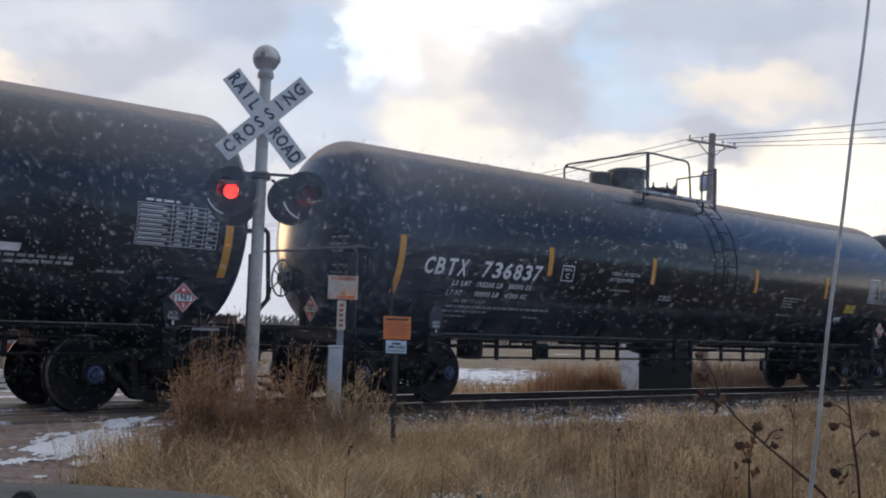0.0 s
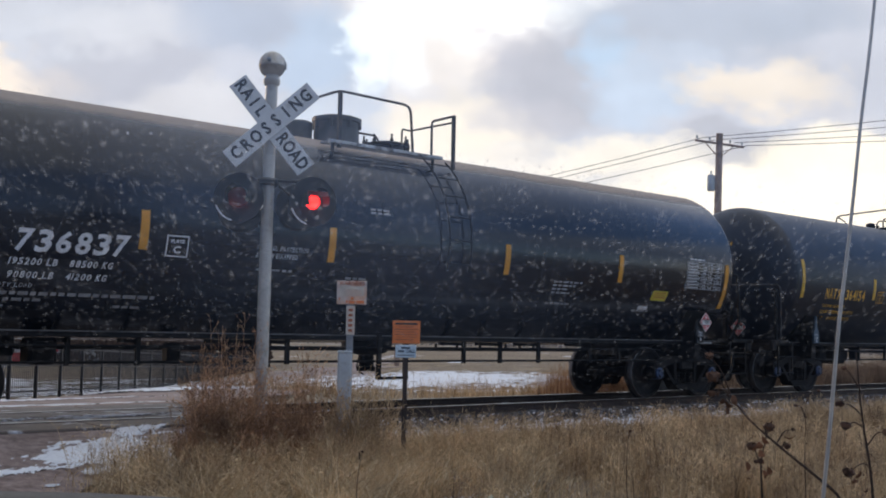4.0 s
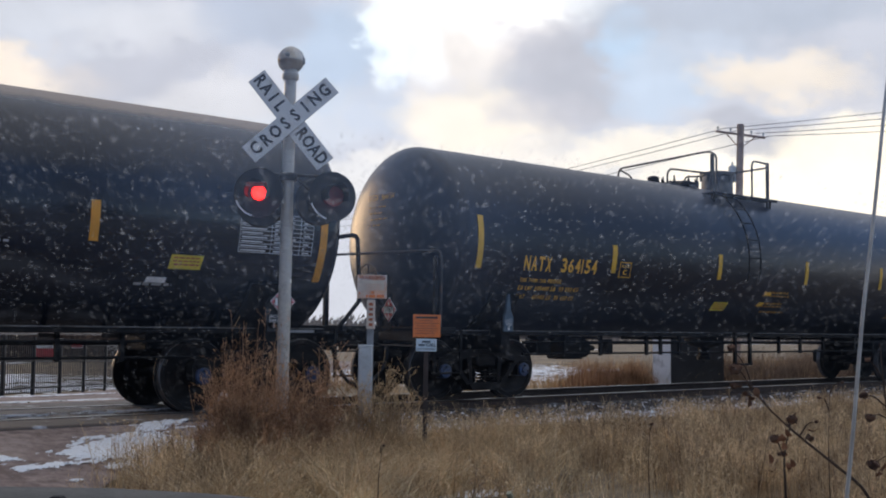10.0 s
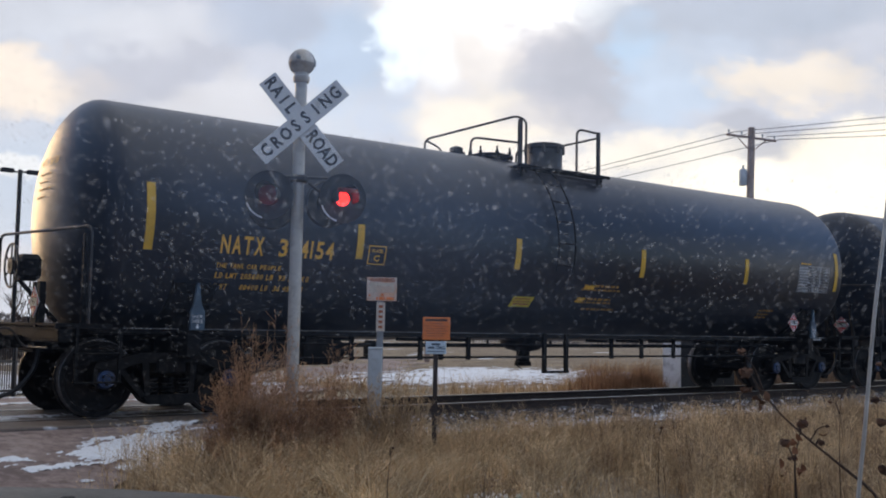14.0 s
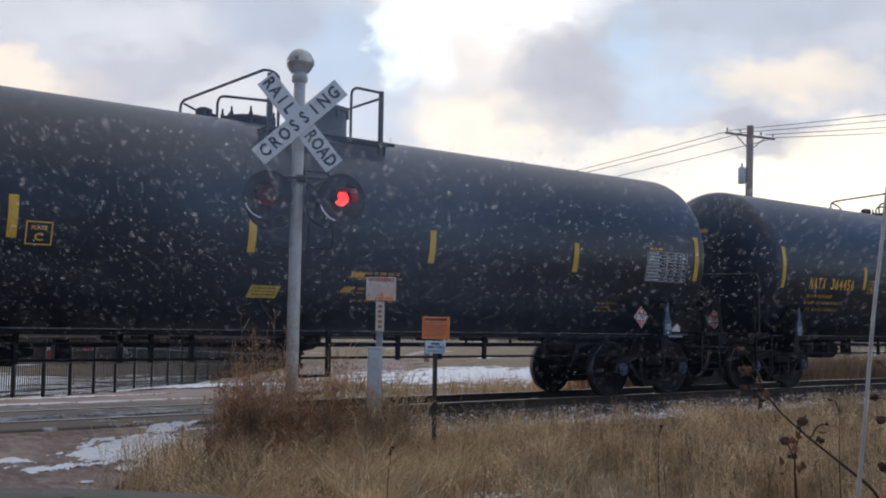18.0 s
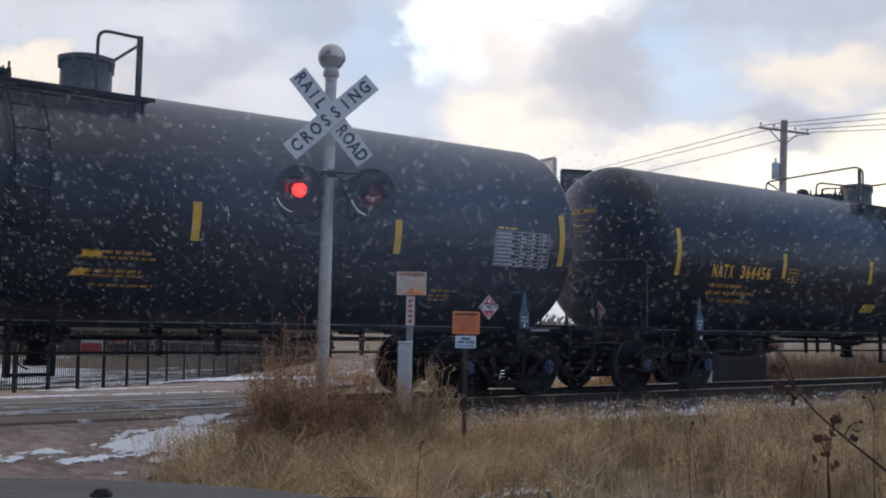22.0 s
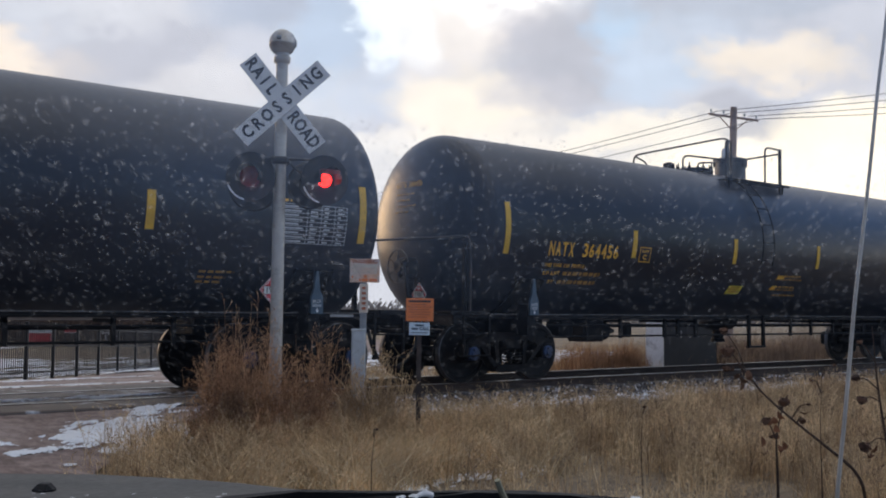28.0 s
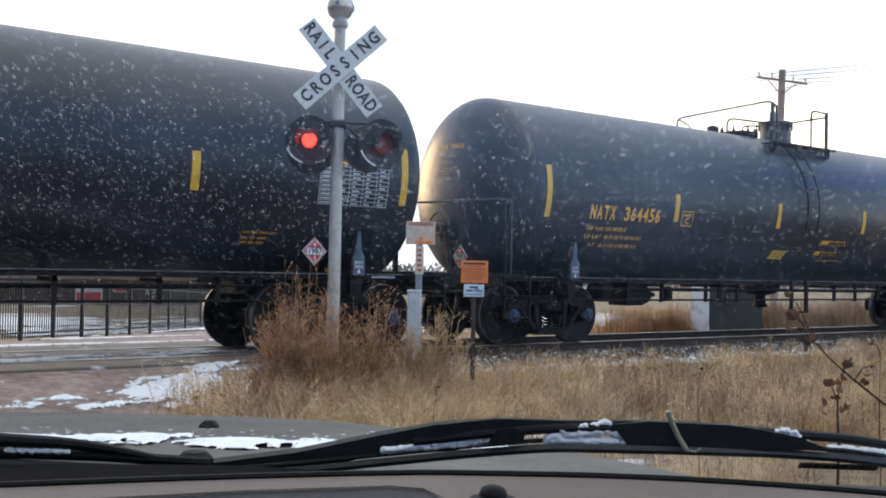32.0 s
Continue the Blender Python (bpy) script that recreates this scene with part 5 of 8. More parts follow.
def tank_car(x, kind, label, number):
    car = thing("tank_car", pose(x, TRACK_Y, 0), label, "tank car", "tank cars of the train")
    prof = []
    for k in range(13):
        a = math.pi / 2 * k / 12
        prof.append((R * math.sin(a), -HALF - HEAD * math.cos(a)))
    prof = prof[:-1] + [(R, -HALF), (R, HALF - 0.08)] + [(r, HALF - 0.08 + (-h - HALF) * 0.8) for r, h in prof[:-1]][::-1]
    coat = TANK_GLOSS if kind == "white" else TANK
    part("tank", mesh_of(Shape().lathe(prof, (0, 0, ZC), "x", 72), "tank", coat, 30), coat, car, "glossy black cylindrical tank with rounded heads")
    wheels = truck(car, -7.15 if kind == "white" else -7.08) + truck(car, 6.90)
    end_gear(car, -1, True, kind)
    end_gear(car, 1, False, kind)
    under_gear(car, kind)
    top_gear(car, kind)
    strip, white = (ORANGE_STRIP, STENCIL_WHITE) if kind == "white" else (YELLOW, STENCIL_YELLOW)
    dim = STENCIL_DIM if kind == "white" else STENCIL_YELLOW_DIM
    inner = (-4.52, -1.76, 1.62, 4.40) if kind == "white" else (-4.55, -1.56, 1.40, 4.41)
    for c in inner:
        part("reflective_strip", patch(c - 0.055, c + 0.055, 2.05, 2.53), strip, car)
    for c, z0, z1 in ((-7.70, 1.62, 2.48), (7.57, 1.68, 2.53)) if kind == "white" else ((-7.62, 2.0, 2.82), (7.55, 2.02, 2.82)):
        part("reflective_strip", patch(c - 0.055, c + 0.055, z0, z1, steps=12), strip, car)
    for mark, x0, x1, z0, z1 in number:
        part("stencilled_line", stencil_line(mark, x0, x1, z0, z1, slant=0.16 if kind == "white" else 0.0), white, car, smooth=0)
    fr = Shape()
    bx = -4.40 if kind != "white" else -4.22
    for a, b, c, d in ((bx, bx + 0.30, 1.985, 2.0), (bx, bx + 0.30, 2.235, 2.25), (bx, bx + 0.015, 2.0, 2.235), (bx + 0.285, bx + 0.30, 2.0, 2.235)):
        p = patch(a, b, c, d, 0.005, 2)
        fr.add(p.v[:6], p.f[:2])
    part("stencil_frame", fr, white, car)
    part("frame_letter", curved_letters("C", bx + 0.10, bx + 0.20, 2.03, 2.12), white, car, smooth=0)
    part("frame_letter", curved_letters("PLATE", bx + 0.06, bx + 0.24, 2.155, 2.20), white, car, smooth=0)
    part("data_table", data_table(*((6.30, 7.40, 2.03, 2.54) if kind == "white" else (6.18, 7.28, 1.98, 2.50))), STENCIL_GREY, car, "white stencilled data grid")
    part("table_heading", bars([(6.4, 6.85, 2.57, 0.03) if kind == "white" else (6.24, 6.6, 2.53, 0.03)]), white, car)
    if kind == "white" and len(number) < 2:
        lines = [(5.9, 6.3, 1.66, 0.03), (6.7, 7.0, 1.62, 0.03), (5.0, 5.6, 1.72, 0.035), (4.3, 5.6, 1.78, 0.035), (4.3, 5.2, 1.71, 0.03)]
        part("owner_mark", patch(4.55, 4.95, 1.84, 1.93, shear=0.2), STENCIL_WHITE, car, "plain white mark")
    elif kind == "white":
        for words, x0, x1, z0, z1 in (("THERMAL PROTECTION", -2.95, -2.15, 2.15, 2.215), ("SYSTEM EQUIPPED", -2.95, -2.30, 2.05, 2.115), ("50% EMPTY LOAD", -6.45, -5.75, 1.535, 1.585)):
            part("stencilled_line", stencil_line(words, x0, x1, z0, z1, slant=0.16), STENCIL_GREY, car, smooth=0)
        lines = [(-6.75, -4.2, 1.45, 0.04), (-6.8, -5.6, 1.38, 0.035), (-6.8, -6.0, 1.31, 0.025), (-4.7, -4.35, 1.33, 0.03), (-2.9, -2.35, 1.88, 0.03), (-1.10, -0.75, 2.84, 0.03), (-1.10, -0.7, 2.79, 0.03), (-1.45, -1.1, 1.83, 0.03), (-1.45, -1.05, 1.77, 0.03),
                 (2.75, 3.45, 1.98, 0.03), (2.75, 3.3, 1.92, 0.03), (2.75, 3.15, 1.86, 0.03), (2.75, 3.2, 1.80, 0.03), (2.7, 3.3, 1.62, 0.03), (5.0, 5.5, 1.56, 0.03)]
        note = part("lemon_label", patch(5.39, 5.82, 1.77, 1.945, shear=0.12), LEMON, car, "lemon-yellow label with lines of print")
        part("label_print", label_print(5.43, 5.79, ((1.90, 0.018), (1.86, 0.016), (1.815, 0.022))), RUST_PRINT, note)
        part("white_label", patch(5.14, 5.40, 1.595, 1.66, shear=0.12), STENCIL_WHITE, car)
    else:
        lines = ([(-6.2, -5.3, 1.70, 0.06), (-6.25, -5.33, 1.56, 0.06)] if "4456" in number[0][0] else []) + [(0.05, 0.9, 1.84, 0.04), (0.0, 0.95, 1.78, 0.03), (0.0, 0.8, 1.62, 0.04),
                 (0.0, 0.85, 1.57, 0.03), (0.2, 1.0, 1.46, 0.03), (5.2, 5.7, 1.55, 0.03), (5.2, 5.6, 1.48, 0.03), (5.2, 5.55, 1.42, 0.03)]
        note = part("lemon_label", patch(-1.46, -1.02, 1.47, 1.635, shear=0.16), LEMON, car, "lemon-yellow label with lines of print")
        part("label_print", label_print(-1.42, -1.05, ((1.59, 0.016), (1.55, 0.014), (1.505, 0.022))), RUST_PRINT, note)
        part("lemon_label", patch(0.05, 0.28, 1.80, 1.86, shear=0.3), STENCIL_YELLOW, car)
        part("lemon_label", patch(-0.05, 0.12, 1.58, 1.66, shear=0.8), STENCIL_YELLOW, car)
    for line in lines:
        part("small_print", bars([line]), dim, car)["kind"] = "stuff"
    part("sill_notice", Shape().box(7.35, 7.75, -1.072, -1.068, 0.985, 1.02), STENCIL_DIM, car)
    for gx in (-6.9, 6.9):
        for word, z in (("JACK", 1.20), ("HERE", 1.14)):
            v, f = letters(word, 0.062, "CENTER")
            part("jack_word", Shape().add([(gx + a, -1.428, z + b) for a, b in v], f), STENCIL_WHITE, car, smooth=0)
        part("jack_arrow", Shape().slab([(gx, 1.045), (gx + 0.025, 1.075), (gx + 0.008, 1.075), (gx + 0.008, 1.11), (gx - 0.008, 1.11), (gx - 0.008, 1.075), (gx - 0.025, 1.075)], -1.428, -1.424), STENCIL_WHITE, car)
    placard(car, 7.0 if kind == "white" else 6.2, -1.47 if kind == "white" else -1.40, 1.40 if kind == "white" else 1.34, "1987")
    placard(car, -8.66, -0.62, 1.34, "1987", -90)
    part("placard_bracket", Shape().box(-8.65, -8.62, -0.66, -0.58, 1.04, 1.40), FRAME, car)
    if number:
        def on_head(y, z):
            rr = min(0.999, math.hypot(y, z - ZC) / R)
            return (-HALF - HEAD * math.sqrt(1 - rr * rr) - 0.008, y, z)

        # the same number, small, high on the head, with lines of small print under it and a notice lower down
        v, f = letters(number[0][0], 0.15)
        s = Shape()
        s.v, s.f = [on_head(0.50 - a * 0.78, 3.17 + b * 0.95) for a, b in v], list(f)
        part("head_number", s, STENCIL_DIM if kind == "white" else STENCIL_YELLOW, car, smooth=0)
        rows = [(0.42 - 0.03 * (k % 3), 3.0 - 0.10 * k, 4 - k % 2, 0.022) for k in range(4)]
        if kind == "white":
            rows += [(-0.62 + 0.04 * (k % 2), 2.42 - 0.105 * k, 3 - (k == 2), 0.03) for k in range(8) if k != 3]
        for y0, z, count, h in rows:
            b = Shape()
            for y in [y0 - 0.13 * i for i in range(count)]:
                b.add([on_head(y, z), on_head(y - 0.10, z), on_head(y - 0.10, z + h), on_head(y, z + h)], [(0, 1, 2, 3)])
            part("head_print", b, HEAD_PRINT if kind == "white" else STENCIL_YELLOW_DIM, car, smooth=0)["kind"] = "stuff"
    return car, wheels


CARS = [
    tank_car(-0.85, "white", "black tank car with amber strips and faded white markings", []),
    tank_car(17.30, "white", "black tank car lettered in white with amber strips", [("CBTX  736837", -7.25, -4.72, 1.94, 2.20), ("LD LMT   195200 LB   88500 KG", -6.6, -4.86, 1.79, 1.87), ("LT WT      90800 LB   41200 KG", -6.66, -4.9, 1.64, 1.72)]),
    tank_car(35.30, "yellow", "black tank car lettered in yellow with yellow strips", [("NATX  364154", -6.66, -4.97, 2.01, 2.245), ("THE TANK CAR PEOPLE", -6.68, -5.74, 1.83, 1.89), ("LD LMT 205600 LB  93 250 KG", -6.66, -5.28, 1.70, 1.77), ("LT WT     80400 LB  36 450 KG", -6.70, -5.32, 1.56, 1.63)]),
    tank_car(53.27, "yellow", "black tank car lettered in yellow, its tank end catching light", [("NATX  364456", -6.66, -4.97, 2.01, 2.245), ("THE TANK CAR PEOPLE", -6.68, -5.74, 1.83, 1.89), ("LD LMT", -6.66, -6.28, 1.70, 1.76), ("LT WT", -6.70, -6.35, 1.56, 1.62)]),
]

# ---- crossing signal and signs ----
FACE = -36.0            # turn about z of what faces the oncoming road


LENS_BLOCKERS = []              # added blockers that stand in for the two lamps going dark


def crossing_signal():
    """Local frame: x to the right of the road, y along it, z up."""
    g = float(ground_z(5.66, 9.6))
    s = thing("crossing_signal", pose(5.672, 9.59, 0, 0, 0.1, FACE), "grey railroad crossing mast with crossbuck and two red lamps", "crossing signal")
    mast = part("mast", Shape().lathe([(0.066, g - 0.1), (0.066, 1.2), (0.063, 3.76), (0.0, 3.77)], (0, 0, 0), "z", 20), MAST, s)
    part("mast_collar", Shape().lathe([(0.075, 3.70), (0.088, 3.72), (0.088, 3.765), (0.075, 3.78), (0.075, 3.81), (0.095, 3.83), (0.095, 3.86), (0.06, 3.87)], (0, 0, 0), "z", 20), MAST, s)
    bell = part("bell", Shape().lathe([(0.055, 3.79), (0.08, 3.81), (0.12, 3.85), (0.134, 3.90), (0.138, 3.905), (0.138, 3.92), (0.134, 3.925), (0.122, 3.985), (0.09, 4.035), (0.045, 4.06), (0.0, 4.065)], (0, 0, 0), "z", 28), MAST, s, "round grey electronic bell housing")
    seam = [(0.137 * math.cos(k * math.pi / 16), 0.0, 3.92 + 0.142 * math.sin(k * math.pi / 16)) for k in range(-5, 22)]
    part("bell_seam", Shape().tube(seam, 0.007, 6), STEEL_POST, bell, "raised seam of the bell housing")
    part("bell_hinge", Shape().box(0.12, 0.15, -0.025, 0.025, 3.88, 3.95, 0.008), STEEL_POST, bell)
    part("bell_latch", Shape().box(-0.05, 0.0, -0.15, -0.12, 3.93, 3.97, 0.008), STEEL_POST, bell)
    for word, lean, back, parts_ in (("RAIL ROAD", -51, -0.082, ("RAIL", "ROAD")), ("CROSSING", 42, -0.098, ("CROSSING",))):
        turn = pose(0.022, back, 3.258, 0, -lean, 0)
        half, h = (0.595 if lean < 0 else 0.575), 0.108
        blade = part("crossbuck_blade", Shape().box(-half, half, -0.004, 0.004, -h, h, 0.002), WHITE, s, "white crossing sign blade", turn)
        if len(parts_) == 2:
            spots = ((parts_[0], -0.59, -0.13), (parts_[1], 0.13, 0.575))
        else:
            spots = ((parts_[0], -0.54, 0.54),)
        for w, a, b in spots:
            n = len(w)
            for k, ch in enumerate(w):
                v, f = letters(ch, 0.185, "CENTER", 0.80, 0.006)
                cx = a + (b - a) * (k + 0.5) / n
                part("letter", Shape().add([(cx + p, -0.0065, q) for p, q in v], f), LETTER_BLACK, blade, smooth=0)
    arm = Shape().tube([(-0.40, -0.03, 2.685), (0.46, -0.03, 2.67)], 0.016, 8).box(-0.10, 0.10, -0.10, 0.10, 2.62, 2.70, 0.02)
    for x in (-0.3, 0.3):
        arm.tube(arc([(x * 0.4, -0.03, 2.62), (x * 0.9, -0.05, 2.50), (x * 1.2, -0.02, 2.47)], 0.05), 0.018, 6)
    part("lamp_crossarm", arm, RAILING, s, "thin weathered steel crossarm")
    def lamp(x, y, z, aim, lit, front):
        """A lamp head: target plate, hood and lens, aimed by a turn about z."""
        m = pose(x, y, z, 0, 0, aim)
        head = part("lamp_backplate", Shape().lathe([(0.0, 0.0), (0.245, 0.0), (0.262, -0.02), (0.262, -0.035), (0.245, -0.025), (0.13, -0.02), (0.0, -0.02)], (0, 0, 0), "y", 32), LAMP_BLACK, s, "round black target plate", m)
        part("lamp_body", Shape().lathe([(0.14, 0.0), (0.13, 0.10), (0.09, 0.16), (0.0, 0.17)], (0, 0, 0), "y", 20), LAMP_BLACK, head)
        hood = Shape()
        n = 16
        for k in range(n + 1):
            a = math.radians(-25 + 230 * k / n)
            for d in (0.0, -0.30 + 0.10 * abs(math.cos(a))):
                for r in (0.112, 0.119):
                    hood.v.append((r * math.cos(a), -0.02 + d, r * math.sin(a)))
        for k in range(n):
            for i, j in ((0, 2), (2, 3), (3, 1), (1, 0)):
                hood.f.append((4 * k + i, 4 * k + j, 4 * k + 4 + j, 4 * k + 4 + i))
        part("lamp_hood", hood, LAMP_BLACK, head)
        part("lamp_lens", Shape().lathe([(0.076, -0.022), (0.073, -0.038), (0.052, -0.054), (0.0, -0.061)], (0, 0, 0), "y", 24), RED_LIT if lit else RED_DIM, head, "glowing red lens" if lit else "dark red lens")
        if lit:
            # added blocker, hinged under the hood, hides the glowing lens for each dark half-flash
            vane = Shape().lathe([(0.0, -0.006), (0.085, -0.004), (0.108, 0.0), (0.110, 0.045), (0.106, 0.045), (0.104, 0.004), (0.0, 0.003)], (0, 0, -0.103), "y", 24)
            LENS_BLOCKERS.append(part("flasher_vane", vane, RED_DIM, head, "added dark red cover that blanks the lens", pose(0, -0.074, 0.103)))
        if front:
            low = Shape()
            for k in range(13):
                a = math.radians(200 + 55 * k / 12)
                for r in (0.238, 0.254):
                    low.v.append((r * math.cos(a), -0.037, r * math.sin(a)))
            low.f = [(2 * k, 2 * k + 1, 2 * k + 3, 2 * k + 2) for k in range(12)]
            part("snow_rim", low, SNOW, head, "thin snow on the plate's edge")

    lamp(-0.285, -0.10, 2.47, -4, True, True)
    lamp(0.47, -0.10, 2.45, 24, True, True)
    lamp(-0.30, 0.22, 2.40, 180, False, False)
    lamp(0.31, 0.30, 2.44, 204, False, False)
    return s


crossing_signal()


def marker_post():
    g = float(ground_z(6.3, 8.9))
    s = thing("marker_post", pose(6.33, 8.95, 0, 0, 0, FACE), "steel post with a faded orange warning sign", "sign")
    part("post", Shape().box(-0.035, 0.035, 0.0, 0.03, g - 0.2, 1.62, 0.004), STEEL_POST, s)
    p = part("sign_plate", Shape().box(-0.145, 0.165, -0.008, -0.002, 1.385, 1.63, 0.003), PALE_ORANGE, s, "faded orange warning plate")
    part("sign_field", Shape().box(-0.115, 0.135, -0.0105, -0.0085, 1.475, 1.575), SIGN_CREAM, p, "bleached cream middle")
    v, f = letters("WARNING", 0.058, "CENTER", 0.95, 0.002)
    part("sign_word", Shape().add([(0.01 + a, -0.0125, 1.602 + b) for a, b in v], f), RUST_PRINT, p, smooth=0)
    for x0, x1, z0, z1 in ((-0.02, 0.045, 1.395, 1.425), (0.06, 0.14, 1.395, 1.425), (-0.05, -0.03, 1.395, 1.425), (0.0, 0.03, 1.435, 1.46), (-0.125, -0.11, 1.43, 1.45)):
        part("sign_print", Shape().box(x0, x1, -0.0125, -0.0085, z0, z1), ORANGE, p)
    for z in (1.53, 1.515, 1.50, 1.485):
        part("sign_print", Shape().box(-0.095, 0.115, -0.0125, -0.0108, z, z + 0.005), PALE_ORANGE, p)
    d = part("decal_strip", Shape().box(-0.042, 0.048, -0.006, -0.002, 1.07, 1.37, 0.002), SIGN_CREAM, s, "cream vertical decal with red marks")
    for k in range(5):
        part("decal_mark", Shape().box(-0.018, 0.024, -0.0085, -0.0065, 1.10 + k * 0.053, 1.128 + k * 0.053), RUST_PRINT, d)
    b = part("cable_box", Shape().box(-0.115, 0.03, -0.11, -0.012, g - 0.15, 0.90, 0.012), CABINET_GREY, s, "narrow pale grey cable cabinet")
    part("box_lid", Shape().box(-0.12, 0.035, -0.115, -0.008, 0.88, 0.905, 0.006), CABINET_GREY, b)
    return s


marker_post()


def cable_sign():
    g = float(ground_z(6.76, 8.6))
    s = thing("cable_sign", pose(6.76, 8.55, 0, 0, 0, FACE), "rusty post with orange and pale blue notice plates", "sign")
    part("post", Shape().box(-0.024, 0.024, 0.0, 0.03, g - 0.2, 1.2, 0.004), BROWN_POST, s)
    p = part("notice_plate", Shape().box(-0.14, 0.145, -0.008, -0.002, 0.99, 1.225, 0.003), ORANGE, s, "orange notice plate")
    part("notice_print", Shape().box(-0.115, 0.115, -0.0105, -0.0085, 1.185, 1.205), BROWN_POST, p)
    for k, (a, b) in enumerate(((-0.07, 0.07), (-0.125, 0.125), (-0.11, 0.10), (-0.115, 0.11), (-0.10, 0.105), (-0.115, 0.08))):
        part("notice_print", Shape().box(a, b, -0.0105, -0.0085, 1.158 - k * 0.026, 1.164 - k * 0.026), RUST_PRINT, p)
    q = part("notice_plate", Shape().box(-0.107, 0.107, -0.008, -0.002, 0.845, 0.975, 0.003), PALE_BLUE, s, "pale blue notice plate")
    part("notice_print", Shape().box(-0.045, 0.045, -0.0105, -0.0085, 0.935, 0.955), BLUE_PLATE, q)
    v, f = letters("CALL", 0.042, "LEFT", 1.0, 0.002)
    part("notice_word", Shape().add([(0.0 + a, -0.0105, 0.91 + b) for a, b in v], f), BLUE_PLATE, q, smooth=0)
    part("notice_print", Shape().box(-0.08, -0.015, -0.0105, -0.0085, 0.90, 0.92), BLUE_PLATE, q)
    part("notice_print", Shape().box(-0.09, 0.09, -0.0105, -0.0085, 0.866, 0.874), BLUE_PLATE, q)
    return s


cable_sign()


# ---- beyond the track ----
def signal_box():
    s = thing("signal_cabinet", pose(21.95, 17.5, 0), "trackside signal cabinet with a white end and dark side", "cabinet")
    part("body", Shape().box(0.0, 2.30, 0.0, 0.56, -0.40, 1.35, 0.01), BOX_DARK, s, "dark side panels")
    part("end_panel", Shape().box(-0.02, -0.003, -0.01, 0.58, -0.40, 1.35, 0.004), BOX_WHITE, s, "white end panel")
    part("base_frame", Shape().box(-0.05, 2.35, -0.05, 0.62, -0.52, -0.41, 0.01), FRAME, s)
    part("door_handle", Shape().box(0.7, 0.73, -0.03, -0.002, 0.4, 0.6, 0.006), GALV, s)
    return s


signal_box()


def utility_pole(x, y, top, name="utility_pole", wires=True):
    g = float(ground_z(x, y))
    s = thing("utility_pole", pose(x, y, 0, 0, 2.4, 0), "weathered timber utility pole with a crossarm and transformer", "utility pole")
    part("pole", Shape().tube([(0, 0, g - 0.5), (0, 0, top)], 0.22, 14, True, 0.17), POLE_WOOD, s)
    way = Vector((0.78, -0.62, 0.0))
    arm = Shape().tube([-way * 1.25 + Vector((0, 0, top - 0.40)), way * 1.25 + Vector((0, 0, top - 0.62))], 0.065, 6)
    a = part("crossarm", arm, POLE_WOOD, s)
    br = Shape().tube([-way * 0.75 + Vector((0, 0, top - 0.46)), (0, 0, top - 1.25)], 0.03, 6).tube([way * 0.75 + Vector((0, 0, top - 0.6)), (0, 0, top - 1.25)], 0.03, 6)
    part("arm_brace", br, POLE_WOOD, s)
    for k in (-1.15, -0.5, 0.55, 1.15):
        p = way * k + Vector((0, 0, top - 0.47 - 0.09 * k))
        part("insulator", Shape().lathe([(0.03, 0), (0.03, 0.1), (0.06, 0.12), (0.06, 0.2), (0.02, 0.23), (0, 0.23)], p, "z", 10), CABINET_GREY, s)
    part("transformer", Shape().lathe([(0.0, -0.42), (0.17, -0.4), (0.19, -0.36), (0.19, 0.36), (0.15, 0.42), (0.05, 0.46), (0.05, 0.62), (0.0, 0.62)], (-way.x * 0.38, -way.y * 0.38, top - 2.55), "z", 16), CABINET_GREY, s, "grey pole transformer can")
    part("transformer_bracket", Shape().tube([(0, 0, top - 2.4), (-way.x * 0.3, -way.y * 0.3, top - 2.4)], 0.03, 6).tube([(0, 0, top - 2.7), (-way.x * 0.3, -way.y * 0.3, top - 2.7)], 0.03, 6), FRAME, s)
    return s


utility_pole(43.81, 30.9, 11.38)


def sag(a, b, drop, n=14):
    a, b = Vector(a), Vector(b)
    return [a.lerp(b, k / n) - Vector((0, 0, drop * 4 * (k / n) * (1 - k / n))) for k in range(n + 1)]


for off, zz, rise in ((-1.15, 11.2, 8.6), (-0.5, 11.1, 7.6), (0.5, 10.98, 6.6), (1.15, 10.85, 5.6)):
    p = Vector((44.72, 30.9, 0)) + Vector((0.78, -0.62, 0)) * off + Vector((0, 0, zz))
    far, near = p + Vector((8.0, 78.0, -0.6)), p + Vector((38.0, -34.0, rise))
    span = Shape().tube(sag(p, near, 0.9), 0.017, 5)
    if off != 0.5:
        span.tube(sag(p, far, 1.0), 0.018, 5)
    tagged(new("power_line", mesh_of(span, "power_line", WIRE)), "thin dark overhead power line hung from the pole", "cable", "power lines")


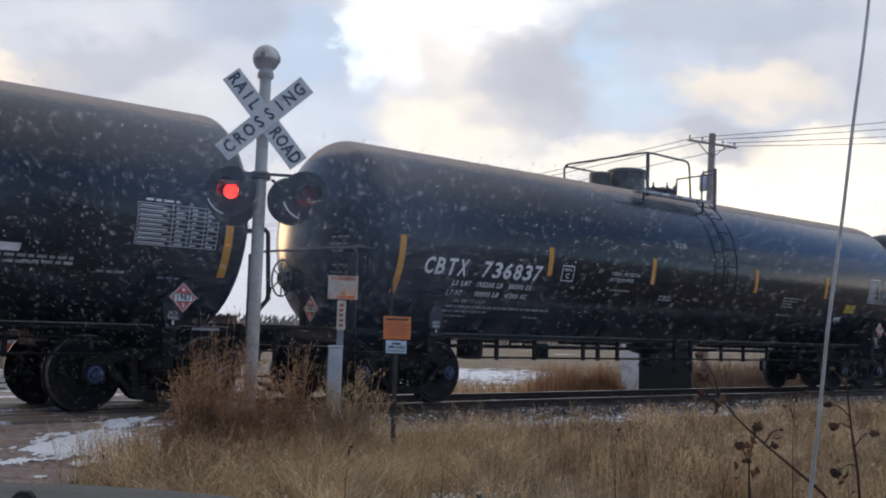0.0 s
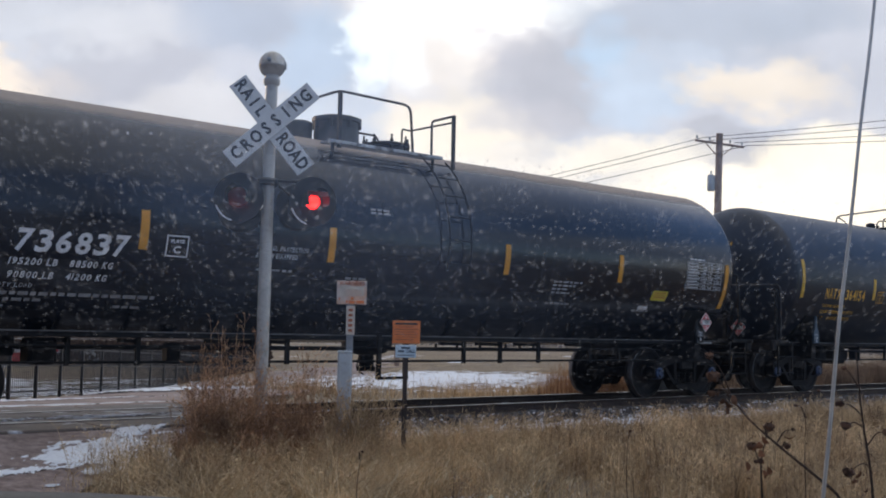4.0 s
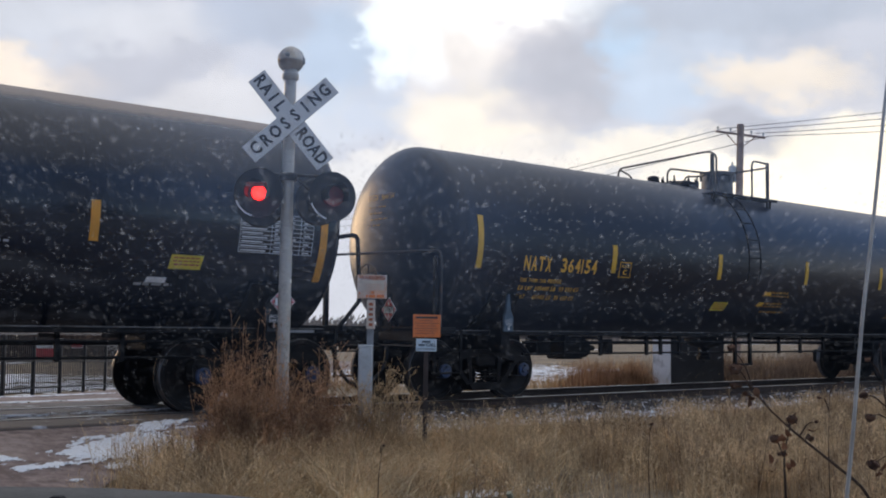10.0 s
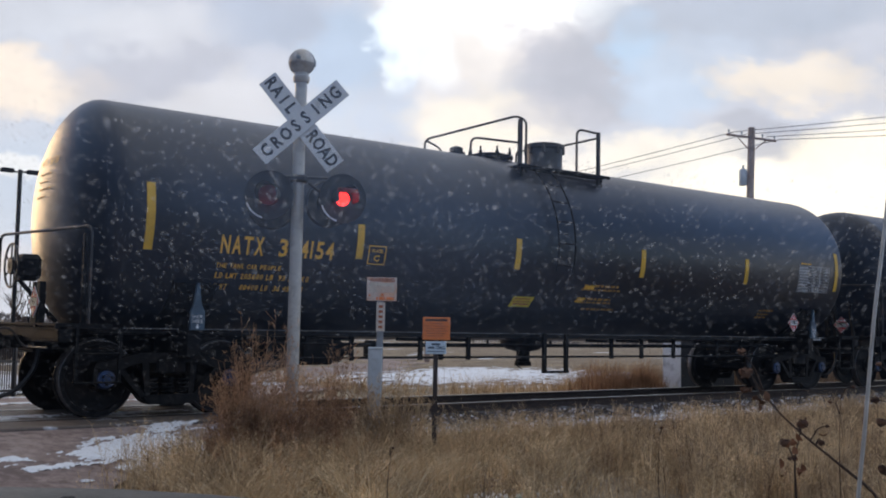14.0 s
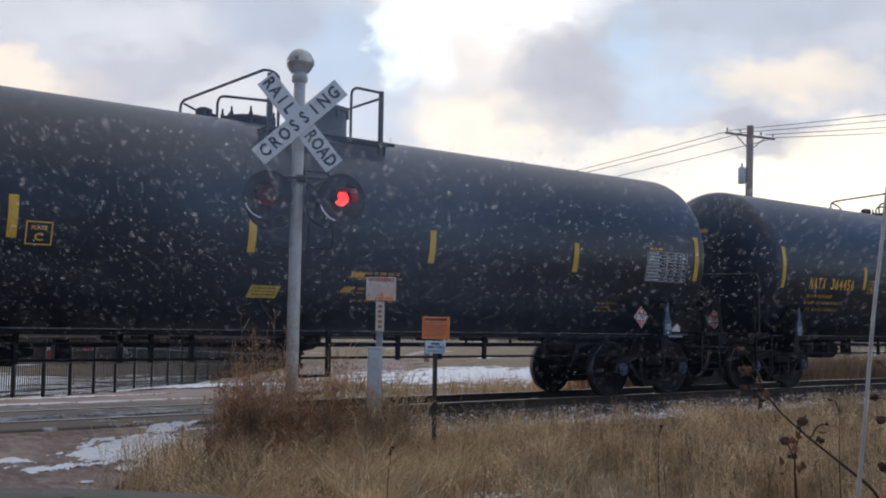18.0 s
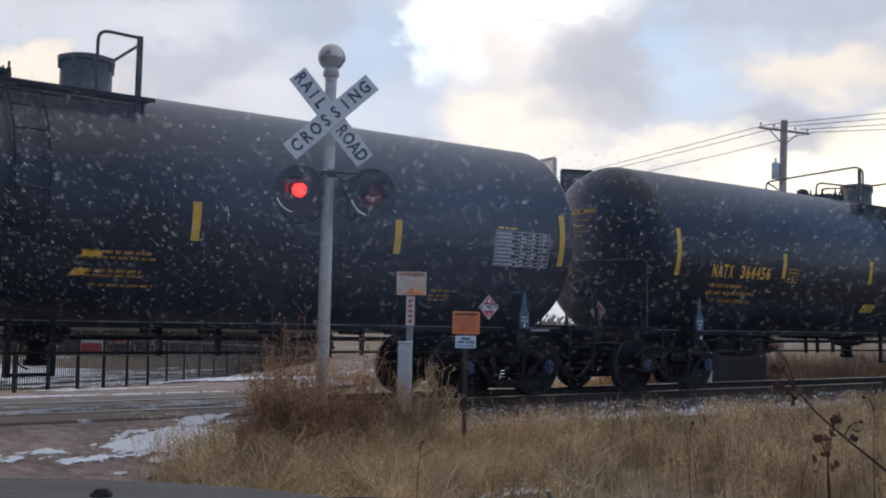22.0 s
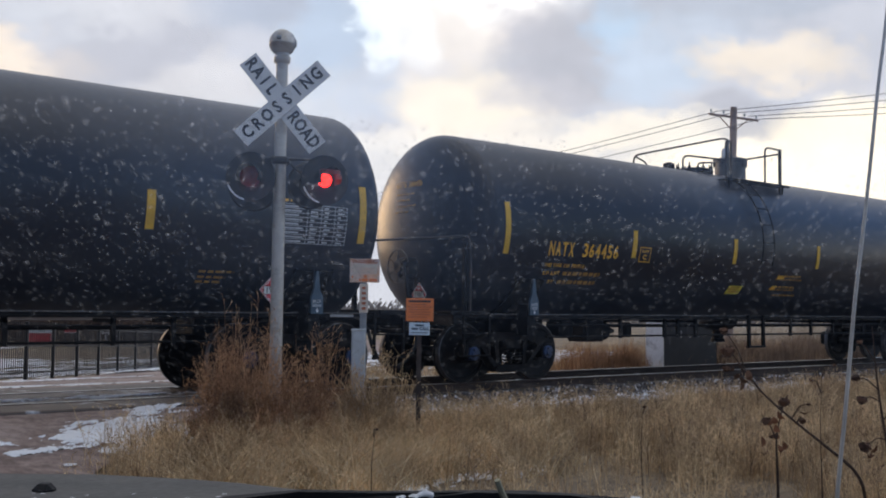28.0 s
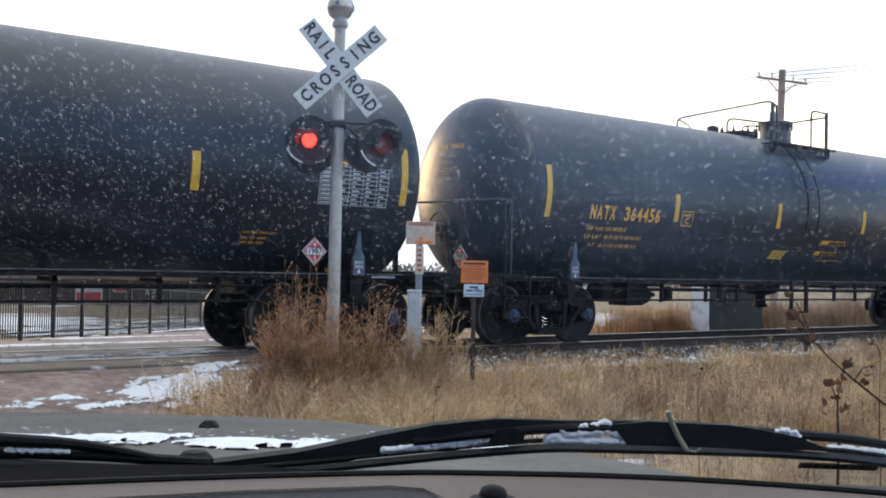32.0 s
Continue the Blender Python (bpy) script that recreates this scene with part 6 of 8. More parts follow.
def picket_fence():
    """A black steel fence along the far side of the road, running away from the track."""
    s = thing("picket_fence", pose(5.86, 21.96, 0, 0, 0, 47.8), "black steel picket fence along the pavement beyond the track", "fence")
    panel, lean = 1.44, -0.036
    tilt = math.degrees(math.atan(-lean))

    def base(d):
        return -0.47 + lean * d

    rail = mesh_of(Shape().box(0, panel, -0.015, 0.015, -0.02, 0.02, 0.004), "fence_rail", FENCE)
    post = mesh_of(Shape().box(-0.035, 0.035, -0.035, 0.035, -0.25, 1.27, 0.006).box(-0.045, 0.045, -0.045, 0.045, 1.26, 1.295, 0.008), "fence_post", FENCE)
    picket = mesh_of(Shape().box(-0.010, 0.010, -0.010, 0.010, 0.04, 1.29), "picket", FENCE, 0)
    for k in range(-4, 21):
        d = k * panel
        part("fence_post", post, FENCE, s, at=pose(d, 0, base(d)))
        if k == 20:
            break
        for z in (0.15, 0.755, 1.175):
            part("fence_rail", rail, FENCE, s, at=pose(d, 0, base(d) + z, 0, tilt, 0))
        for i in range(1, 14):
            e = d + panel * i / 14
            part("picket", picket, FENCE, s, at=pose(e, 0, base(e)))
    return s


picket_fence()


# ---- plants ----
def in_area(x0, x1, y0, y1, keep):
    def where(rng, n):
        got = np.zeros((0, 2))
        while len(got) < n:
            p = np.stack([rng.uniform(x0, x1, n), rng.uniform(y0, y1, n)], 1)
            got = np.concatenate([got, p[keep(p[:, 0], p[:, 1], rng)]])
        return got[:n]
    return where


def verge(x, y, rng):
    """The grass verge: right of the road, short of the ballast; thinner by the stones, in tufts."""
    clump = np.sin(x * 2.1 + 1.3 * np.sin(y * 1.7)) * np.cos(y * 2.6 + np.sin(x * 1.3))
    ok = (x > road_right(y) + 0.05 + 0.12 * rng.normal(size=len(x))) & (y < TRACK_Y - 3.30 + 0.22 * np.sin(x * 1.1) + rng.normal(0, 0.18, len(x)))
    near = 1 - 0.86 * step(8.6, 7.4, y) * step(9.6, 7.2, x)
    return ok & (rng.uniform(size=len(x)) < (0.32 + 0.50 * clump + 0.25 * np.sin(x * 5.3 + 2 * np.sin(y * 4.1)) * np.sin(y * 6.7)) * near)


rng_g = np.random.default_rng(21)
v1, q1 = blades(38000, in_area(2.5, 27, 3.5, 12.0, verge), (0.08, 0.44), (0.004, 0.010), (0.2, 1.3), rng_g, ground_z)
g1 = new("verge_grass", leaf_mesh("verge_grass", v1, q1, GRASS))
tagged(g1, "uncut dry tan grass on the verge", "grass", kind="stuff")
v2, q2 = blades(7000, in_area(2.5, 25, 4.0, 11.2, verge), (0.30, 0.62), (0.004, 0.008), (0.2, 0.8), rng_g, ground_z)
g2 = new("tall_grass", leaf_mesh("tall_grass", v2, q2, GRASS_PALE))
tagged(g2, "pale taller grass stalks above the verge", "grass", kind="stuff")
v3, q3 = blades(26000, in_area(8, 60, 17.5, 33, lambda x, y, rng: (x > 11 + 0.2 * y) & (((x - 26) / 8) ** 2 + ((y - 30) / 6) ** 2 > 1 + 0.2 * rng.normal(size=len(x))) & (np.sin(x * 0.5) * np.cos(y * 0.45) + 0.4 * rng.normal(size=len(x)) > 0.1)), (0.2, 0.75), (0.01, 0.02), (0.1, 0.6), rng_g, ground_z, 2)
tagged(new("field_grass", leaf_mesh("field_grass", v3, q3, GRASS)), "dry grass standing in the field beyond the track", "grass", kind="stuff")
v4, q4 = blades(4200, in_area(18.6, 21.8, 17.2, 18.8, lambda x, y, rng: ((x < 21.2) | (y > 18.2)) & (rng.uniform(size=len(x)) < np.clip((x - 18.4) / 2.0, 0.1, 1))), (0.3, 0.95), (0.008, 0.016), (0.05, 0.4), rng_g, ground_z, 2)
tagged(new("trackside_brush", leaf_mesh("trackside_brush", v4, q4, BRUSH)), "rust-brown dry brush standing along the track", "brush", kind="stuff")
v6, q6 = blades(19000, in_area(24.5, 42, 17.2, 21.5, lambda x, y, rng: rng.uniform(size=len(x)) < 0.55 + 0.45 * np.sin(x * 1.7 + 2 * np.sin(y * 1.3))), (0.35, 1.35), (0.008, 0.018), (0.05, 0.5), rng_g, ground_z, 2)
tagged(new("taupe_brush", leaf_mesh("taupe_brush", v6, q6, TAUPE_BRUSH)), "taupe dead brush past the signal cabinet", "brush", kind="stuff")


def twiggy(name, x, y, spread, height, stems, label, material=None, seed=1, r=0.005, twig=11):
    """A dead bushy weed: many fine stems that fork and end in short twigs."""
    rng = random.Random(seed)
    g = float(ground_z(x, y))
    s = thing(name, pose(x, y, g), label, "bush")
    core, fine = Shape(), Shape()
    for k in range(stems):
        az, out = rng.uniform(0, 2 * math.pi), spread * math.sqrt(rng.random())
        h = height * (0.55 + 0.45 * rng.random()) * (1 - 0.35 * (out / spread) ** 2)
        foot = Vector((0.35 * out * math.cos(az), 0.35 * out * math.sin(az), -0.05))
        tip = Vector((out * math.cos(az) + rng.gauss(0, 0.06), out * math.sin(az) + rng.gauss(0, 0.06), h))
        mid = foot.lerp(tip, 0.5) + Vector((rng.gauss(0, 0.04), rng.gauss(0, 0.04), 0.06))
        pts = [foot, mid, tip]
        core.tube(pts, r, 4, False, r * 0.35)
        for j in range(twig):
            t = rng.uniform(0.25, 1.0)
            p = foot.lerp(mid, t * 2) if t < 0.5 else mid.lerp(tip, t * 2 - 1)
            a, e = rng.uniform(0, 2 * math.pi), rng.uniform(0.3, 1.2)
            L = rng.uniform(0.08, 0.26) * (1.2 - 0.5 * t)
            q = p + Vector((math.cos(a) * math.cos(e), math.sin(a) * math.cos(e), math.sin(e))) * L
            fine.tube([p, q], r * 0.45, 3, False, r * 0.2)
            for i in range(3):
                c = p.lerp(q, rng.uniform(0.3, 1.0))
                w = Vector((rng.gauss(0, 1), rng.gauss(0, 1), rng.gauss(0.4, 0.7))).normalized() * rng.uniform(0.015, 0.05)
                u = w.cross(Vector((0.3, 0.5, 0.8))).normalized() * 0.005
                fine.add([c - u, c + u, c + w], [(0, 1, 2)])
    part("stem_tangle", core, material or TWIG, s, smooth=0)
    part("twig_tangle", fine, material or TWIG, s, smooth=0)
    return s


for bx, by, bs, bh, bn, seed, words in (
        (5.10, 9.20, 0.48, 1.80, 95, 2, "tall rust-brown dead weed bush beside the signal mast"), (4.88, 9.10, 0.36, 1.52, 80, 3, "rust-brown dead weed bush beside the road"),
        (5.75, 9.0, 0.48, 1.50, 105, 5, "rust-brown dead weed bush by the marker post"), (4.75, 9.0, 0.30, 1.0, 60, 9, "low tangled rust-brown weed bush"),
        (5.35, 8.75, 0.46, 1.20, 95, 12, "low rust-brown weed bush in the grass")):
    twiggy("dead_bush", bx, by, bs, bh, bn, words, seed=seed, r=0.0042, twig=12)


for bx, by, bs, bh, bn, seed in ((6.22, 8.45, 0.36, 1.30, 95, 31), (5.95, 8.55, 0.3, 1.15, 70, 32), (6.85, 8.15, 0.34, 0.80, 50, 33), (7.45, 8.3, 0.36, 0.75, 50, 34),
                                 (4.6, 8.35, 0.3, 0.78, 45, 35), (5.15, 8.25, 0.32, 0.72, 45, 36), (5.65, 8.2, 0.32, 0.80, 45, 37), (8.3, 8.7, 0.4, 0.72, 50, 38)):
    twiggy("straw_weed", bx, by, bs, bh, bn, "dry straw-coloured weed with curled seed tips", material=GRASS_PALE, seed=seed, r=0.004, twig=8)


def clump_feet(rng, n):
    """Feet of the tall grass clumps between the bushes and the signs."""
    spots = np.array([(4.2, 8.6, 0.30), (4.7, 8.3, 0.40), (5.3, 8.1, 0.42), (5.9, 8.2, 0.40), (6.4, 8.5, 0.35), (6.9, 8.3, 0.42), (7.4, 8.7, 0.40), (6.1, 7.9, 0.40), (6.25, 8.4, 0.3), (6.5, 8.1, 0.35), (5.2, 7.5, 0.45), (7.2, 7.6, 0.5), (8.2, 8.9, 0.5), (4.1, 7.7, 0.35)])
    c = spots[rng.integers(0, len(spots), n)]
    p = c[:, :2] + rng.normal(0, 1, (n, 2)) * c[:, 2:] * 0.62
    return p


rng_c = np.random.default_rng(91)
v5, q5 = blades(7500, clump_feet, (0.22, 0.80), (0.006, 0.013), (0.35, 1.25), rng_c, ground_z, 4)
v6, q6 = blades(3600, clump_feet, (0.16, 0.62), (0.012, 0.026), (0.7, 1.8), rng_c, ground_z, 4)
tagged(new("curled_grass", leaf_mesh("curled_grass", v6, q6, STRAW)), "bleached curled straw leaves round the bushes and signs", "grass", kind="stuff")
tagged(new("grass_clumps", leaf_mesh("grass_clumps", v5, q5, GRASS_PALE)), "tall pale straw clumps at the foot of the bushes and signs", "grass", kind="stuff")


def forb_mesh(count, where, height, seed):
    """Thin brown stems with short side twigs and small seed tufts, as triangles and quads of one width."""
    rng = np.random.default_rng(seed)
    feet = where(rng, count)
    z = ground_z(feet[:, 0], feet[:, 1])
    v, f = [], []

    def strip(a, b, w, side):
        k = len(v)
        v.extend((a - side * w, a + side * w, b + side * w * 0.5, b - side * w * 0.5))
        f.append((k, k + 1, k + 2, k + 3))

    for (x, y), g in zip(feet, z):
        h = rng.uniform(*height)
        foot = np.array((x, y, g - 0.02))
        tip = foot + np.array((rng.normal(0, 0.16) * h, rng.normal(0, 0.16) * h, h))
        a = rng.uniform(0, np.pi)
        side = np.array((np.cos(a), np.sin(a), 0))
        strip(foot, tip, 0.0028, side)
        for k in range(rng.integers(4, 9)):
            t = rng.uniform(0.4, 1.0)
            p = foot + (tip - foot) * t
            w = rng.uniform(0, 2 * np.pi)
            q = p + np.array((np.cos(w) * 0.7, np.sin(w) * 0.7, rng.uniform(0.3, 1.0))) * rng.uniform(0.03, 0.12)
            strip(p, q, 0.0018, side)
            e = np.array((rng.normal(), rng.normal(), rng.normal()))
            e /= np.linalg.norm(e)
            strip(q - e * 0.008, q + e * 0.010, rng.uniform(0.004, 0.009), np.cross(e, (0.3, 0.2, 0.93)))
    return v, f


def tuft_field(name, variants, stems, spread, height, count, where, material, label, seed):
    """Fuzzy tufts of dry stems: a few built ones, set out many times, turned and scaled."""
    rng = np.random.default_rng(seed)
    built = []
    for k in range(variants):
        v, f = forb_mesh(stems, lambda r, n: r.normal(0, spread, (n, 2)) + np.array((-400.0, -400.0)), height, seed * 31 + k)
        v = np.array(v) - np.array((-400.0, -400.0, float(ground_z(-400.0, -400.0))))
        built.append((v, np.array(f)))
    feet = where(rng, count)
    g = ground_z(feet[:, 0], feet[:, 1])
    vs, fs, at = [], [], 0
    for (x, y), z, k, a, s_ in zip(feet, g, rng.integers(0, variants, count), rng.uniform(0, 6.28, count), rng.uniform(0.6, 1.25, count)):
        v, f = built[k]
        c, d = math.cos(a) * s_, math.sin(a) * s_
        vs.append(np.stack([v[:, 0] * c - v[:, 1] * d + x, v[:, 0] * d + v[:, 1] * c + y, v[:, 2] * s_ + z], 1))
        fs.append(f + at)
        at += len(v)
    tagged(new(name, leaf_mesh(name, np.concatenate(vs), np.concatenate(fs), material)), label, "weeds", kind="stuff")


tuft_field("dry_forbs", 14, 14, 0.10, (0.20, 0.52), 900, in_area(2.5, 25, 4.0, 11.3, verge), FORB, "thin brown weed stems with small seed tufts in the grass", 61)
tuft_field("straw_forbs", 14, 16, 0.085, (0.18, 0.54), 2300, in_area(2.5, 26, 4.0, 11.4, verge), GRASS_PALE, "straw-coloured tufts with seed heads in the grass", 62)
tuft_field("tan_forbs", 12, 16, 0.12, (0.15, 0.42), 1500, in_area(2.5, 26, 4.0, 11.4, verge), GRASS, "tan dry tufts filling the verge", 63)


def loose_stones():
    """Broken stone on the shoulder of the track bed, dark and pale, some under snow."""
    rng = np.random.default_rng(19)
    base = np.array([(1, 0, 0), (-1, 0, 0), (0, 1, 0), (0, -1, 0), (0, 0, 1), (0, 0, -1)], float)
    tri = np.array([(0, 2, 4), (2, 1, 4), (1, 3, 4), (3, 0, 4), (2, 0, 5), (1, 2, 5), (3, 1, 5), (0, 3, 5)])

    def heap(n, r0, r1, lift):
        x, d = rng.uniform(7.0, 34, n), rng.uniform(-3.0, -1.25, n)
        z = np.interp(d, [-3.15, -2.5, -1.75, -1.3], [-0.48, -0.40, -0.225, -0.21])
        r = rng.uniform(r0, r1, n)
        p = base[None] * r[:, None, None] * rng.uniform(0.6, 1.25, (n, 6, 1))
        a = rng.uniform(0, 6.28, n)
        c, s_ = np.cos(a)[:, None], np.sin(a)[:, None]
        p = np.stack([p[..., 0] * c - p[..., 1] * s_, p[..., 0] * s_ + p[..., 1] * c, p[..., 2] * 0.8], -1)
        p += np.stack([x, TRACK_Y + d, z + lift], -1)[:, None]
        return p.reshape(-1, 3), (tri[None] + (np.arange(n) * 6)[:, None, None]).reshape(-1, 3)

    v, f = heap(14000, 0.014, 0.036, 0.012)
    tagged(new("ballast_stones", leaf_mesh("ballast_stones", v, f, STONE)), "loose grey crushed stones along the track", "stones", kind="stuff")
    v, f = heap(1500, 0.012, 0.032, 0.020)
    tagged(new("ballast_snow", leaf_mesh("ballast_snow", v, f, SNOW)), "scattered lumps of snow between the track stones", "snow", kind="stuff")


loose_stones()

# ---- the vehicle that the camera sits in ----
PAINT = shader("dark_green_grey_car_paint", (0.040, 0.039, 0.034), 0.50, vary=0.25, scale=3, fine=60, bump=0.08, dirt=(0.10, 0.092, 0.078), dirt_scale=3.5, dirt_at=(0.42, 0.75), gloss=0.4)
TRIM = shader("black_wiper_plastic", (0.006, 0.0062, 0.007), 0.6, vary=0.3, scale=12, fine=90, bump=0.1, gloss=0.2)
FRIT = shader("black_glass_border", (0.003, 0.003, 0.0035), 0.9, vary=0.2, scale=6, bump=0, gloss=0.05)
DASH = shader("taupe_dashboard_plastic", (0.165, 0.132, 0.112), 0.62, vary=0.08, scale=3, fine=320, bump=0.25, gloss=0.3)
SIGN_TAN = shader("pale_tan_label", (0.30, 0.24, 0.17), 0.7, vary=0.15, scale=9)
DASH_DARK = shader("dark_dashboard_insert", (0.026, 0.026, 0.029), 0.6, vary=0.15, scale=4, fine=300, bump=0.2, gloss=0.2)
WHIP = shader("weathered_whip_antenna", (0.62, 0.59, 0.54), 0.6, vary=0.2, scale=20)
STEM = shader("grey_green_dry_stem", (0.30, 0.29, 0.20), 0.8, vary=0.2, scale=20)
LINING = shader("grey_head_lining", (0.25, 0.24, 0.23), 0.9, vary=0.1, scale=4, fine=200)


def film_material(name, amount, spots):
    """Dirt on glass: mostly clear, the rest scatters daylight. The film also carries haze put into it."""
    m = bpy.data.materials.new(name)
    m.use_nodes = True
    n, l = nodes_of(m.node_tree)
    out, mixer = n.new("ShaderNodeOutputMaterial"), n.new("ShaderNodeMixShader")
    clear, scatter = n.new("ShaderNodeBsdfTransparent"), n.new("ShaderNodeBsdfTranslucent")
    scatter.inputs[0].default_value = (0.92, 0.92, 0.92, 1) if spots else (0.50, 0.68, 1.0, 1)
    l.new(clear.outputs[0], mixer.inputs[1]); l.new(scatter.outputs[0], mixer.inputs[2])
    l.new(mixer.outputs[0], out.inputs[0])
    mul = n.new("ShaderNodeMath"); mul.operation = "MULTIPLY"
    if spots:
        at = n.new("ShaderNodeAttribute"); at.attribute_name = "cover"
        geo = n.new("ShaderNodeNewGeometry")
        mr = n.new("ShaderNodeMapRange")
        mr.inputs[3].default_value, mr.inputs[4].default_value = 0.25, 1.0
        l.new(geo.outputs["Random Per Island"], mr.inputs[0])
        l.new(at.outputs["Fac"], mul.inputs[0]); l.new(mr.outputs[0], mul.inputs[1])
    else:
        tc, t = n.new("ShaderNodeTexCoord"), n.new("ShaderNodeTexNoise")
        t.inputs["Scale"].default_value, t.inputs["Detail"].default_value = 5.0, 5.0
        l.new(tc.outputs["Object"], t.inputs["Vector"])
        mr = n.new("ShaderNodeMapRange")
        mr.inputs[1].default_value, mr.inputs[2].default_value = 0.35, 0.7
        mr.inputs[3].default_value, mr.inputs[4].default_value = 0.35, 1.6
        l.new(t.outputs["Fac"], mr.inputs[0])
        sp = n.new("ShaderNodeSeparateXYZ")
        l.new(tc.outputs["Object"], sp.inputs[0])
        # denser upwards and to the right: bluish glare put into the film
        high = n.new("ShaderNodeMapRange"); high.interpolation_type = "SMOOTHSTEP"
        high.inputs[1].default_value, high.inputs[2].default_value = 1.08, 1.27
        high.inputs[3].default_value, high.inputs[4].default_value = 0.10, 2.8
        l.new(sp.outputs[2], high.inputs[0])
        side = n.new("ShaderNodeMapRange")
        side.inputs[1].default_value, side.inputs[2].default_value = -0.55, 0.30
        side.inputs[3].default_value, side.inputs[4].default_value = 0.36, 1.7
        l.new(sp.outputs[0], side.inputs[0])
        veil = n.new("ShaderNodeMath"); veil.operation = "MULTIPLY"
        l.new(high.outputs[0], veil.inputs[0]); l.new(side.outputs[0], veil.inputs[1])
        l.new(mr.outputs[0], mul.inputs[0]); l.new(veil.outputs[0], mul.inputs[1])
    k = n.new("ShaderNodeMath"); k.operation = "MULTIPLY"; k.inputs[1].default_value = amount
    l.new(mul.outputs[0], k.inputs[0]); l.new(k.outputs[0], mixer.inputs[0])
    return m


FILM = film_material("windscreen_dirt_and_haze", 0.0185, False)
SPECK = film_material("dried_water_spots", 0.41, True)


def glass_at(lat, up):
    """A point of the windscreen: lat to the right, up along its slope from its foot."""
    bow = 0.05 * (lat + 0.6) ** 2
    return (lat, 1.05 - up * math.cos(radians(40)) - bow, 0.912 + up * math.sin(radians(40)))


def car_ahead():
    car = thing("car", pose(0, 0, 0, 0, 0, -37), "dark grey-green car with snow on its wipers, standing on the road", "car")
    # hood with a falling right edge
    rows = [(1.16, 0.48), (1.3, 0.45), (1.5, 0.35), (1.7, 0.21), (1.9, 0.05), (2.05, -0.12), (2.18, -0.36), (2.26, -0.80)]
    s, n = Shape(), 22
    for f, right in rows:
        for k in range(n):
            u = k / (n - 1)
            lat = -1.75 + (right + 1.75) * u
            edge = max(0.0, (u - 0.86) / 0.14)
            crown = 0.012 * math.sin(math.pi * min(1, (lat + 1.75) / 2.2))
            s.v.append((lat, f, 0.848 - 0.055 * (f - 1.15) + crown - 0.05 * edge ** 2 - 0.02 * ((f - 1.16) / 1.1) ** 4))
    m = len(rows)
    s.f = [(j * n + k, j * n + k + 1, (j + 1) * n + k + 1, (j + 1) * n + k) for j in range(m - 1) for k in range(n - 1)]
    top = len(s.v)
    s.v += [(x, y, z - 0.03) for x, y, z in s.v[:top]]
    s.f += [tuple(i + top for i in f[::-1]) for f in s.f[:]]
    ring = [k for k in range(n)] + [j * n + n - 1 for j in range(1, m)] + [(m - 1) * n + k for k in range(n - 2, -1, -1)] + [j * n for j in range(m - 2, 0, -1)]
    s.f += [(a, b, b + top, a + top) for a, b in zip(ring, ring[1:] + ring[:1])]
    hood = part("hood", s, PAINT, car, "dusty dark hood with melting snow")
    noz = Shape().box(-0.566, -0.532, 1.785, 1.82, 0.80, 0.834, 0.009).box(-0.554, -0.544, 1.775, 1.79, 0.814, 0.826, 0.003)
    part("washer_nozzle", noz, TRIM, hood)
    # fenders, body and wheels
    body = Shape().box(-1.78, 0.52, -2.5, 2.2, -0.22, 0.55, 0.12)
    part("body", body, PAINT, car)
    part("fender", Shape().box(0.06, 0.52, 0.95, 1.9, 0.5, 0.74, 0.10), PAINT, car)
    for x in (-1.68, 0.42):
        for y in (1.35, -1.55):
            part("wheel", Shape().lathe([(0.0, -0.09), (0.2, -0.09), (0.22, -0.11), (0.33, -0.11), (0.35, -0.08), (0.35, 0.08), (0.33, 0.11), (0.22, 0.11), (0.2, 0.09), (0, 0.09)], (x, y, -0.11), "x", 28), RUBBER, car)
    cowl = Shape()
    for k in range(25):
        lat = -1.6 + 2.1 * k / 24
        g = glass_at(lat, 0.0)
        cowl.add([(lat, g[1] + 0.01, 0.885), (lat, g[1] + 0.12, 0.872)], [])
    cowl.f = [(2 * k, 2 * k + 2, 2 * k + 3, 2 * k + 1) for k in range(24)]
    part("cowl", cowl, TRIM, car, "black plastic cowl panel")
    # windscreen
    pane, nu, nv = Shape(), 24, 12
    for j in range(nv + 1):
        for k in range(nu + 1):
            pane.v.append(glass_at(-1.5 + 2.0 * k / nu, 0.86 * j / nv))
    pane.f = [(j * (nu + 1) + k, j * (nu + 1) + k + 1, (j + 1) * (nu + 1) + k + 1, (j + 1) * (nu + 1) + k) for j in range(nv) for k in range(nu)]
    glass = part("windscreen", pane, FILM, car, "windscreen glass with a thin film of dirt and added haze, and dried water spots")
    glass.visible_shadow = False
    rng = np.random.default_rng(17)
    count, sides = 56000, 6
    lat, up = rng.uniform(-0.72, 0.48, count), rng.uniform(0.02, 0.84, count)
    r = 0.0010 + 0.0028 * rng.beta(1.0, 5.0, count)
    centre = np.stack([lat, 1.05 - up * math.cos(radians(40)) - 0.05 * (lat + 0.6) ** 2, 0.912 + up * math.sin(radians(40))], 1)
    centre += np.array((0.0, -0.001, -0.0012))
    ex, ey = np.array((1.0, 0.0, 0.0)), np.array((0.0, -math.cos(radians(40)), math.sin(radians(40))))
    stretch, turn = rng.uniform(1.1, 1.6, count), rng.uniform(0, 6.28, count)
    thick = 0.08 + 0.62 * rng.beta(1.0, 3.6, count)
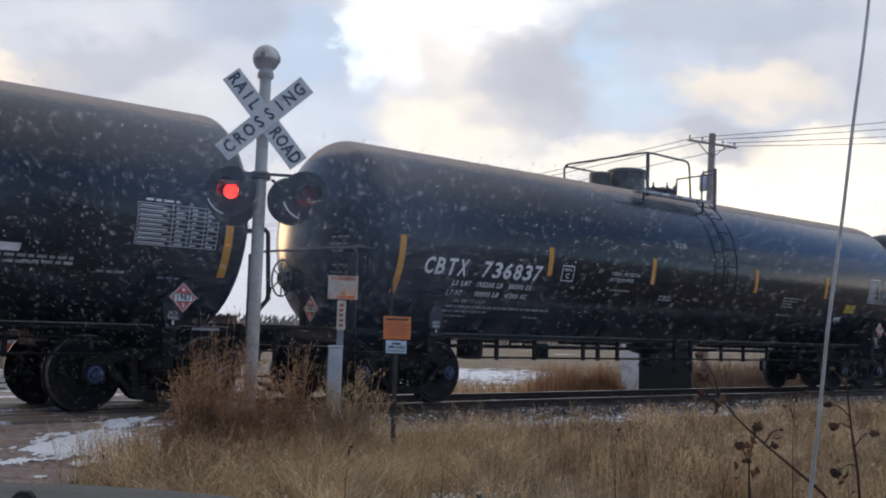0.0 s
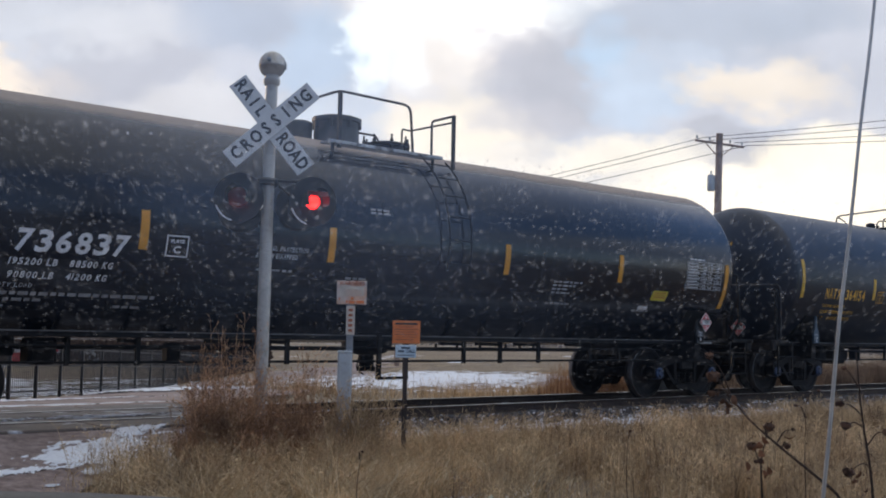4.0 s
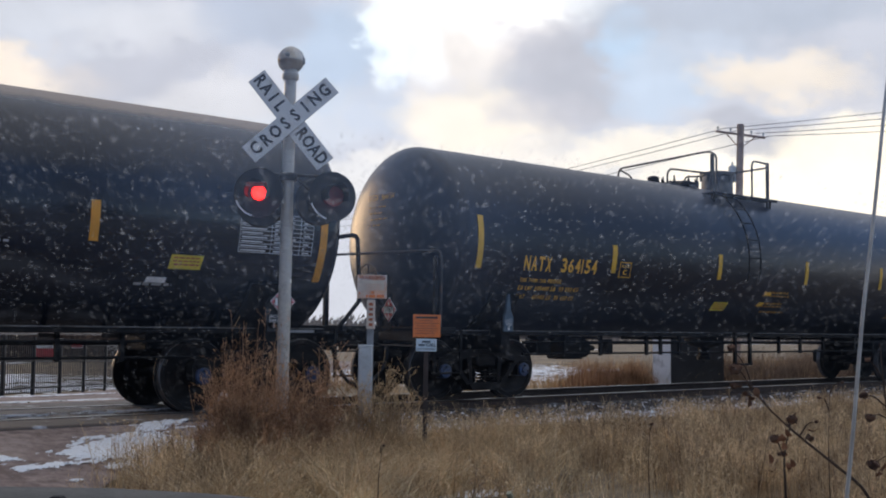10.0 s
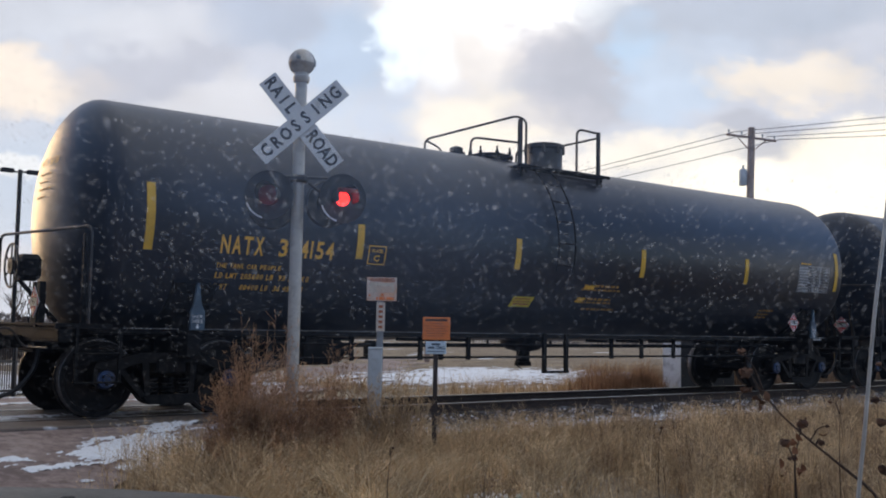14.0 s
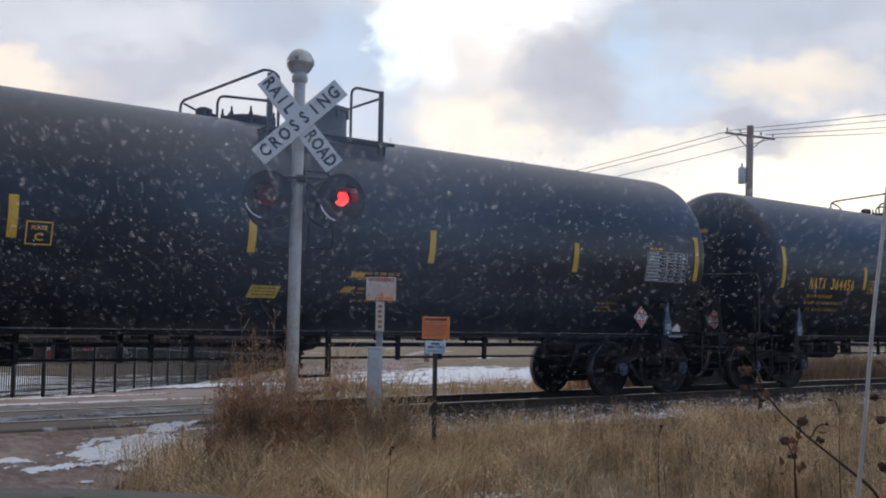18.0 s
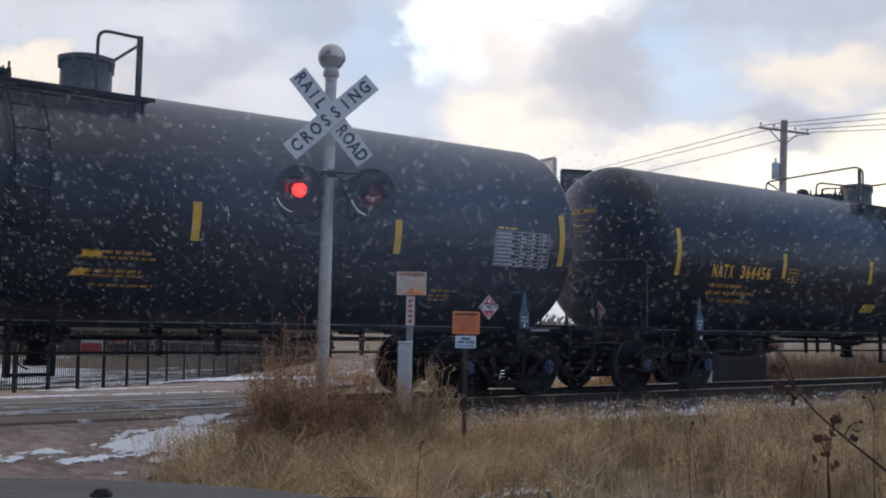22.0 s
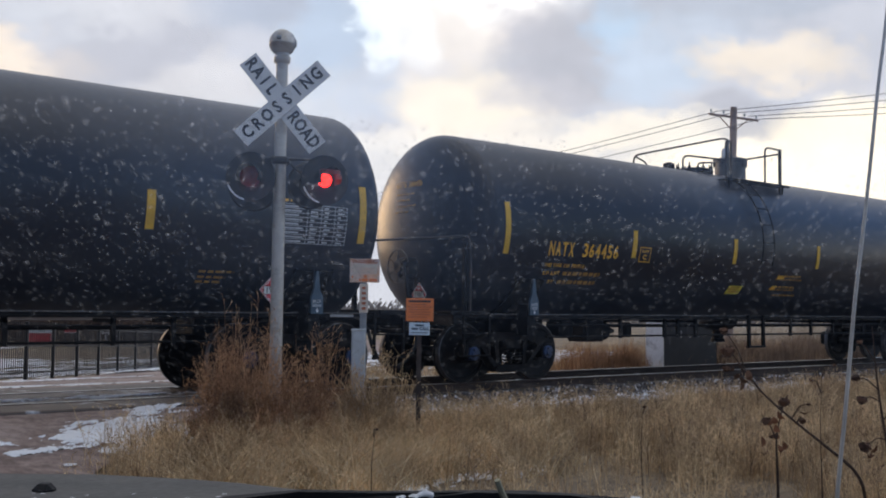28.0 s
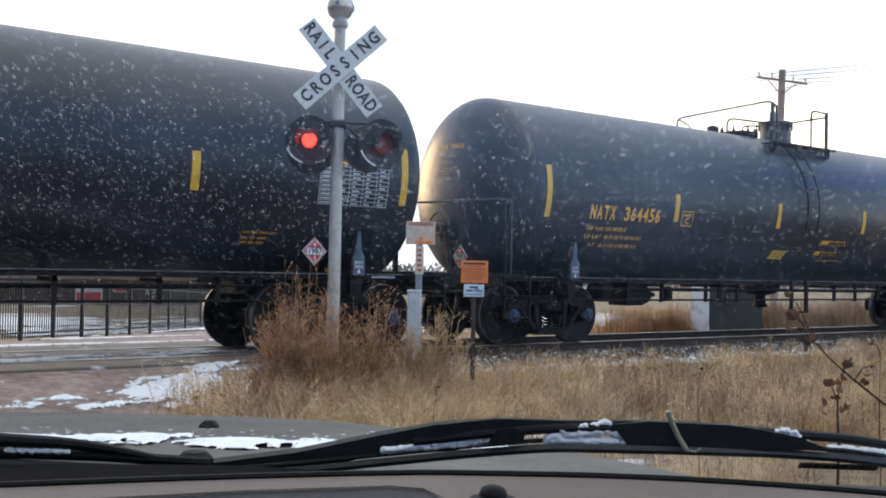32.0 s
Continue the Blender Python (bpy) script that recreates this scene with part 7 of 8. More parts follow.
    thick *= np.interp(centre[:, 2], [0.96, 1.03, 1.08, 1.13, 1.18, 1.25, 1.31, 1.38], [0.05, 0.12, 0.20, 0.42, 0.90, 1.5, 0.75, 0.1])
    thick *= np.where(centre[:, 2] + 0.08 * np.maximum(lat + 0.1, 0) > 1.243, np.interp(lat, [-0.34, -0.14], [1.0, 0.12]), np.interp(lat, [-0.45, -0.1], [1.0, 1.3]))
    rows, cover = [centre], [thick]
    for ring, share in ((0.5, 0.46), (1.0, 0.0)):
        for k in range(sides):
            w = 2 * np.pi * k / sides + turn
            size = r * ring * rng.uniform(0.88, 1.12, count)
            rows.append(centre + ex * (np.cos(w) * size)[:, None] + ey * (np.sin(w) * size * stretch)[:, None])
            cover.append(thick * share)
    v = np.stack(rows, 1).reshape(-1, 3)
    cover = np.stack(cover, 1).ravel()
    one = []
    for k in range(sides):
        p, q = 1 + k, 1 + (k + 1) % sides
        one += [(0, p, q), (p, p + sides, q + sides), (p, q + sides, q)]
    f = (np.array(one)[None] + (np.arange(count) * (2 * sides + 1))[:, None, None]).reshape(-1, 3)
    me = leaf_mesh("dried_spatter", v, f, SPECK)
    me.attributes.new("cover", "FLOAT", "POINT").data.foreach_set("value", cover)
    sp = part("dried_spatter", me, SPECK, glass, "hundreds of dried water spots")
    sp["kind"] = "stuff"
    sp.visible_shadow = False
    # wiper in front of the camera: arm, bridge, rubber
    arm_path = [(-0.41, 1.157, 0.871), (-0.298, 1.133, 0.891), (-0.203, 1.101, 0.918), (-0.139, 1.079, 0.936), (-0.068, 1.066, 0.948), (0.008, 1.065, 0.948), (0.104, 1.064, 0.949), (0.16, 1.065, 0.948)]
    arm = Shape()
    for k, (p, w) in enumerate(zip(arm_path, (0.018, 0.018, 0.016, 0.012, 0.007, 0.0055, 0.006, 0.007))):
        x, y, z = p
        arm.add([(x, y - w * 0.8, z - w * 0.9), (x, y + w * 0.7, z - w * 0.8), (x, y + w * 0.6, z + w * 0.55), (x, y - w * 0.7, z + w * 0.45)], [])
    arm.f = [(4 * k + i, 4 * k + (i + 1) % 4, 4 * k + 4 + (i + 1) % 4, 4 * k + 4 + i) for k in range(7) for i in range(4)] + [(3, 2, 1, 0), (28, 29, 30, 31)]
    wiper = part("wiper", arm, TRIM, car, "black wiper arm and blade carrying snow")
    spine = [(-0.16, 1.078, 0.921), (-0.07, 1.062, 0.936), (0.0, 1.060, 0.942), (0.1, 1.060, 0.945), (0.2, 1.062, 0.944), (0.27, 1.070, 0.938), (0.333, 1.080, 0.934), (0.44, 1.105, 0.915)]
    part("blade_bridge", Shape().tube(arc(spine, 0.03), 0.0055, 8), TRIM, wiper)
    clip = Shape().slab([(0.080, 0.9225), (0.235, 0.9215), (0.300, 0.9255), (0.272, 0.937), (0.225, 0.946), (0.19, 0.950), (0.10, 0.9525), (0.06, 0.948)], 1.054, 1.068)
    part("blade_clip", clip, TRIM, wiper)
    low = [(-0.40, 1.118, 0.868), (-0.294, 1.103, 0.881), (-0.203, 1.086, 0.895), (-0.102, 1.068, 0.910), (-0.011, 1.056, 0.921), (0.102, 1.055, 0.921), (0.244, 1.058, 0.919), (0.327, 1.064, 0.914), (0.46, 1.09, 0.895)]
    part("blade_rubber", Shape().tube(arc(low, 0.03), 0.0052, 6), RUBBER, wiper)
    part("blade_spring", Shape().tube([(x, y + 0.004, z + 0.008) for x, y, z in low], 0.0028, 6), TRIM, wiper)
    part("blade_claw", Shape().slab([(-0.078, 0.923), (-0.040, 0.925), (-0.036, 0.938), (-0.048, 0.943), (-0.068, 0.940)], 1.054, 1.068), TRIM, wiper)
    left = arc([(-1.1, 1.04, 0.925), (-0.654, 1.101, 0.911), (-0.56, 1.102, 0.908), (-0.50, 1.105, 0.900), (-0.43, 1.114, 0.884)], 0.05)
    other = part("wiper", Shape().tube(left, 0.0095, 8, True, 0.004), TRIM, car, "black wiper of the driver's side")
    part("blade_bridge", Shape().tube([(-1.1, 1.05, 0.905), (-0.657, 1.105, 0.895), (-0.527, 1.107, 0.893), (-0.40, 1.115, 0.886)], 0.0065, 8), TRIM, other)
    part("blade_rubber", Shape().tube([(-1.1, 1.06, 0.892), (-0.66, 1.10, 0.884), (-0.405, 1.112, 0.876)], 0.006, 6), RUBBER, other)
    part("wiper_pivot", Shape().lathe([(0.022, 0.86), (0.022, 0.885), (0.014, 0.893), (0, 0.895)], (-0.425, 1.15, 0), "z", 16), TRIM, other)

    # a strip of dark bars on a pale label at the foot of the glass
    def label_face(a, b, c, d, lift):
        return Shape().add([(x, y - lift, z - lift) for x, y, z in (glass_at(a, c), glass_at(b, c), glass_at(b, d), glass_at(a, d))], [(0, 1, 2, 3)])

    label = part("glass_label", label_face(0.252, 0.334, 0.001, 0.0135, 0.0012), SIGN_TAN, glass, "pale label with a row of dark bars", smooth=0)
    for k in range(24):
        a = 0.255 + 0.0032 * k
        part("label_bar", label_face(a, a + (0.0012, 0.002, 0.0016)[k % 3], 0.003, 0.0115, 0.0018), TRIM, label, smooth=0)

    def snow_clump(name, spots, parent, seed):
        rng2, sh = random.Random(seed), Shape()
        for x, y, z, r in spots:
            prof = [(r * math.sin(math.pi * k / 6) * rng2.uniform(0.75, 1.2), -r * 0.8 * math.cos(math.pi * k / 6)) for k in range(7)]
            k0 = len(sh.v)
            sh.lathe([(max(a, 1e-7), b) for a, b in prof], (x, y, z), "z", 9)
            sh.v[k0:] = [(p[0] + rng2.gauss(0, r * 0.12), p[1] + rng2.gauss(0, r * 0.08), p[2] + rng2.gauss(0, r * 0.12)) for p in sh.v[k0:]]
        lump = part(name, sh, SNOW, parent, "crusty snow lump", smooth=60)
        crust = lump.modifiers.new("crust", "REMESH")
        crust.mode, crust.voxel_size, crust.use_smooth_shade = "VOXEL", max(0.0014, 0.16 * max(q[3] for q in spots)), True
        return lump

    rr = random.Random(12)

    def ridge(x0, x1, y, z, high, n, dy=0.0, dz=0.0):
        """Lumps along a stretch of the blade, two deep, thickest in the middle."""
        out = []
        for k in range(n):
            u = k / (n - 1)
            top = high * (0.35 + 0.65 * math.sin(math.pi * u)) * rr.uniform(0.7, 1.1)
            x = x0 + (x1 - x0) * u
            out.append((x, y + dy * u, z + dz * u, rr.uniform(0.0044, 0.0056)))
            out.append((x + rr.uniform(-0.002, 0.002), y + dy * u - 0.001, z + dz * u + top * 0.55, rr.uniform(0.0042, 0.0052)))
            if top > 0.01:
                out.append((x + rr.uniform(-0.002, 0.002), y + dy * u - 0.001, z + dz * u + top, rr.uniform(0.0034, 0.0044)))
        return out

    snow_clump("snow_lump", ridge(-0.012, 0.100, 1.060, 0.928, 0.021, 32), wiper, 1)
    snow_clump("snow_lump", ridge(0.222, 0.283, 1.066, 0.926, 0.017, 20), wiper, 2)
    snow_clump("snow_lump", ridge(0.308, 0.40, 1.070, 0.923, 0.008, 20, 0.015, -0.012), wiper, 3)
    snow_clump("snow_lump", ridge(-0.195, -0.075, 1.085, 0.909, 0.004, 24, -0.018, 0.016), wiper, 4)
    snow_clump("snow_lump", [(-0.63 + 0.07 * k / 19, 1.100, 0.899 + 0.001 * math.sin(k * 2.3), 0.0036 + 0.0007 * math.sin(k * 1.7)) for k in range(20)], other, 5)
    rng3 = random.Random(31)
    gx, gy = np.meshgrid(np.arange(-1.4, -0.02, 0.009), np.arange(1.36, 1.80, 0.007))
    reach = 0.075 * np.interp(gx, [-1.4, -0.74, -0.62, -0.35, -0.1], [0.35, 0.45, 1.0, 0.8, 0.25])
    deep = 0.75 * (1 - ((gy - 1.53) / reach) ** 2) + 1.0 * wisps(gx * 0.5, gy, 77, 0.06)
    gz = 0.848 - 0.055 * (gy - 1.15) + 0.0135 - 0.02 * ((gy - 1.16) / 1.1) ** 4 + np.clip(deep * 0.007, -0.002, 0.006)
    ny, nx = gx.shape
    i = (np.arange(ny - 1)[:, None] * nx + np.arange(nx - 1)).ravel()
    quad = np.stack([i, i + 1, i + nx + 1, i + nx], 1)
    quad = quad[(deep.ravel()[quad] > 0).sum(1) >= 3]
    bed = Shape()
    used = np.unique(quad)
    back = np.zeros(nx * ny, int)
    back[used] = np.arange(len(used))
    bed.add([tuple(map(float, p)) for p in np.stack([gx, gy, gz], -1).reshape(-1, 3)[used]], [tuple(map(int, q)) for q in back[quad]])
    part("hood_snow", bed, SNOW, hood, "ragged strip of old snow at the back of the hood", smooth=60)
    flecks = Shape()
    for k in range(260):
        x = rng3.uniform(-1.25, 0.05)
        y = 1.55 + abs(rng3.gauss(0, 0.06)) if rng3.random() < 0.75 else rng3.uniform(1.5, 1.75)
        z, r = 0.848 - 0.055 * (y - 1.15) + 0.0145 - 0.02 * ((y - 1.16) / 1.1) ** 4, rng3.uniform(0.0008, 0.003)
        flecks.add([(x + 2.0 * r * math.cos(a) * rng3.uniform(0.6, 1.2), y + 1.4 * r * math.sin(a), z) for a in [math.pi * j / 3 for j in range(6)]], [(0, 1, 2, 3, 4, 5)])
    part("snow_flecks", flecks, SNOW, hood, "flecks of frost", smooth=0)["kind"] = "stuff"
    stick = Shape().tube([(0.119, 1.042, 0.966), (0.124, 1.046, 0.954), (0.132, 1.050, 0.938), (0.142, 1.048, 0.922)], 0.0030, 6).tube([(0.142, 1.048, 0.922), (0.151, 1.046, 0.921), (0.157, 1.045, 0.925)], 0.0016, 5)
    part("grass_stem", stick, STEM, wiper, "dry stem caught in the wiper")
    # dashboard
    rows = [(0.30, -0.30), (0.55, -0.075), (0.70, -0.028), (0.80, -0.0195), (0.90, -0.0095), (1.0, 0.0), (1.04, 0.002)]

    def brink(lat):
        """How far forward the dashboard reaches before the glass."""
        return 0.990 - 0.34 * max(0.0, lat - 0.0) ** 1.8 - 0.20 * max(0.0, -0.13 - lat) ** 1.25

    d, n = Shape(), 44
    for f, dz in rows[:4] + [(0.0, 0), (0.5, 0), (1.0, 0)]:
        for k in range(n):
            lat = -1.5 + 2.0 * k / (n - 1)
            if f in (0.0, 0.5, 1.0):
                y = 0.80 + 0.04 + (brink(lat) - 0.84) * f
                d.v.append((lat, y, 0.902 - 0.0195 + (y - 0.80) * 0.098))
            else:
                d.v.append((lat, f, 0.902 + dz))
    d.f = [(j * n + k, j * n + k + 1, (j + 1) * n + k + 1, (j + 1) * n + k) for j in range(6) for k in range(n - 1)]
    dash = part("dashboard", d, DASH, car, "taupe plastic dashboard top")
    seal, ledge = [], Shape()
    for k in range(n):
        lat = -1.5 + 2.0 * k / (n - 1)
        y = brink(lat)
        z = 0.8825 + (y - 0.80) * 0.098
        seal.append((lat, y + 0.004, z + 0.002))
        g = glass_at(lat, 0.0)
        ledge.v += [(lat, y + 0.002, z - 0.004), (lat, max(y + 0.004, min(g[1], y + 0.012 + 0.5 * max(0.0, -0.2 - lat))), z - 0.001)]
    ledge.f = [(2 * k, 2 * k + 2, 2 * k + 3, 2 * k + 1) for k in range(n - 1)]
    part("windscreen_seal", Shape().tube(seal, 0.0035, 6), TRIM, car, "black seal between dashboard and glass")
    part("glass_border", ledge, FRIT, car, "black painted border at the foot of the glass")

    def dz_at(f):
        return 0.902 + float(np.interp(f, [r[0] for r in rows], [r[1] for r in rows]))

    vent = [(-0.80, 0.80), (-0.54, 0.853), (-0.32, 0.905), (-0.18, 0.929), (-0.145, 0.921), (-0.110, 0.868), (-0.366, 0.800), (-0.60, 0.735), (-0.85, 0.68)]
    s = Shape().add([(x, y, dz_at(y) + 0.0045) for x, y in vent] + [(x, y, dz_at(y) - 0.01) for x, y in vent], [tuple(range(9))] + [(k, (k + 1) % 9, 9 + (k + 1) % 9, 9 + k) for k in range(9)])
    part("vent_panel", s, DASH_DARK, dash, "dark inset defroster panel")
    rim = [(x, y, dz_at(y) + 0.006) for x, y in vent + vent[:1]]
    part("vent_rim", Shape().tube(rim, 0.0012, 6), DASH, dash)
    part("vent_slot", Shape().tube(rim[5:9], 0.0032, 6), TRIM, dash, "dark slot along the vent")
    sens = Shape().lathe([(0.024, -0.006), (0.025, 0.0), (0.022, 0.004), (0.014, 0.006), (0.0135, 0.009), (0.011, 0.0135), (0.006, 0.016), (0, 0.0165)], (-0.08, 0.905, dz_at(0.905)), "z", 24)
    part("light_sensor", sens, TRIM, dash, "small dark domed light sensor")
    # the soft shadow along the seam is put in as a black tube
    gap = [(-0.50, 0.66), (-0.30, 0.755), (-0.18, 0.802), (-0.035, 0.852), (0.115, 0.858), (0.245, 0.853), (0.48, 0.83)]
    part("dash_gap", Shape().tube(arc([(x, y - 0.004, dz_at(y) + 0.0005) for x, y in gap], 0.06), 0.0085, 10), TRIM, dash, "seam across the dashboard, its soft shadow made as a black tube")
    # whip antenna on the fender
    ant = [(0.412, 1.03, 0.70), (0.438, 1.03, 0.971), (0.4444, 1.03, 1.026), (0.4497, 1.03, 1.081), (0.4562, 1.03, 1.147), (0.4634, 1.03, 1.198), (0.4717, 1.03, 1.266), (0.4801, 1.03, 1.343), (0.4887, 1.03, 1.404), (0.4961, 1.03, 1.468), (0.515, 1.03, 1.70)]
    part("antenna", Shape().tube([(x + 0.003, y, z) for x, y, z in arc(ant, 0.03)], 0.0022, 8, True, 0.0016), WHIP, car, "thin bent whip antenna")
    part("antenna_base", Shape().lathe([(0.02, 0.68), (0.018, 0.71), (0.008, 0.73), (0, 0.731)], (0.412, 1.03, 0), "z", 14), TRIM, car)
    # cabin behind the camera
    part("roof", Shape().box(-1.6, 0.48, -2.3, 0.36, 1.50, 1.56, 0.03), LINING, car)
    part("rear_wall", Shape().box(-1.6, 0.48, -2.36, -2.28, 0.5, 1.54, 0.02), LINING, car)
    part("pillar", Shape().tube([(0.49, 1.0, 0.86), (0.46, 0.36, 1.52)], 0.04, 8), PAINT, car)
    part("pillar", Shape().tube([(-1.55, 0.98, 0.88), (-1.55, 0.36, 1.52)], 0.04, 8), PAINT, car)
    for x in (-1.6, 0.44):
        part("door", Shape().box(x, x + 0.06, -2.3, 1.0, 0.4, 0.88, 0.02), PAINT, car)
        part("door_post", Shape().box(x, x + 0.06, -0.6, -0.5, 0.86, 1.52, 0.01), PAINT, car)
    return car


car_ahead()


# ---- foreground weeds, and the distance ----
def seed_weed(x, y, path, heads, label, seed):
    """A dead sunflower-like weed: a bent stem with side stalks and round seed heads."""
    rng = random.Random(seed)
    s = thing("dead_weed", pose(x, y, float(ground_z(x, y))), label, "weed", "dead weeds")
    thin = 0.0085 if len(heads) > 2 else 0.0036
    stem = part("stem", Shape().tube(arc(path, 0.12), thin, 6, True, thin * 0.4), WEED, s)
    for (px, py, pz), (hx, hy, hz), r in heads:
        r *= 0.78 if len(heads) > 2 else 0.6
        part("stalk", Shape().tube(arc([(px, py, pz), ((px + hx) / 2 + rng.uniform(-0.03, 0.03), (py + hy) / 2, (pz + hz) / 2 + 0.03), (hx, hy, hz)], 0.08), 0.0038, 5, True, 0.002), WEED, s)
        h = Shape()
        h.lathe([(0.0, -r * 0.7), (r * 0.6, -r * 0.6), (r, -r * 0.1), (r * 0.9, r * 0.4), (r * 0.4, r * 0.6), (0.0, r * 0.5)], (hx, hy, hz), "z", 10)
        h.v = [(a + rng.gauss(0, r * 0.12), b + rng.gauss(0, r * 0.12), c + rng.gauss(0, r * 0.12)) for a, b, c in h.v]
        for k in range(16):
            a, e = rng.uniform(0, 6.28), rng.uniform(-0.8, 0.9)
            d = Vector((math.cos(a) * math.cos(e), math.sin(a) * math.cos(e), math.sin(e)))
            c = Vector((hx, hy, hz))
            w = d.cross(Vector((0, 0, 1))).normalized() * r * 0.22
            h.add([c + d * r * 0.7 - w, c + d * r * 0.7 + w, c + d * r * rng.uniform(1.2, 1.7)], [(0, 1, 2)])
        part("seed_head", h, SEED, s, "shrivelled brown seed head")
        if r > 0.025:
            leaf, c = Shape(), Vector((px, py, pz)).lerp(Vector((hx, hy, hz)), 0.3)
            for k in range(5):
                p = c + Vector((rng.gauss(0, 0.03), rng.gauss(0, 0.03), -0.02 * k))
                w = Vector((rng.gauss(0, 1), rng.gauss(0, 1), rng.gauss(-0.8, 0.5))).normalized()
                u = w.cross(Vector((0.2, 0.4, 0.9))).normalized()
                n = w.cross(u)
                L = rng.uniform(0.035, 0.07)
                row = [(p + w * (L * t) + n * (0.02 * math.sin(3 * t)), u * (0.016 * math.sin(math.pi * min(0.95, t + 0.08)))) for t in (0, 0.3, 0.6, 0.85, 1.0)]
                leaf.add([q for a, b in row for q in (a - b, a + b)], [(2 * i, 2 * i + 1, 2 * i + 3, 2 * i + 2) for i in range(4)])
            part("dry_leaf", leaf, RUSSET_LEAF if rng.random() < 0.5 else SEED, s, "crumpled dead leaf")
    return s


# the leaning weed beside the antenna, with its seed heads
def spot(px, d):
    """A place d metres off in the direction given as (azimuth, elevation) in degrees."""
    az, el = radians(px[0]), radians(px[1])
    return Vector((math.sin(az) * math.cos(el) * d, math.cos(az) * math.cos(el) * d, 1.12 + math.sin(el) * d))


def weed_from(foot, points, heads, label, seed):
    base = Vector((foot[0], foot[1], float(ground_z(foot[0], foot[1]))))
    rel = [tuple(p - base) for p in points]
    return seed_weed(foot[0], foot[1], rel, [(tuple(a - base), tuple(b - base), r) for a, b, r in heads], label, seed)


WEEDS = [
    ((62.0, 5.2), [(62.5, -16.0), (61.3, -8.0), (59.5, -6.6), (57.6, -5.1), (56.4, -4.0), (55.75, -3.2)],
     [((57.4, -4.95), (57.58, -4.5), 0.034), ((58.2, -5.55), (58.45, -5.45), 0.022), ((57.9, -5.4), (58.75, -4.6), 0.012), ((56.6, -4.2), (55.2, -3.3), 0.010),
      ((55.75, -3.2), (54.6, -0.94), 0.026), ((55.6, -3.0), (54.77, -2.03), 0.042), ((55.6, -3.1), (54.7, -2.9), 0.024)], "leaning dead weed with dark seed heads", 3),
    ((57.2, 5.6), [(57.2, -16.0), (57.25, -8.5), (57.15, -6.3), (57.5, -4.8)],
     [((57.15, -6.4), (56.74, -5.53), 0.034), ((57.2, -6.9), (56.95, -6.3), 0.016), ((57.4, -5.2), (57.6, -4.7), 0.012)], "forked dead weed with a russet leaf cluster", 8),
    ((62.6, 5.6), [(62.7, -14.0), (62.5, -7.0), (62.0, -3.5), (61.8, -0.6)],
     [((62.2, -4.4), (61.3, -4.3), 0.032), ((62.4, -6.2), (61.4, -6.6), 0.036), ((62.1, -3.8), (61.0, -3.2), 0.026), ((62.3, -5.2), (63.2, -4.5), 0.030), ((62.0, -2.5), (61.2, -1.4), 0.018)], "upright dead weed with shrivelled leaves and seed heads", 4),
    ((59.5, 6.4), [(59.6, -11.5), (59.3, -6.0), (59.4, -2.8)],
     [((59.35, -4.0), (58.9, -3.4), 0.02), ((59.4, -3.2), (60.0, -2.6), 0.018)], "thin dead weed stalk in the grass", 5),
    ((50.5, 7.5), [(50.5, -10.0), (50.3, -7.0), (50.4, -5.2)], [((50.4, -5.4), (50.5, -5.05), 0.022)], "single dead stalk with a seed head", 6),
    ((35.9, 7.6), [(36.0, -10.6), (35.9, -8.0), (36.1, -6.6)], [((36.0, -6.9), (36.15, -6.5), 0.018)], "single dead stalk in the grass", 7),
]
for (faz, fd), pts, hds, words, sd in WEEDS:
    foot = (math.sin(radians(faz)) * fd, math.cos(radians(faz)) * fd)
    line = [Vector((foot[0], foot[1], float(ground_z(*foot))))] + [spot(p, fd) for p in pts[1:]]
    weed_from(foot, line, [(spot(a, fd), spot(b, fd), r) for a, b, r in hds], words, sd)


def bare_tree(x, y, height, seed, label):
    """A leafless tree: tapered trunk, limbs and a haze of fine twigs."""
    rng = random.Random(seed)
    s = thing("bare_tree", pose(x, y, float(ground_z(x, y))), label, "tree", "bare trees")
    trunk, crown = Shape(), Shape()

    def grow(p, d, length, r, depth, sh):
        q = p + d * length
        mid = p.lerp(q, 0.5) + Vector((rng.gauss(0, 0.04), rng.gauss(0, 0.04), 0)) * length
        sh.tube([p, mid, q], r, 5 if depth < 2 else 3, False, r * 0.6)
        if depth >= 4:
            return
        for k in range(3 if depth else 6):
            t = rng.uniform(0.4, 1.0)
            e = (d + Vector((rng.gauss(0, 0.55), rng.gauss(0, 0.55), rng.uniform(0.0, 0.5)))).normalized()
            grow(p.lerp(q, t), e, length * rng.uniform(0.5, 0.75), r * 0.5, depth + 1, crown)

    grow(Vector((0, 0, -0.2)), Vector((rng.gauss(0, 0.05), rng.gauss(0, 0.05), 1)).normalized(), height * 0.42, height * 0.02, 0, trunk)
    part("trunk", trunk, BRANCH, s)
    part("crown", crown, BRANCH, s, "fine bare twigs", smooth=0)
    return s


def place(az, d):
    return math.sin(radians(az)) * d, math.cos(radians(az)) * d


rt = random.Random(40)
for az, d, h in ((20.3, 95, 7.5), (21.3, 92, 7.0), (22.4, 98, 6.5), (16.4, 120, 7.5), (23.6, 110, 7.0), (18.1, 180, 6.0), (19.8, 150, 5.5)):
    bare_tree(*place(az, d), h, rt.randrange(999), "leafless grey tree in the distance")


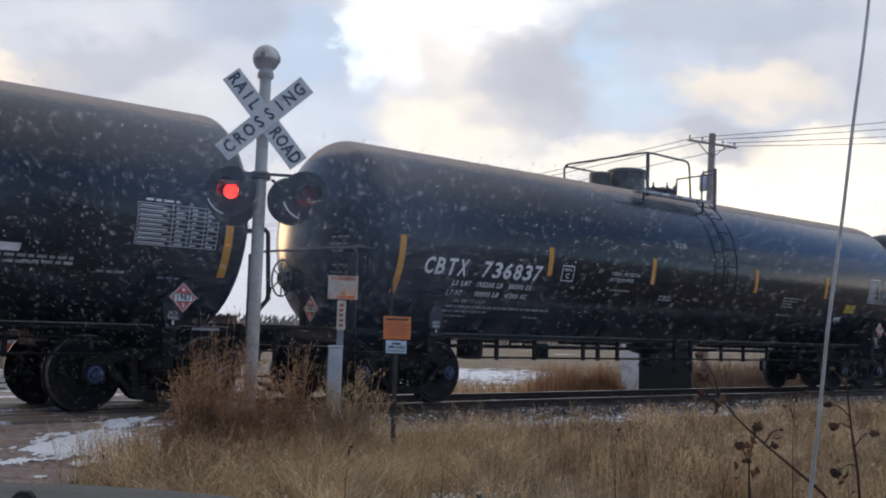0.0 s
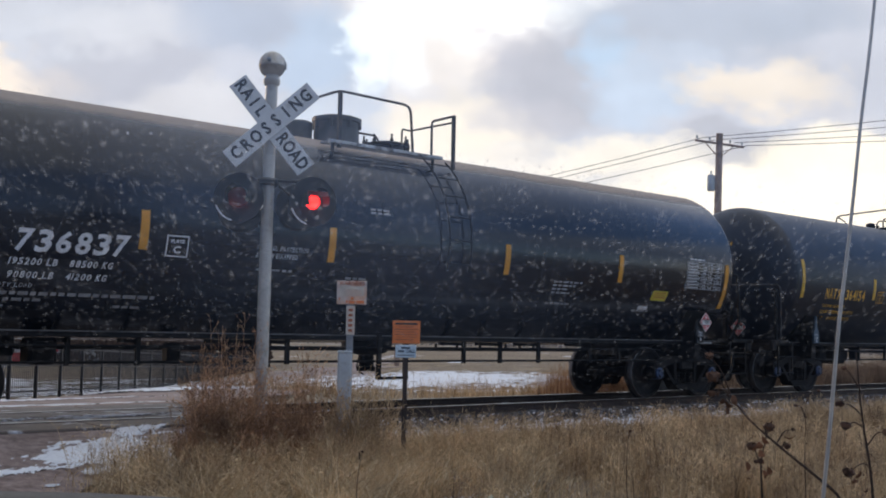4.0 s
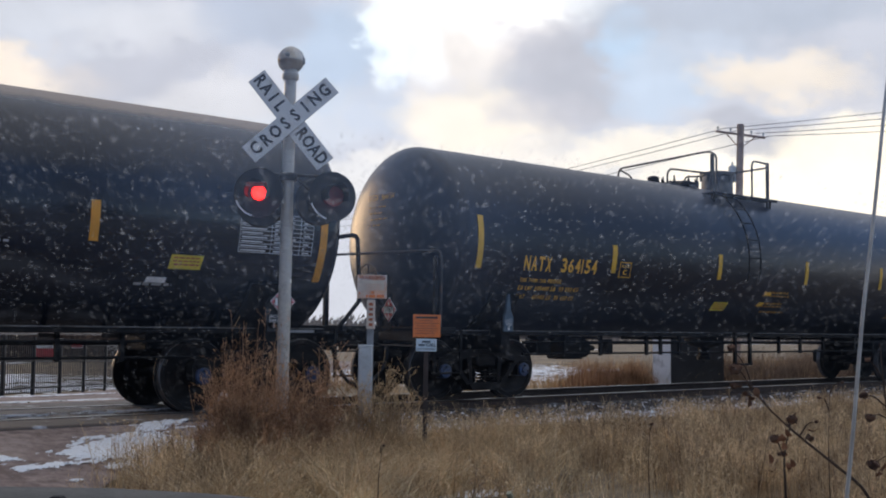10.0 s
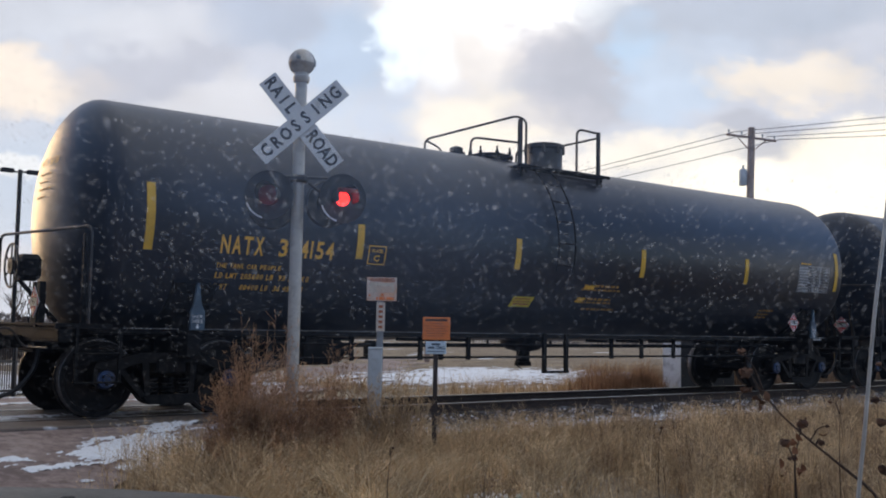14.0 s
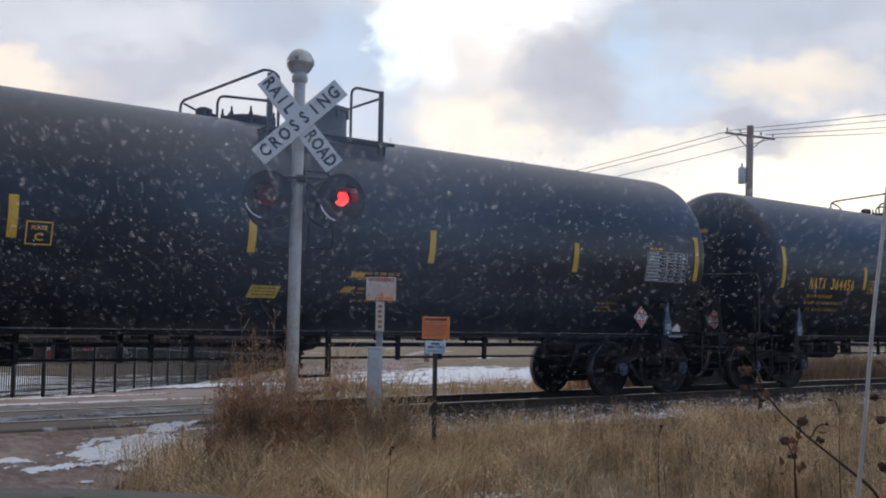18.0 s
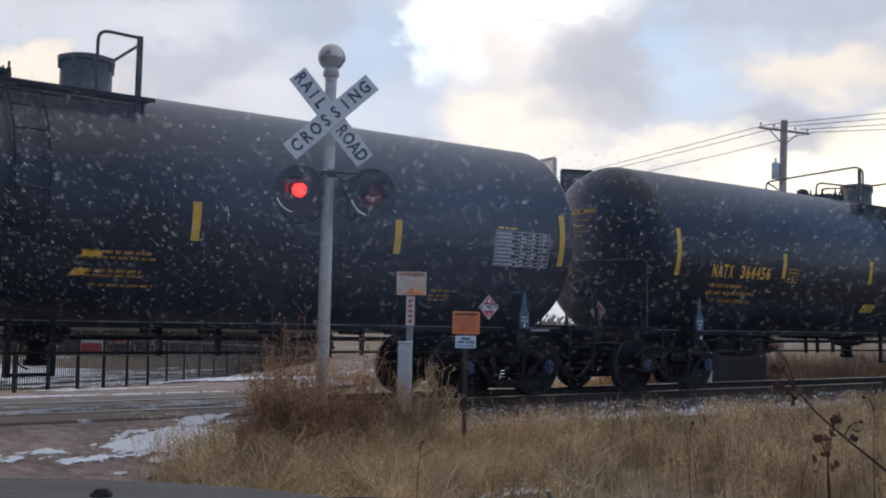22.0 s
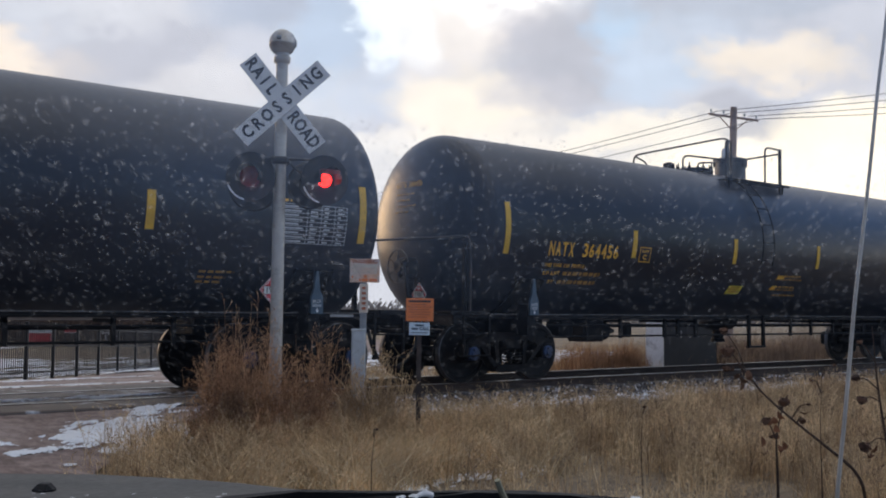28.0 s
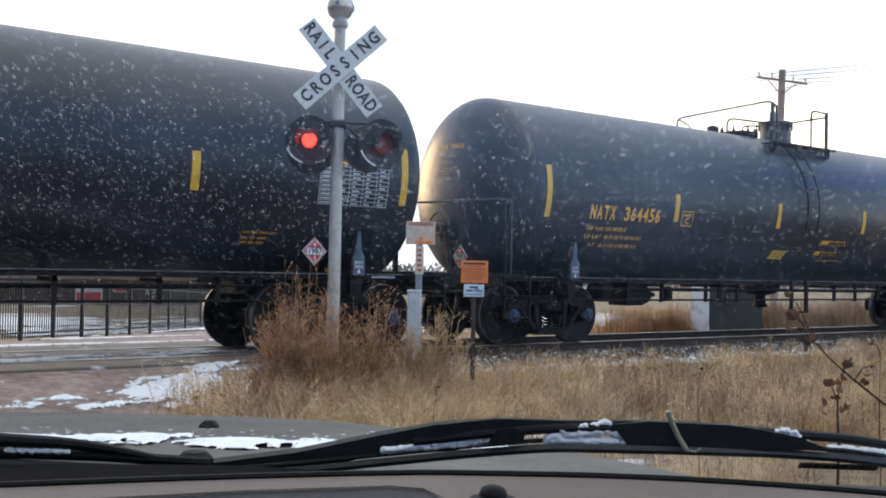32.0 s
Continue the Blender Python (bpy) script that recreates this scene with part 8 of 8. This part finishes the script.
def water_tower():
    x, y = place(19.25, 420)
    s = thing("water_tower", pose(x, y, -0.8), "pale grey water tower on legs in the distance", "water tower")
    zb, r = 18.5, 4.6
    part("tank_bowl", Shape().lathe([(0.3, zb - 1.5), (2.8, zb - 0.8), (r, zb + 1.0), (r, zb + 5.2), (r * 0.85, zb + 6.4), (r * 0.4, zb + 7.4), (0, zb + 7.7)], (0, 0, 0), "z", 32), CABINET_GREY, s)
    for k in range(6):
        a = math.pi / 6 + k * math.pi / 3
        part("leg", Shape().tube([(6.2 * math.cos(a), 6.2 * math.sin(a), 0), (4.3 * math.cos(a), 4.3 * math.sin(a), zb + 1.2)], 0.28, 8), CABINET_GREY, s)
    part("riser", Shape().tube([(0, 0, 0), (0, 0, zb)], 0.7, 12), CABINET_GREY, s)
    for z in (7.0, 13.5):
        rad = 6.2 - 1.9 * z / (zb + 1.2)
        ring = [(rad * math.cos(math.pi / 6 + k * math.pi / 3), rad * math.sin(math.pi / 6 + k * math.pi / 3), z) for k in range(7)]
        part("brace", Shape().tube(ring, 0.1, 5), CABINET_GREY, s)
    return s


water_tower()


def lamp_post(az, d, el, arm):
    x, y = place(az, d)
    top = 1.12 + math.tan(radians(el)) * d
    s = thing("street_lamp", pose(x, y, 0), "dark steel street lamp with a flat head", "street lamp", "street lamps")
    part("pole", Shape().box(-0.10, 0.10, -0.10, 0.10, -0.9, top, 0.02), FRAME, s)
    part("base", Shape().lathe([(0.3, -0.9), (0.3, -0.35), (0.26, -0.3), (0.0, -0.3)], (0, 0, 0), "z", 16), CABINET_GREY, s)
    for a in arm:
        part("arm", Shape().tube([(0, 0, top - 0.15), (a * 0.45, -a * 0.25, top - 0.1)], 0.05, 8), FRAME, s)
        part("lamp_head", Shape().box(min(a * 0.35, a * 1.05), max(a * 0.35, a * 1.05), -0.22, 0.12, top - 0.22, top + 0.02, 0.05), FRAME, s)
    return s


lamp_post(21.95, 55, 5.5, (-1,))
lamp_post(16.3, 62, 7.6, (-1, 1))


def billboard():
    """Two printed boards set in a V on steel posts."""
    s = thing("billboard", pose(0, 0, 0), "two roadside billboards on steel posts behind the train", "billboard")
    for (a0, d0, e0), (a1, d1, e1), mat in (((39.0, 128, 8.15), (43.0, 112, 9.0), WHITE), ((43.4, 112, 8.35), (45.9, 118, 8.2), BOX_DARK)):
        p, r = Vector((*place(a0, d0), 0)), Vector((*place(a1, d1), 0))
        z0, z1 = 1.12 + math.tan(radians(e0)) * d0, 1.12 + math.tan(radians(e1)) * d1
        w = (r - p).normalized()
        back = Vector((-w.y, w.x, 0)) * 0.25
        h = 4.4
        corners = [p + Vector((0, 0, z0 - h)), r + Vector((0, 0, z1 - h)), r + Vector((0, 0, z1)), p + Vector((0, 0, z0))]
        b = part("board", Shape().add(corners + [c + back for c in corners], [(0, 1, 2, 3), (7, 6, 5, 4), (0, 4, 5, 1), (1, 5, 6, 2), (2, 6, 7, 3), (3, 7, 4, 0)]), mat, s, "weathered printed board")
        fr = Shape()
        for i in range(4):
            fr.tube([corners[i] - back * 0.3, corners[(i + 1) % 4] - back * 0.3], 0.12, 6)
        part("board_frame", fr, CABINET_GREY if mat is WHITE else FRAME, b)
        if mat is WHITE:
            rb, pr = random.Random(2), Shape()
            for row in range(5):
                t = 0.06
                z = 0.22 + 0.13 * row
                while t < 0.9:
                    e = min(0.94, t + rb.uniform(0.05, 0.16))
                    q = [p.lerp(r, t), p.lerp(r, e)]
                    zz = [z0 - h + h * z + (z1 - z0) * t, z0 - h + h * z + (z1 - z0) * e]
                    pr.add([q[0] + Vector((0, 0, zz[0])) - back * 0.1, q[1] + Vector((0, 0, zz[1])) - back * 0.1, q[1] + Vector((0, 0, zz[1] + 0.28)) - back * 0.1, q[0] + Vector((0, 0, zz[0] + 0.28)) - back * 0.1], [(0, 1, 2, 3)])
                    t = e + 0.03
            part("board_print", pr, BLUE_PLATE, b, smooth=0)["kind"] = "stuff"
        for t in (0.2, 0.5, 0.8):
            q = p.lerp(r, t) + back * 2
            part("board_post", Shape().tube([(q.x, q.y, -0.9), (q.x, q.y, z0 - 0.6)], 0.16, 8), FRAME, s)
    return s


billboard()


def light_pole(az, d, el):
    x, y = place(az, d)
    s = thing("utility_pole", pose(x, y, 0), "plain grey pole far behind the train", "utility pole")
    part("pole", Shape().tube([(0, 0, -0.9), (0, 0, 1.12 + math.tan(radians(el)) * d)], 0.17, 10, True, 0.12), POLE_WOOD, s)
    return s


light_pole(37.8, 60, 8.8)


def parked_far():
    """A low red and white display board beyond the fence, and dark machines beside it."""
    for az, d, half, low, high, red in ((18.44, 50, 0.58, 0.25, 1.0, True), (19.95, 52, 0.26, 0.62, 0.95, True), (21.6, 54, 0.30, 0.45, 0.85, False)):
        x, y = place(az, d)
        s = thing("yard_sign", pose(x, y, -0.85, 0, 0, -az), "low white and red board in a yard beyond the fence" if red else "small white board in a yard beyond the fence", "sign", "yard signs")
        part("board", Shape().box(-half, half, 0, 0.06, low, high, 0.01), WHITE, s)
        if red:
            part("red_band", Shape().box(-half * 0.9, half * 0.9, -0.012, -0.002, low + 0.04, low + (high - low) * 0.55), PLACARD_RED, s, "red lower band")
        for k in (-0.8, 0.8):
            part("leg", Shape().box(half * k - 0.03, half * k + 0.03, 0.01, 0.05, -0.1, low + 0.01), FRAME, s)


parked_far()


def far_hedges():
    """Low hedges and brush along the horizon."""
    rng = np.random.default_rng(77)
    v, f = [], []
    for i in range(34000):
        az = rng.uniform(-25, 85)
        d = rng.choice([150, 230, 340]) * rng.uniform(0.92, 1.08)
        x, y = place(az, d)
        h = d * (0.0085 + 0.006 * abs(math.sin(az * 0.7 + d)) * rng.uniform(0.3, 1.0))
        w = d * 0.0015 * rng.uniform(0.5, 1.6)
        z = rng.uniform(0, 1) ** 1.4 * h - 0.8
        a = rng.uniform(0, 6.28)
        k = len(v)
        dx, dy = math.cos(az * math.pi / 180) * w, -math.sin(az * math.pi / 180) * w
        v += [(x - dx, y - dy, z - w), (x + dx * math.cos(a), y + dy * math.cos(a), z + w * math.sin(a)), (x + dx * 0.4, y + dy * 0.4, z + w * 1.4)]
        f.append((k, k + 1, k + 2))
    tagged(new("distant_brush", leaf_mesh("distant_brush", v, f, FAR_BRUSH)), "brush and hedges along the horizon, paled by painted haze", "brush", kind="stuff")


far_hedges()


def yard_shrubs():
    """Dark winter shrubs along the back of the yard behind the fence."""
    rng = np.random.default_rng(78)
    n = 14000
    az, d = np.radians(rng.uniform(-8, 31, n)), rng.uniform(52, 66, n)
    h = 1.1 + 0.7 * np.abs(np.sin(az * 40) * np.cos(az * 17 + 1)) + 0.5 * (np.sin(az * 90) > 0.6)
    z = rng.uniform(0, 1, n) * h - 0.85
    x, y = np.sin(az) * d, np.cos(az) * d
    a, w = rng.uniform(0, 6.28, n), rng.uniform(0.05, 0.16, n)
    p = np.stack([x, y, z], 1)
    side = np.stack([np.cos(az) * np.cos(a), -np.sin(az) * np.cos(a), np.sin(a)], 1) * w[:, None]
    up = np.stack([-np.cos(az) * np.sin(a), np.sin(az) * np.sin(a), np.cos(a)], 1) * (w * 1.5)[:, None]
    v = np.stack([p - side, p + side, p + up], 1).reshape(-1, 3)
    tagged(new("yard_shrubs", leaf_mesh("yard_shrubs", v, np.arange(3 * n).reshape(-1, 3), WEED)), "dark bare shrubs along the back of the yard", "shrubs", kind="stuff")


yard_shrubs()


def snow_patch(name, cx, cy, rx, ry, turn, seed, label, cell=0.018, bare=0.0, size=0.0):
    """Old snow lying on the ground: a thin crust with a ragged, holed, wind-drawn outline."""
    nx, ny = int(2.9 * rx / cell), int(2.9 * ry / cell)
    lx, ly = np.meshgrid((np.arange(nx + 1) / nx - 0.5) * 2.9 * rx, (np.arange(ny + 1) / ny - 0.5) * 2.9 * ry)
    field = 0.8 * (1 - (lx / rx) ** 2 - (ly / ry) ** 2) - bare + 1.05 * wisps(lx * 0.45, ly, seed, size or min(0.45, 0.9 * ry + 3 * cell))
    c, s_ = math.cos(radians(turn)), math.sin(radians(turn))
    X, Y = cx + lx * c - ly * s_, cy + lx * s_ + ly * c
    Z = np.maximum(ground_z(X, Y), np.where((X > road_left(Y)) & (X < road_right(Y) + 0.1), road_z(Y) + 0.006, -9)) + np.clip(field * 0.03, -0.002, 0.016) + 0.002 * wisps(lx, ly, seed + 1, 0.1) + (0.03 if cell > 0.06 else 0.0)
    v = np.stack([X, Y, Z], -1).reshape(-1, 3)
    i = (np.arange(ny)[:, None] * (nx + 1) + np.arange(nx)).ravel()
    quad = np.stack([i, i + 1, i + nx + 2, i + nx + 1], 1)
    quad = quad[(field.ravel()[quad] > 0).sum(1) >= 3]
    used = np.unique(quad)
    back = np.zeros(len(v), int)
    back[used] = np.arange(len(used))
    me = leaf_mesh(name, v[used], back[quad], SNOW)
    me.shade_smooth()
    return tagged(new(name, me), label, "snow", "snow patches")


snow_patch("snow_patch", 4.52, 10.56, 0.80, 0.72, 35, 1, "large patch of crusted old snow by the road edge", 0.015, -0.02)
snow_patch("snow_patch", 5.25, 11.65, 0.55, 0.22, 40, 2, "patch of thin snow by the road edge")
snow_patch("snow_patch", 2.9, 10.35, 0.95, 0.26, 14, 3, "wind-drawn wisps of thin snow on the road", 0.012, 0.78)
snow_patch("snow_patch", 3.55, 10.10, 0.70, 0.16, 12, 4, "thin wisps of snow on the road", 0.013, 0.85)
snow_patch("snow_patch", 3.48, 9.42, 0.06, 0.04, 10, 6, "small clump of snow on the road", 0.006)
snow_patch("snow_patch", 5.6, 7.5, 0.9, 0.40, 30, 7, "thin snow lying between the grass clumps")
snow_patch("snow_patch", 7.0, 7.6, 0.9, 0.35, 20, 17, "thin snow lying between the grass clumps")
snow_patch("snow_patch", 4.4, 8.1, 0.6, 0.25, 50, 18, "thin snow lying between the grass clumps")
snow_patch("snow_patch", 8.6, 9.9, 1.1, 0.30, 10, 8, "thin snow lying between the grass clumps")
snow_patch("snow_patch", 11.8, 10.7, 1.2, 0.22, 4, 9, "thin snow lying between the grass clumps")
snow_patch("snow_field", 27.5, 31.5, 8.0, 5.6, 25, 11, "broad sheet of thin snow on the field beyond the track", 0.1)
snow_patch("snow_field", 12.5, 29.5, 6.0, 1.6, 10, 13, "thin snow lying in the yard behind the fence", 0.08)
snow_patch("snow_field", 9.3, 33.5, 3.2, 4.5, -10, 23, "thin drifted snow in the yard behind the fence", 0.08, 0.15, 1.2)
snow_patch("snow_field", 15.0, 33.0, 4.5, 3.2, 10, 24, "broken snow on the brown yard", 0.08, 0.5, 0.9)
snow_patch("snow_streak", 7.0, 22.3, 4.5, 0.35, 12, 14, "streak of snow on the pavement before the fence", 0.05)
snow_patch("snow_streak", 4.6, 13.3, 2.6, 0.22, 6, 21, "thin wisps of snow on the crossing panels", 0.025, 0.35)
snow_patch("snow_streak", 5.0, 16.8, 3.0, 0.6, 8, 22, "wisps of snow on the pavement past the rails", 0.035, 0.25)
snow_patch("snow_streak", 15.5, 11.52, 9.0, 0.20, 0.3, 15, "thin line of snow along the foot of the track bed", 0.03)


# ---- movement ----
RUN = [(0.0, 0.0), (1.0, 1.86), (2.0, 3.71), (3.0, 5.56), (4.5, 8.21), (6.0, 10.74), (7.0, 12.40), (8.0, 14.03), (9.0, 15.60), (10.0, 17.11), (11.0, 18.58), (12.0, 20.00),
       (13.0, 21.33), (14.0, 22.58), (15.5, 24.42), (17.0, 26.14), (18.0, 27.24), (19.0, 28.35), (20.0, 29.44), (21.0, 30.46), (22.0, 31.41), (23.0, 32.26), (24.0, 32.93), (25.0, 33.36),
       (26.5, 33.94), (28.0, 34.36), (29.0, 34.47), (30.0, 34.53), (31.0, 34.54), (32.0, 34.54)]


def rolled(t):
    """How far the train has rolled to the left, smoothly between the rows of RUN."""
    ts, ds = [r[0] for r in RUN], [r[1] for r in RUN]
    slope = np.gradient(ds, ts)
    i = min(max(int(np.searchsorted(ts, t, "right")) - 1, 0), len(ts) - 2)
    h = ts[i + 1] - ts[i]
    u = (t - ts[i]) / h
    return (ds[i] * (1 + 2 * u) * (1 - u) ** 2 + slope[i] * h * u * (1 - u) ** 2 + ds[i + 1] * u * u * (3 - 2 * u) - slope[i + 1] * h * u * u * (1 - u))


def slack(car, t):
    """The couplings stretch as the train brakes: the leading two cars run on a little."""
    return float(np.interp(t, [8.0, 10.5, 13.0, 32.0], [0.0, 0.04, 0.14, 0.14])) if car in (CARS[0][0], CARS[1][0]) else 0.0


def motions():
    times = [k * 0.4 for k in range(81)]
    for car, wheels in CARS:
        x0 = car.matrix_basis.translation.x
        walk(car, [(t, pose(x0 - rolled(t) - slack(car, t), TRACK_Y, 0)) for t in times])
        for axle in wheels:
            x = axle.matrix_basis.translation.x
            walk(axle, [(t, pose(x, 0, AXLE_Z) @ Matrix.Rotation(-rolled(t) / WHEEL_R, 4, "Y")) for t in times])
    # the two lamps flash in turn: 0.73 s and 0.70 s
    for vane, dark_from, dark_to in ((LENS_BLOCKERS[0], 0.57, 1.30), (LENS_BLOCKERS[1], -0.13, 0.57)):
        open_, shut = pose(0, -0.074, 0.103) @ Matrix.Rotation(radians(-84), 4, "X"), pose(0, -0.074, 0.103)
        rows, k = [], -1
        while 1.431 * k + dark_from < 32.2:
            a, b = dark_from + 1.431 * k, dark_to + 1.431 * k
            rows += [(a - 0.04, open_), (a + 0.04, shut), (b - 0.04, shut), (b + 0.04, open_)]
            k += 1
        first = [r for r in rows if r[0] <= 0][-1][1]
        rows = [(0.0, first)] + [r for r in rows if 0.01 < r[0] < 31.99]
        walk(vane, rows + [(32.0, rows[-1][1])])


motions()
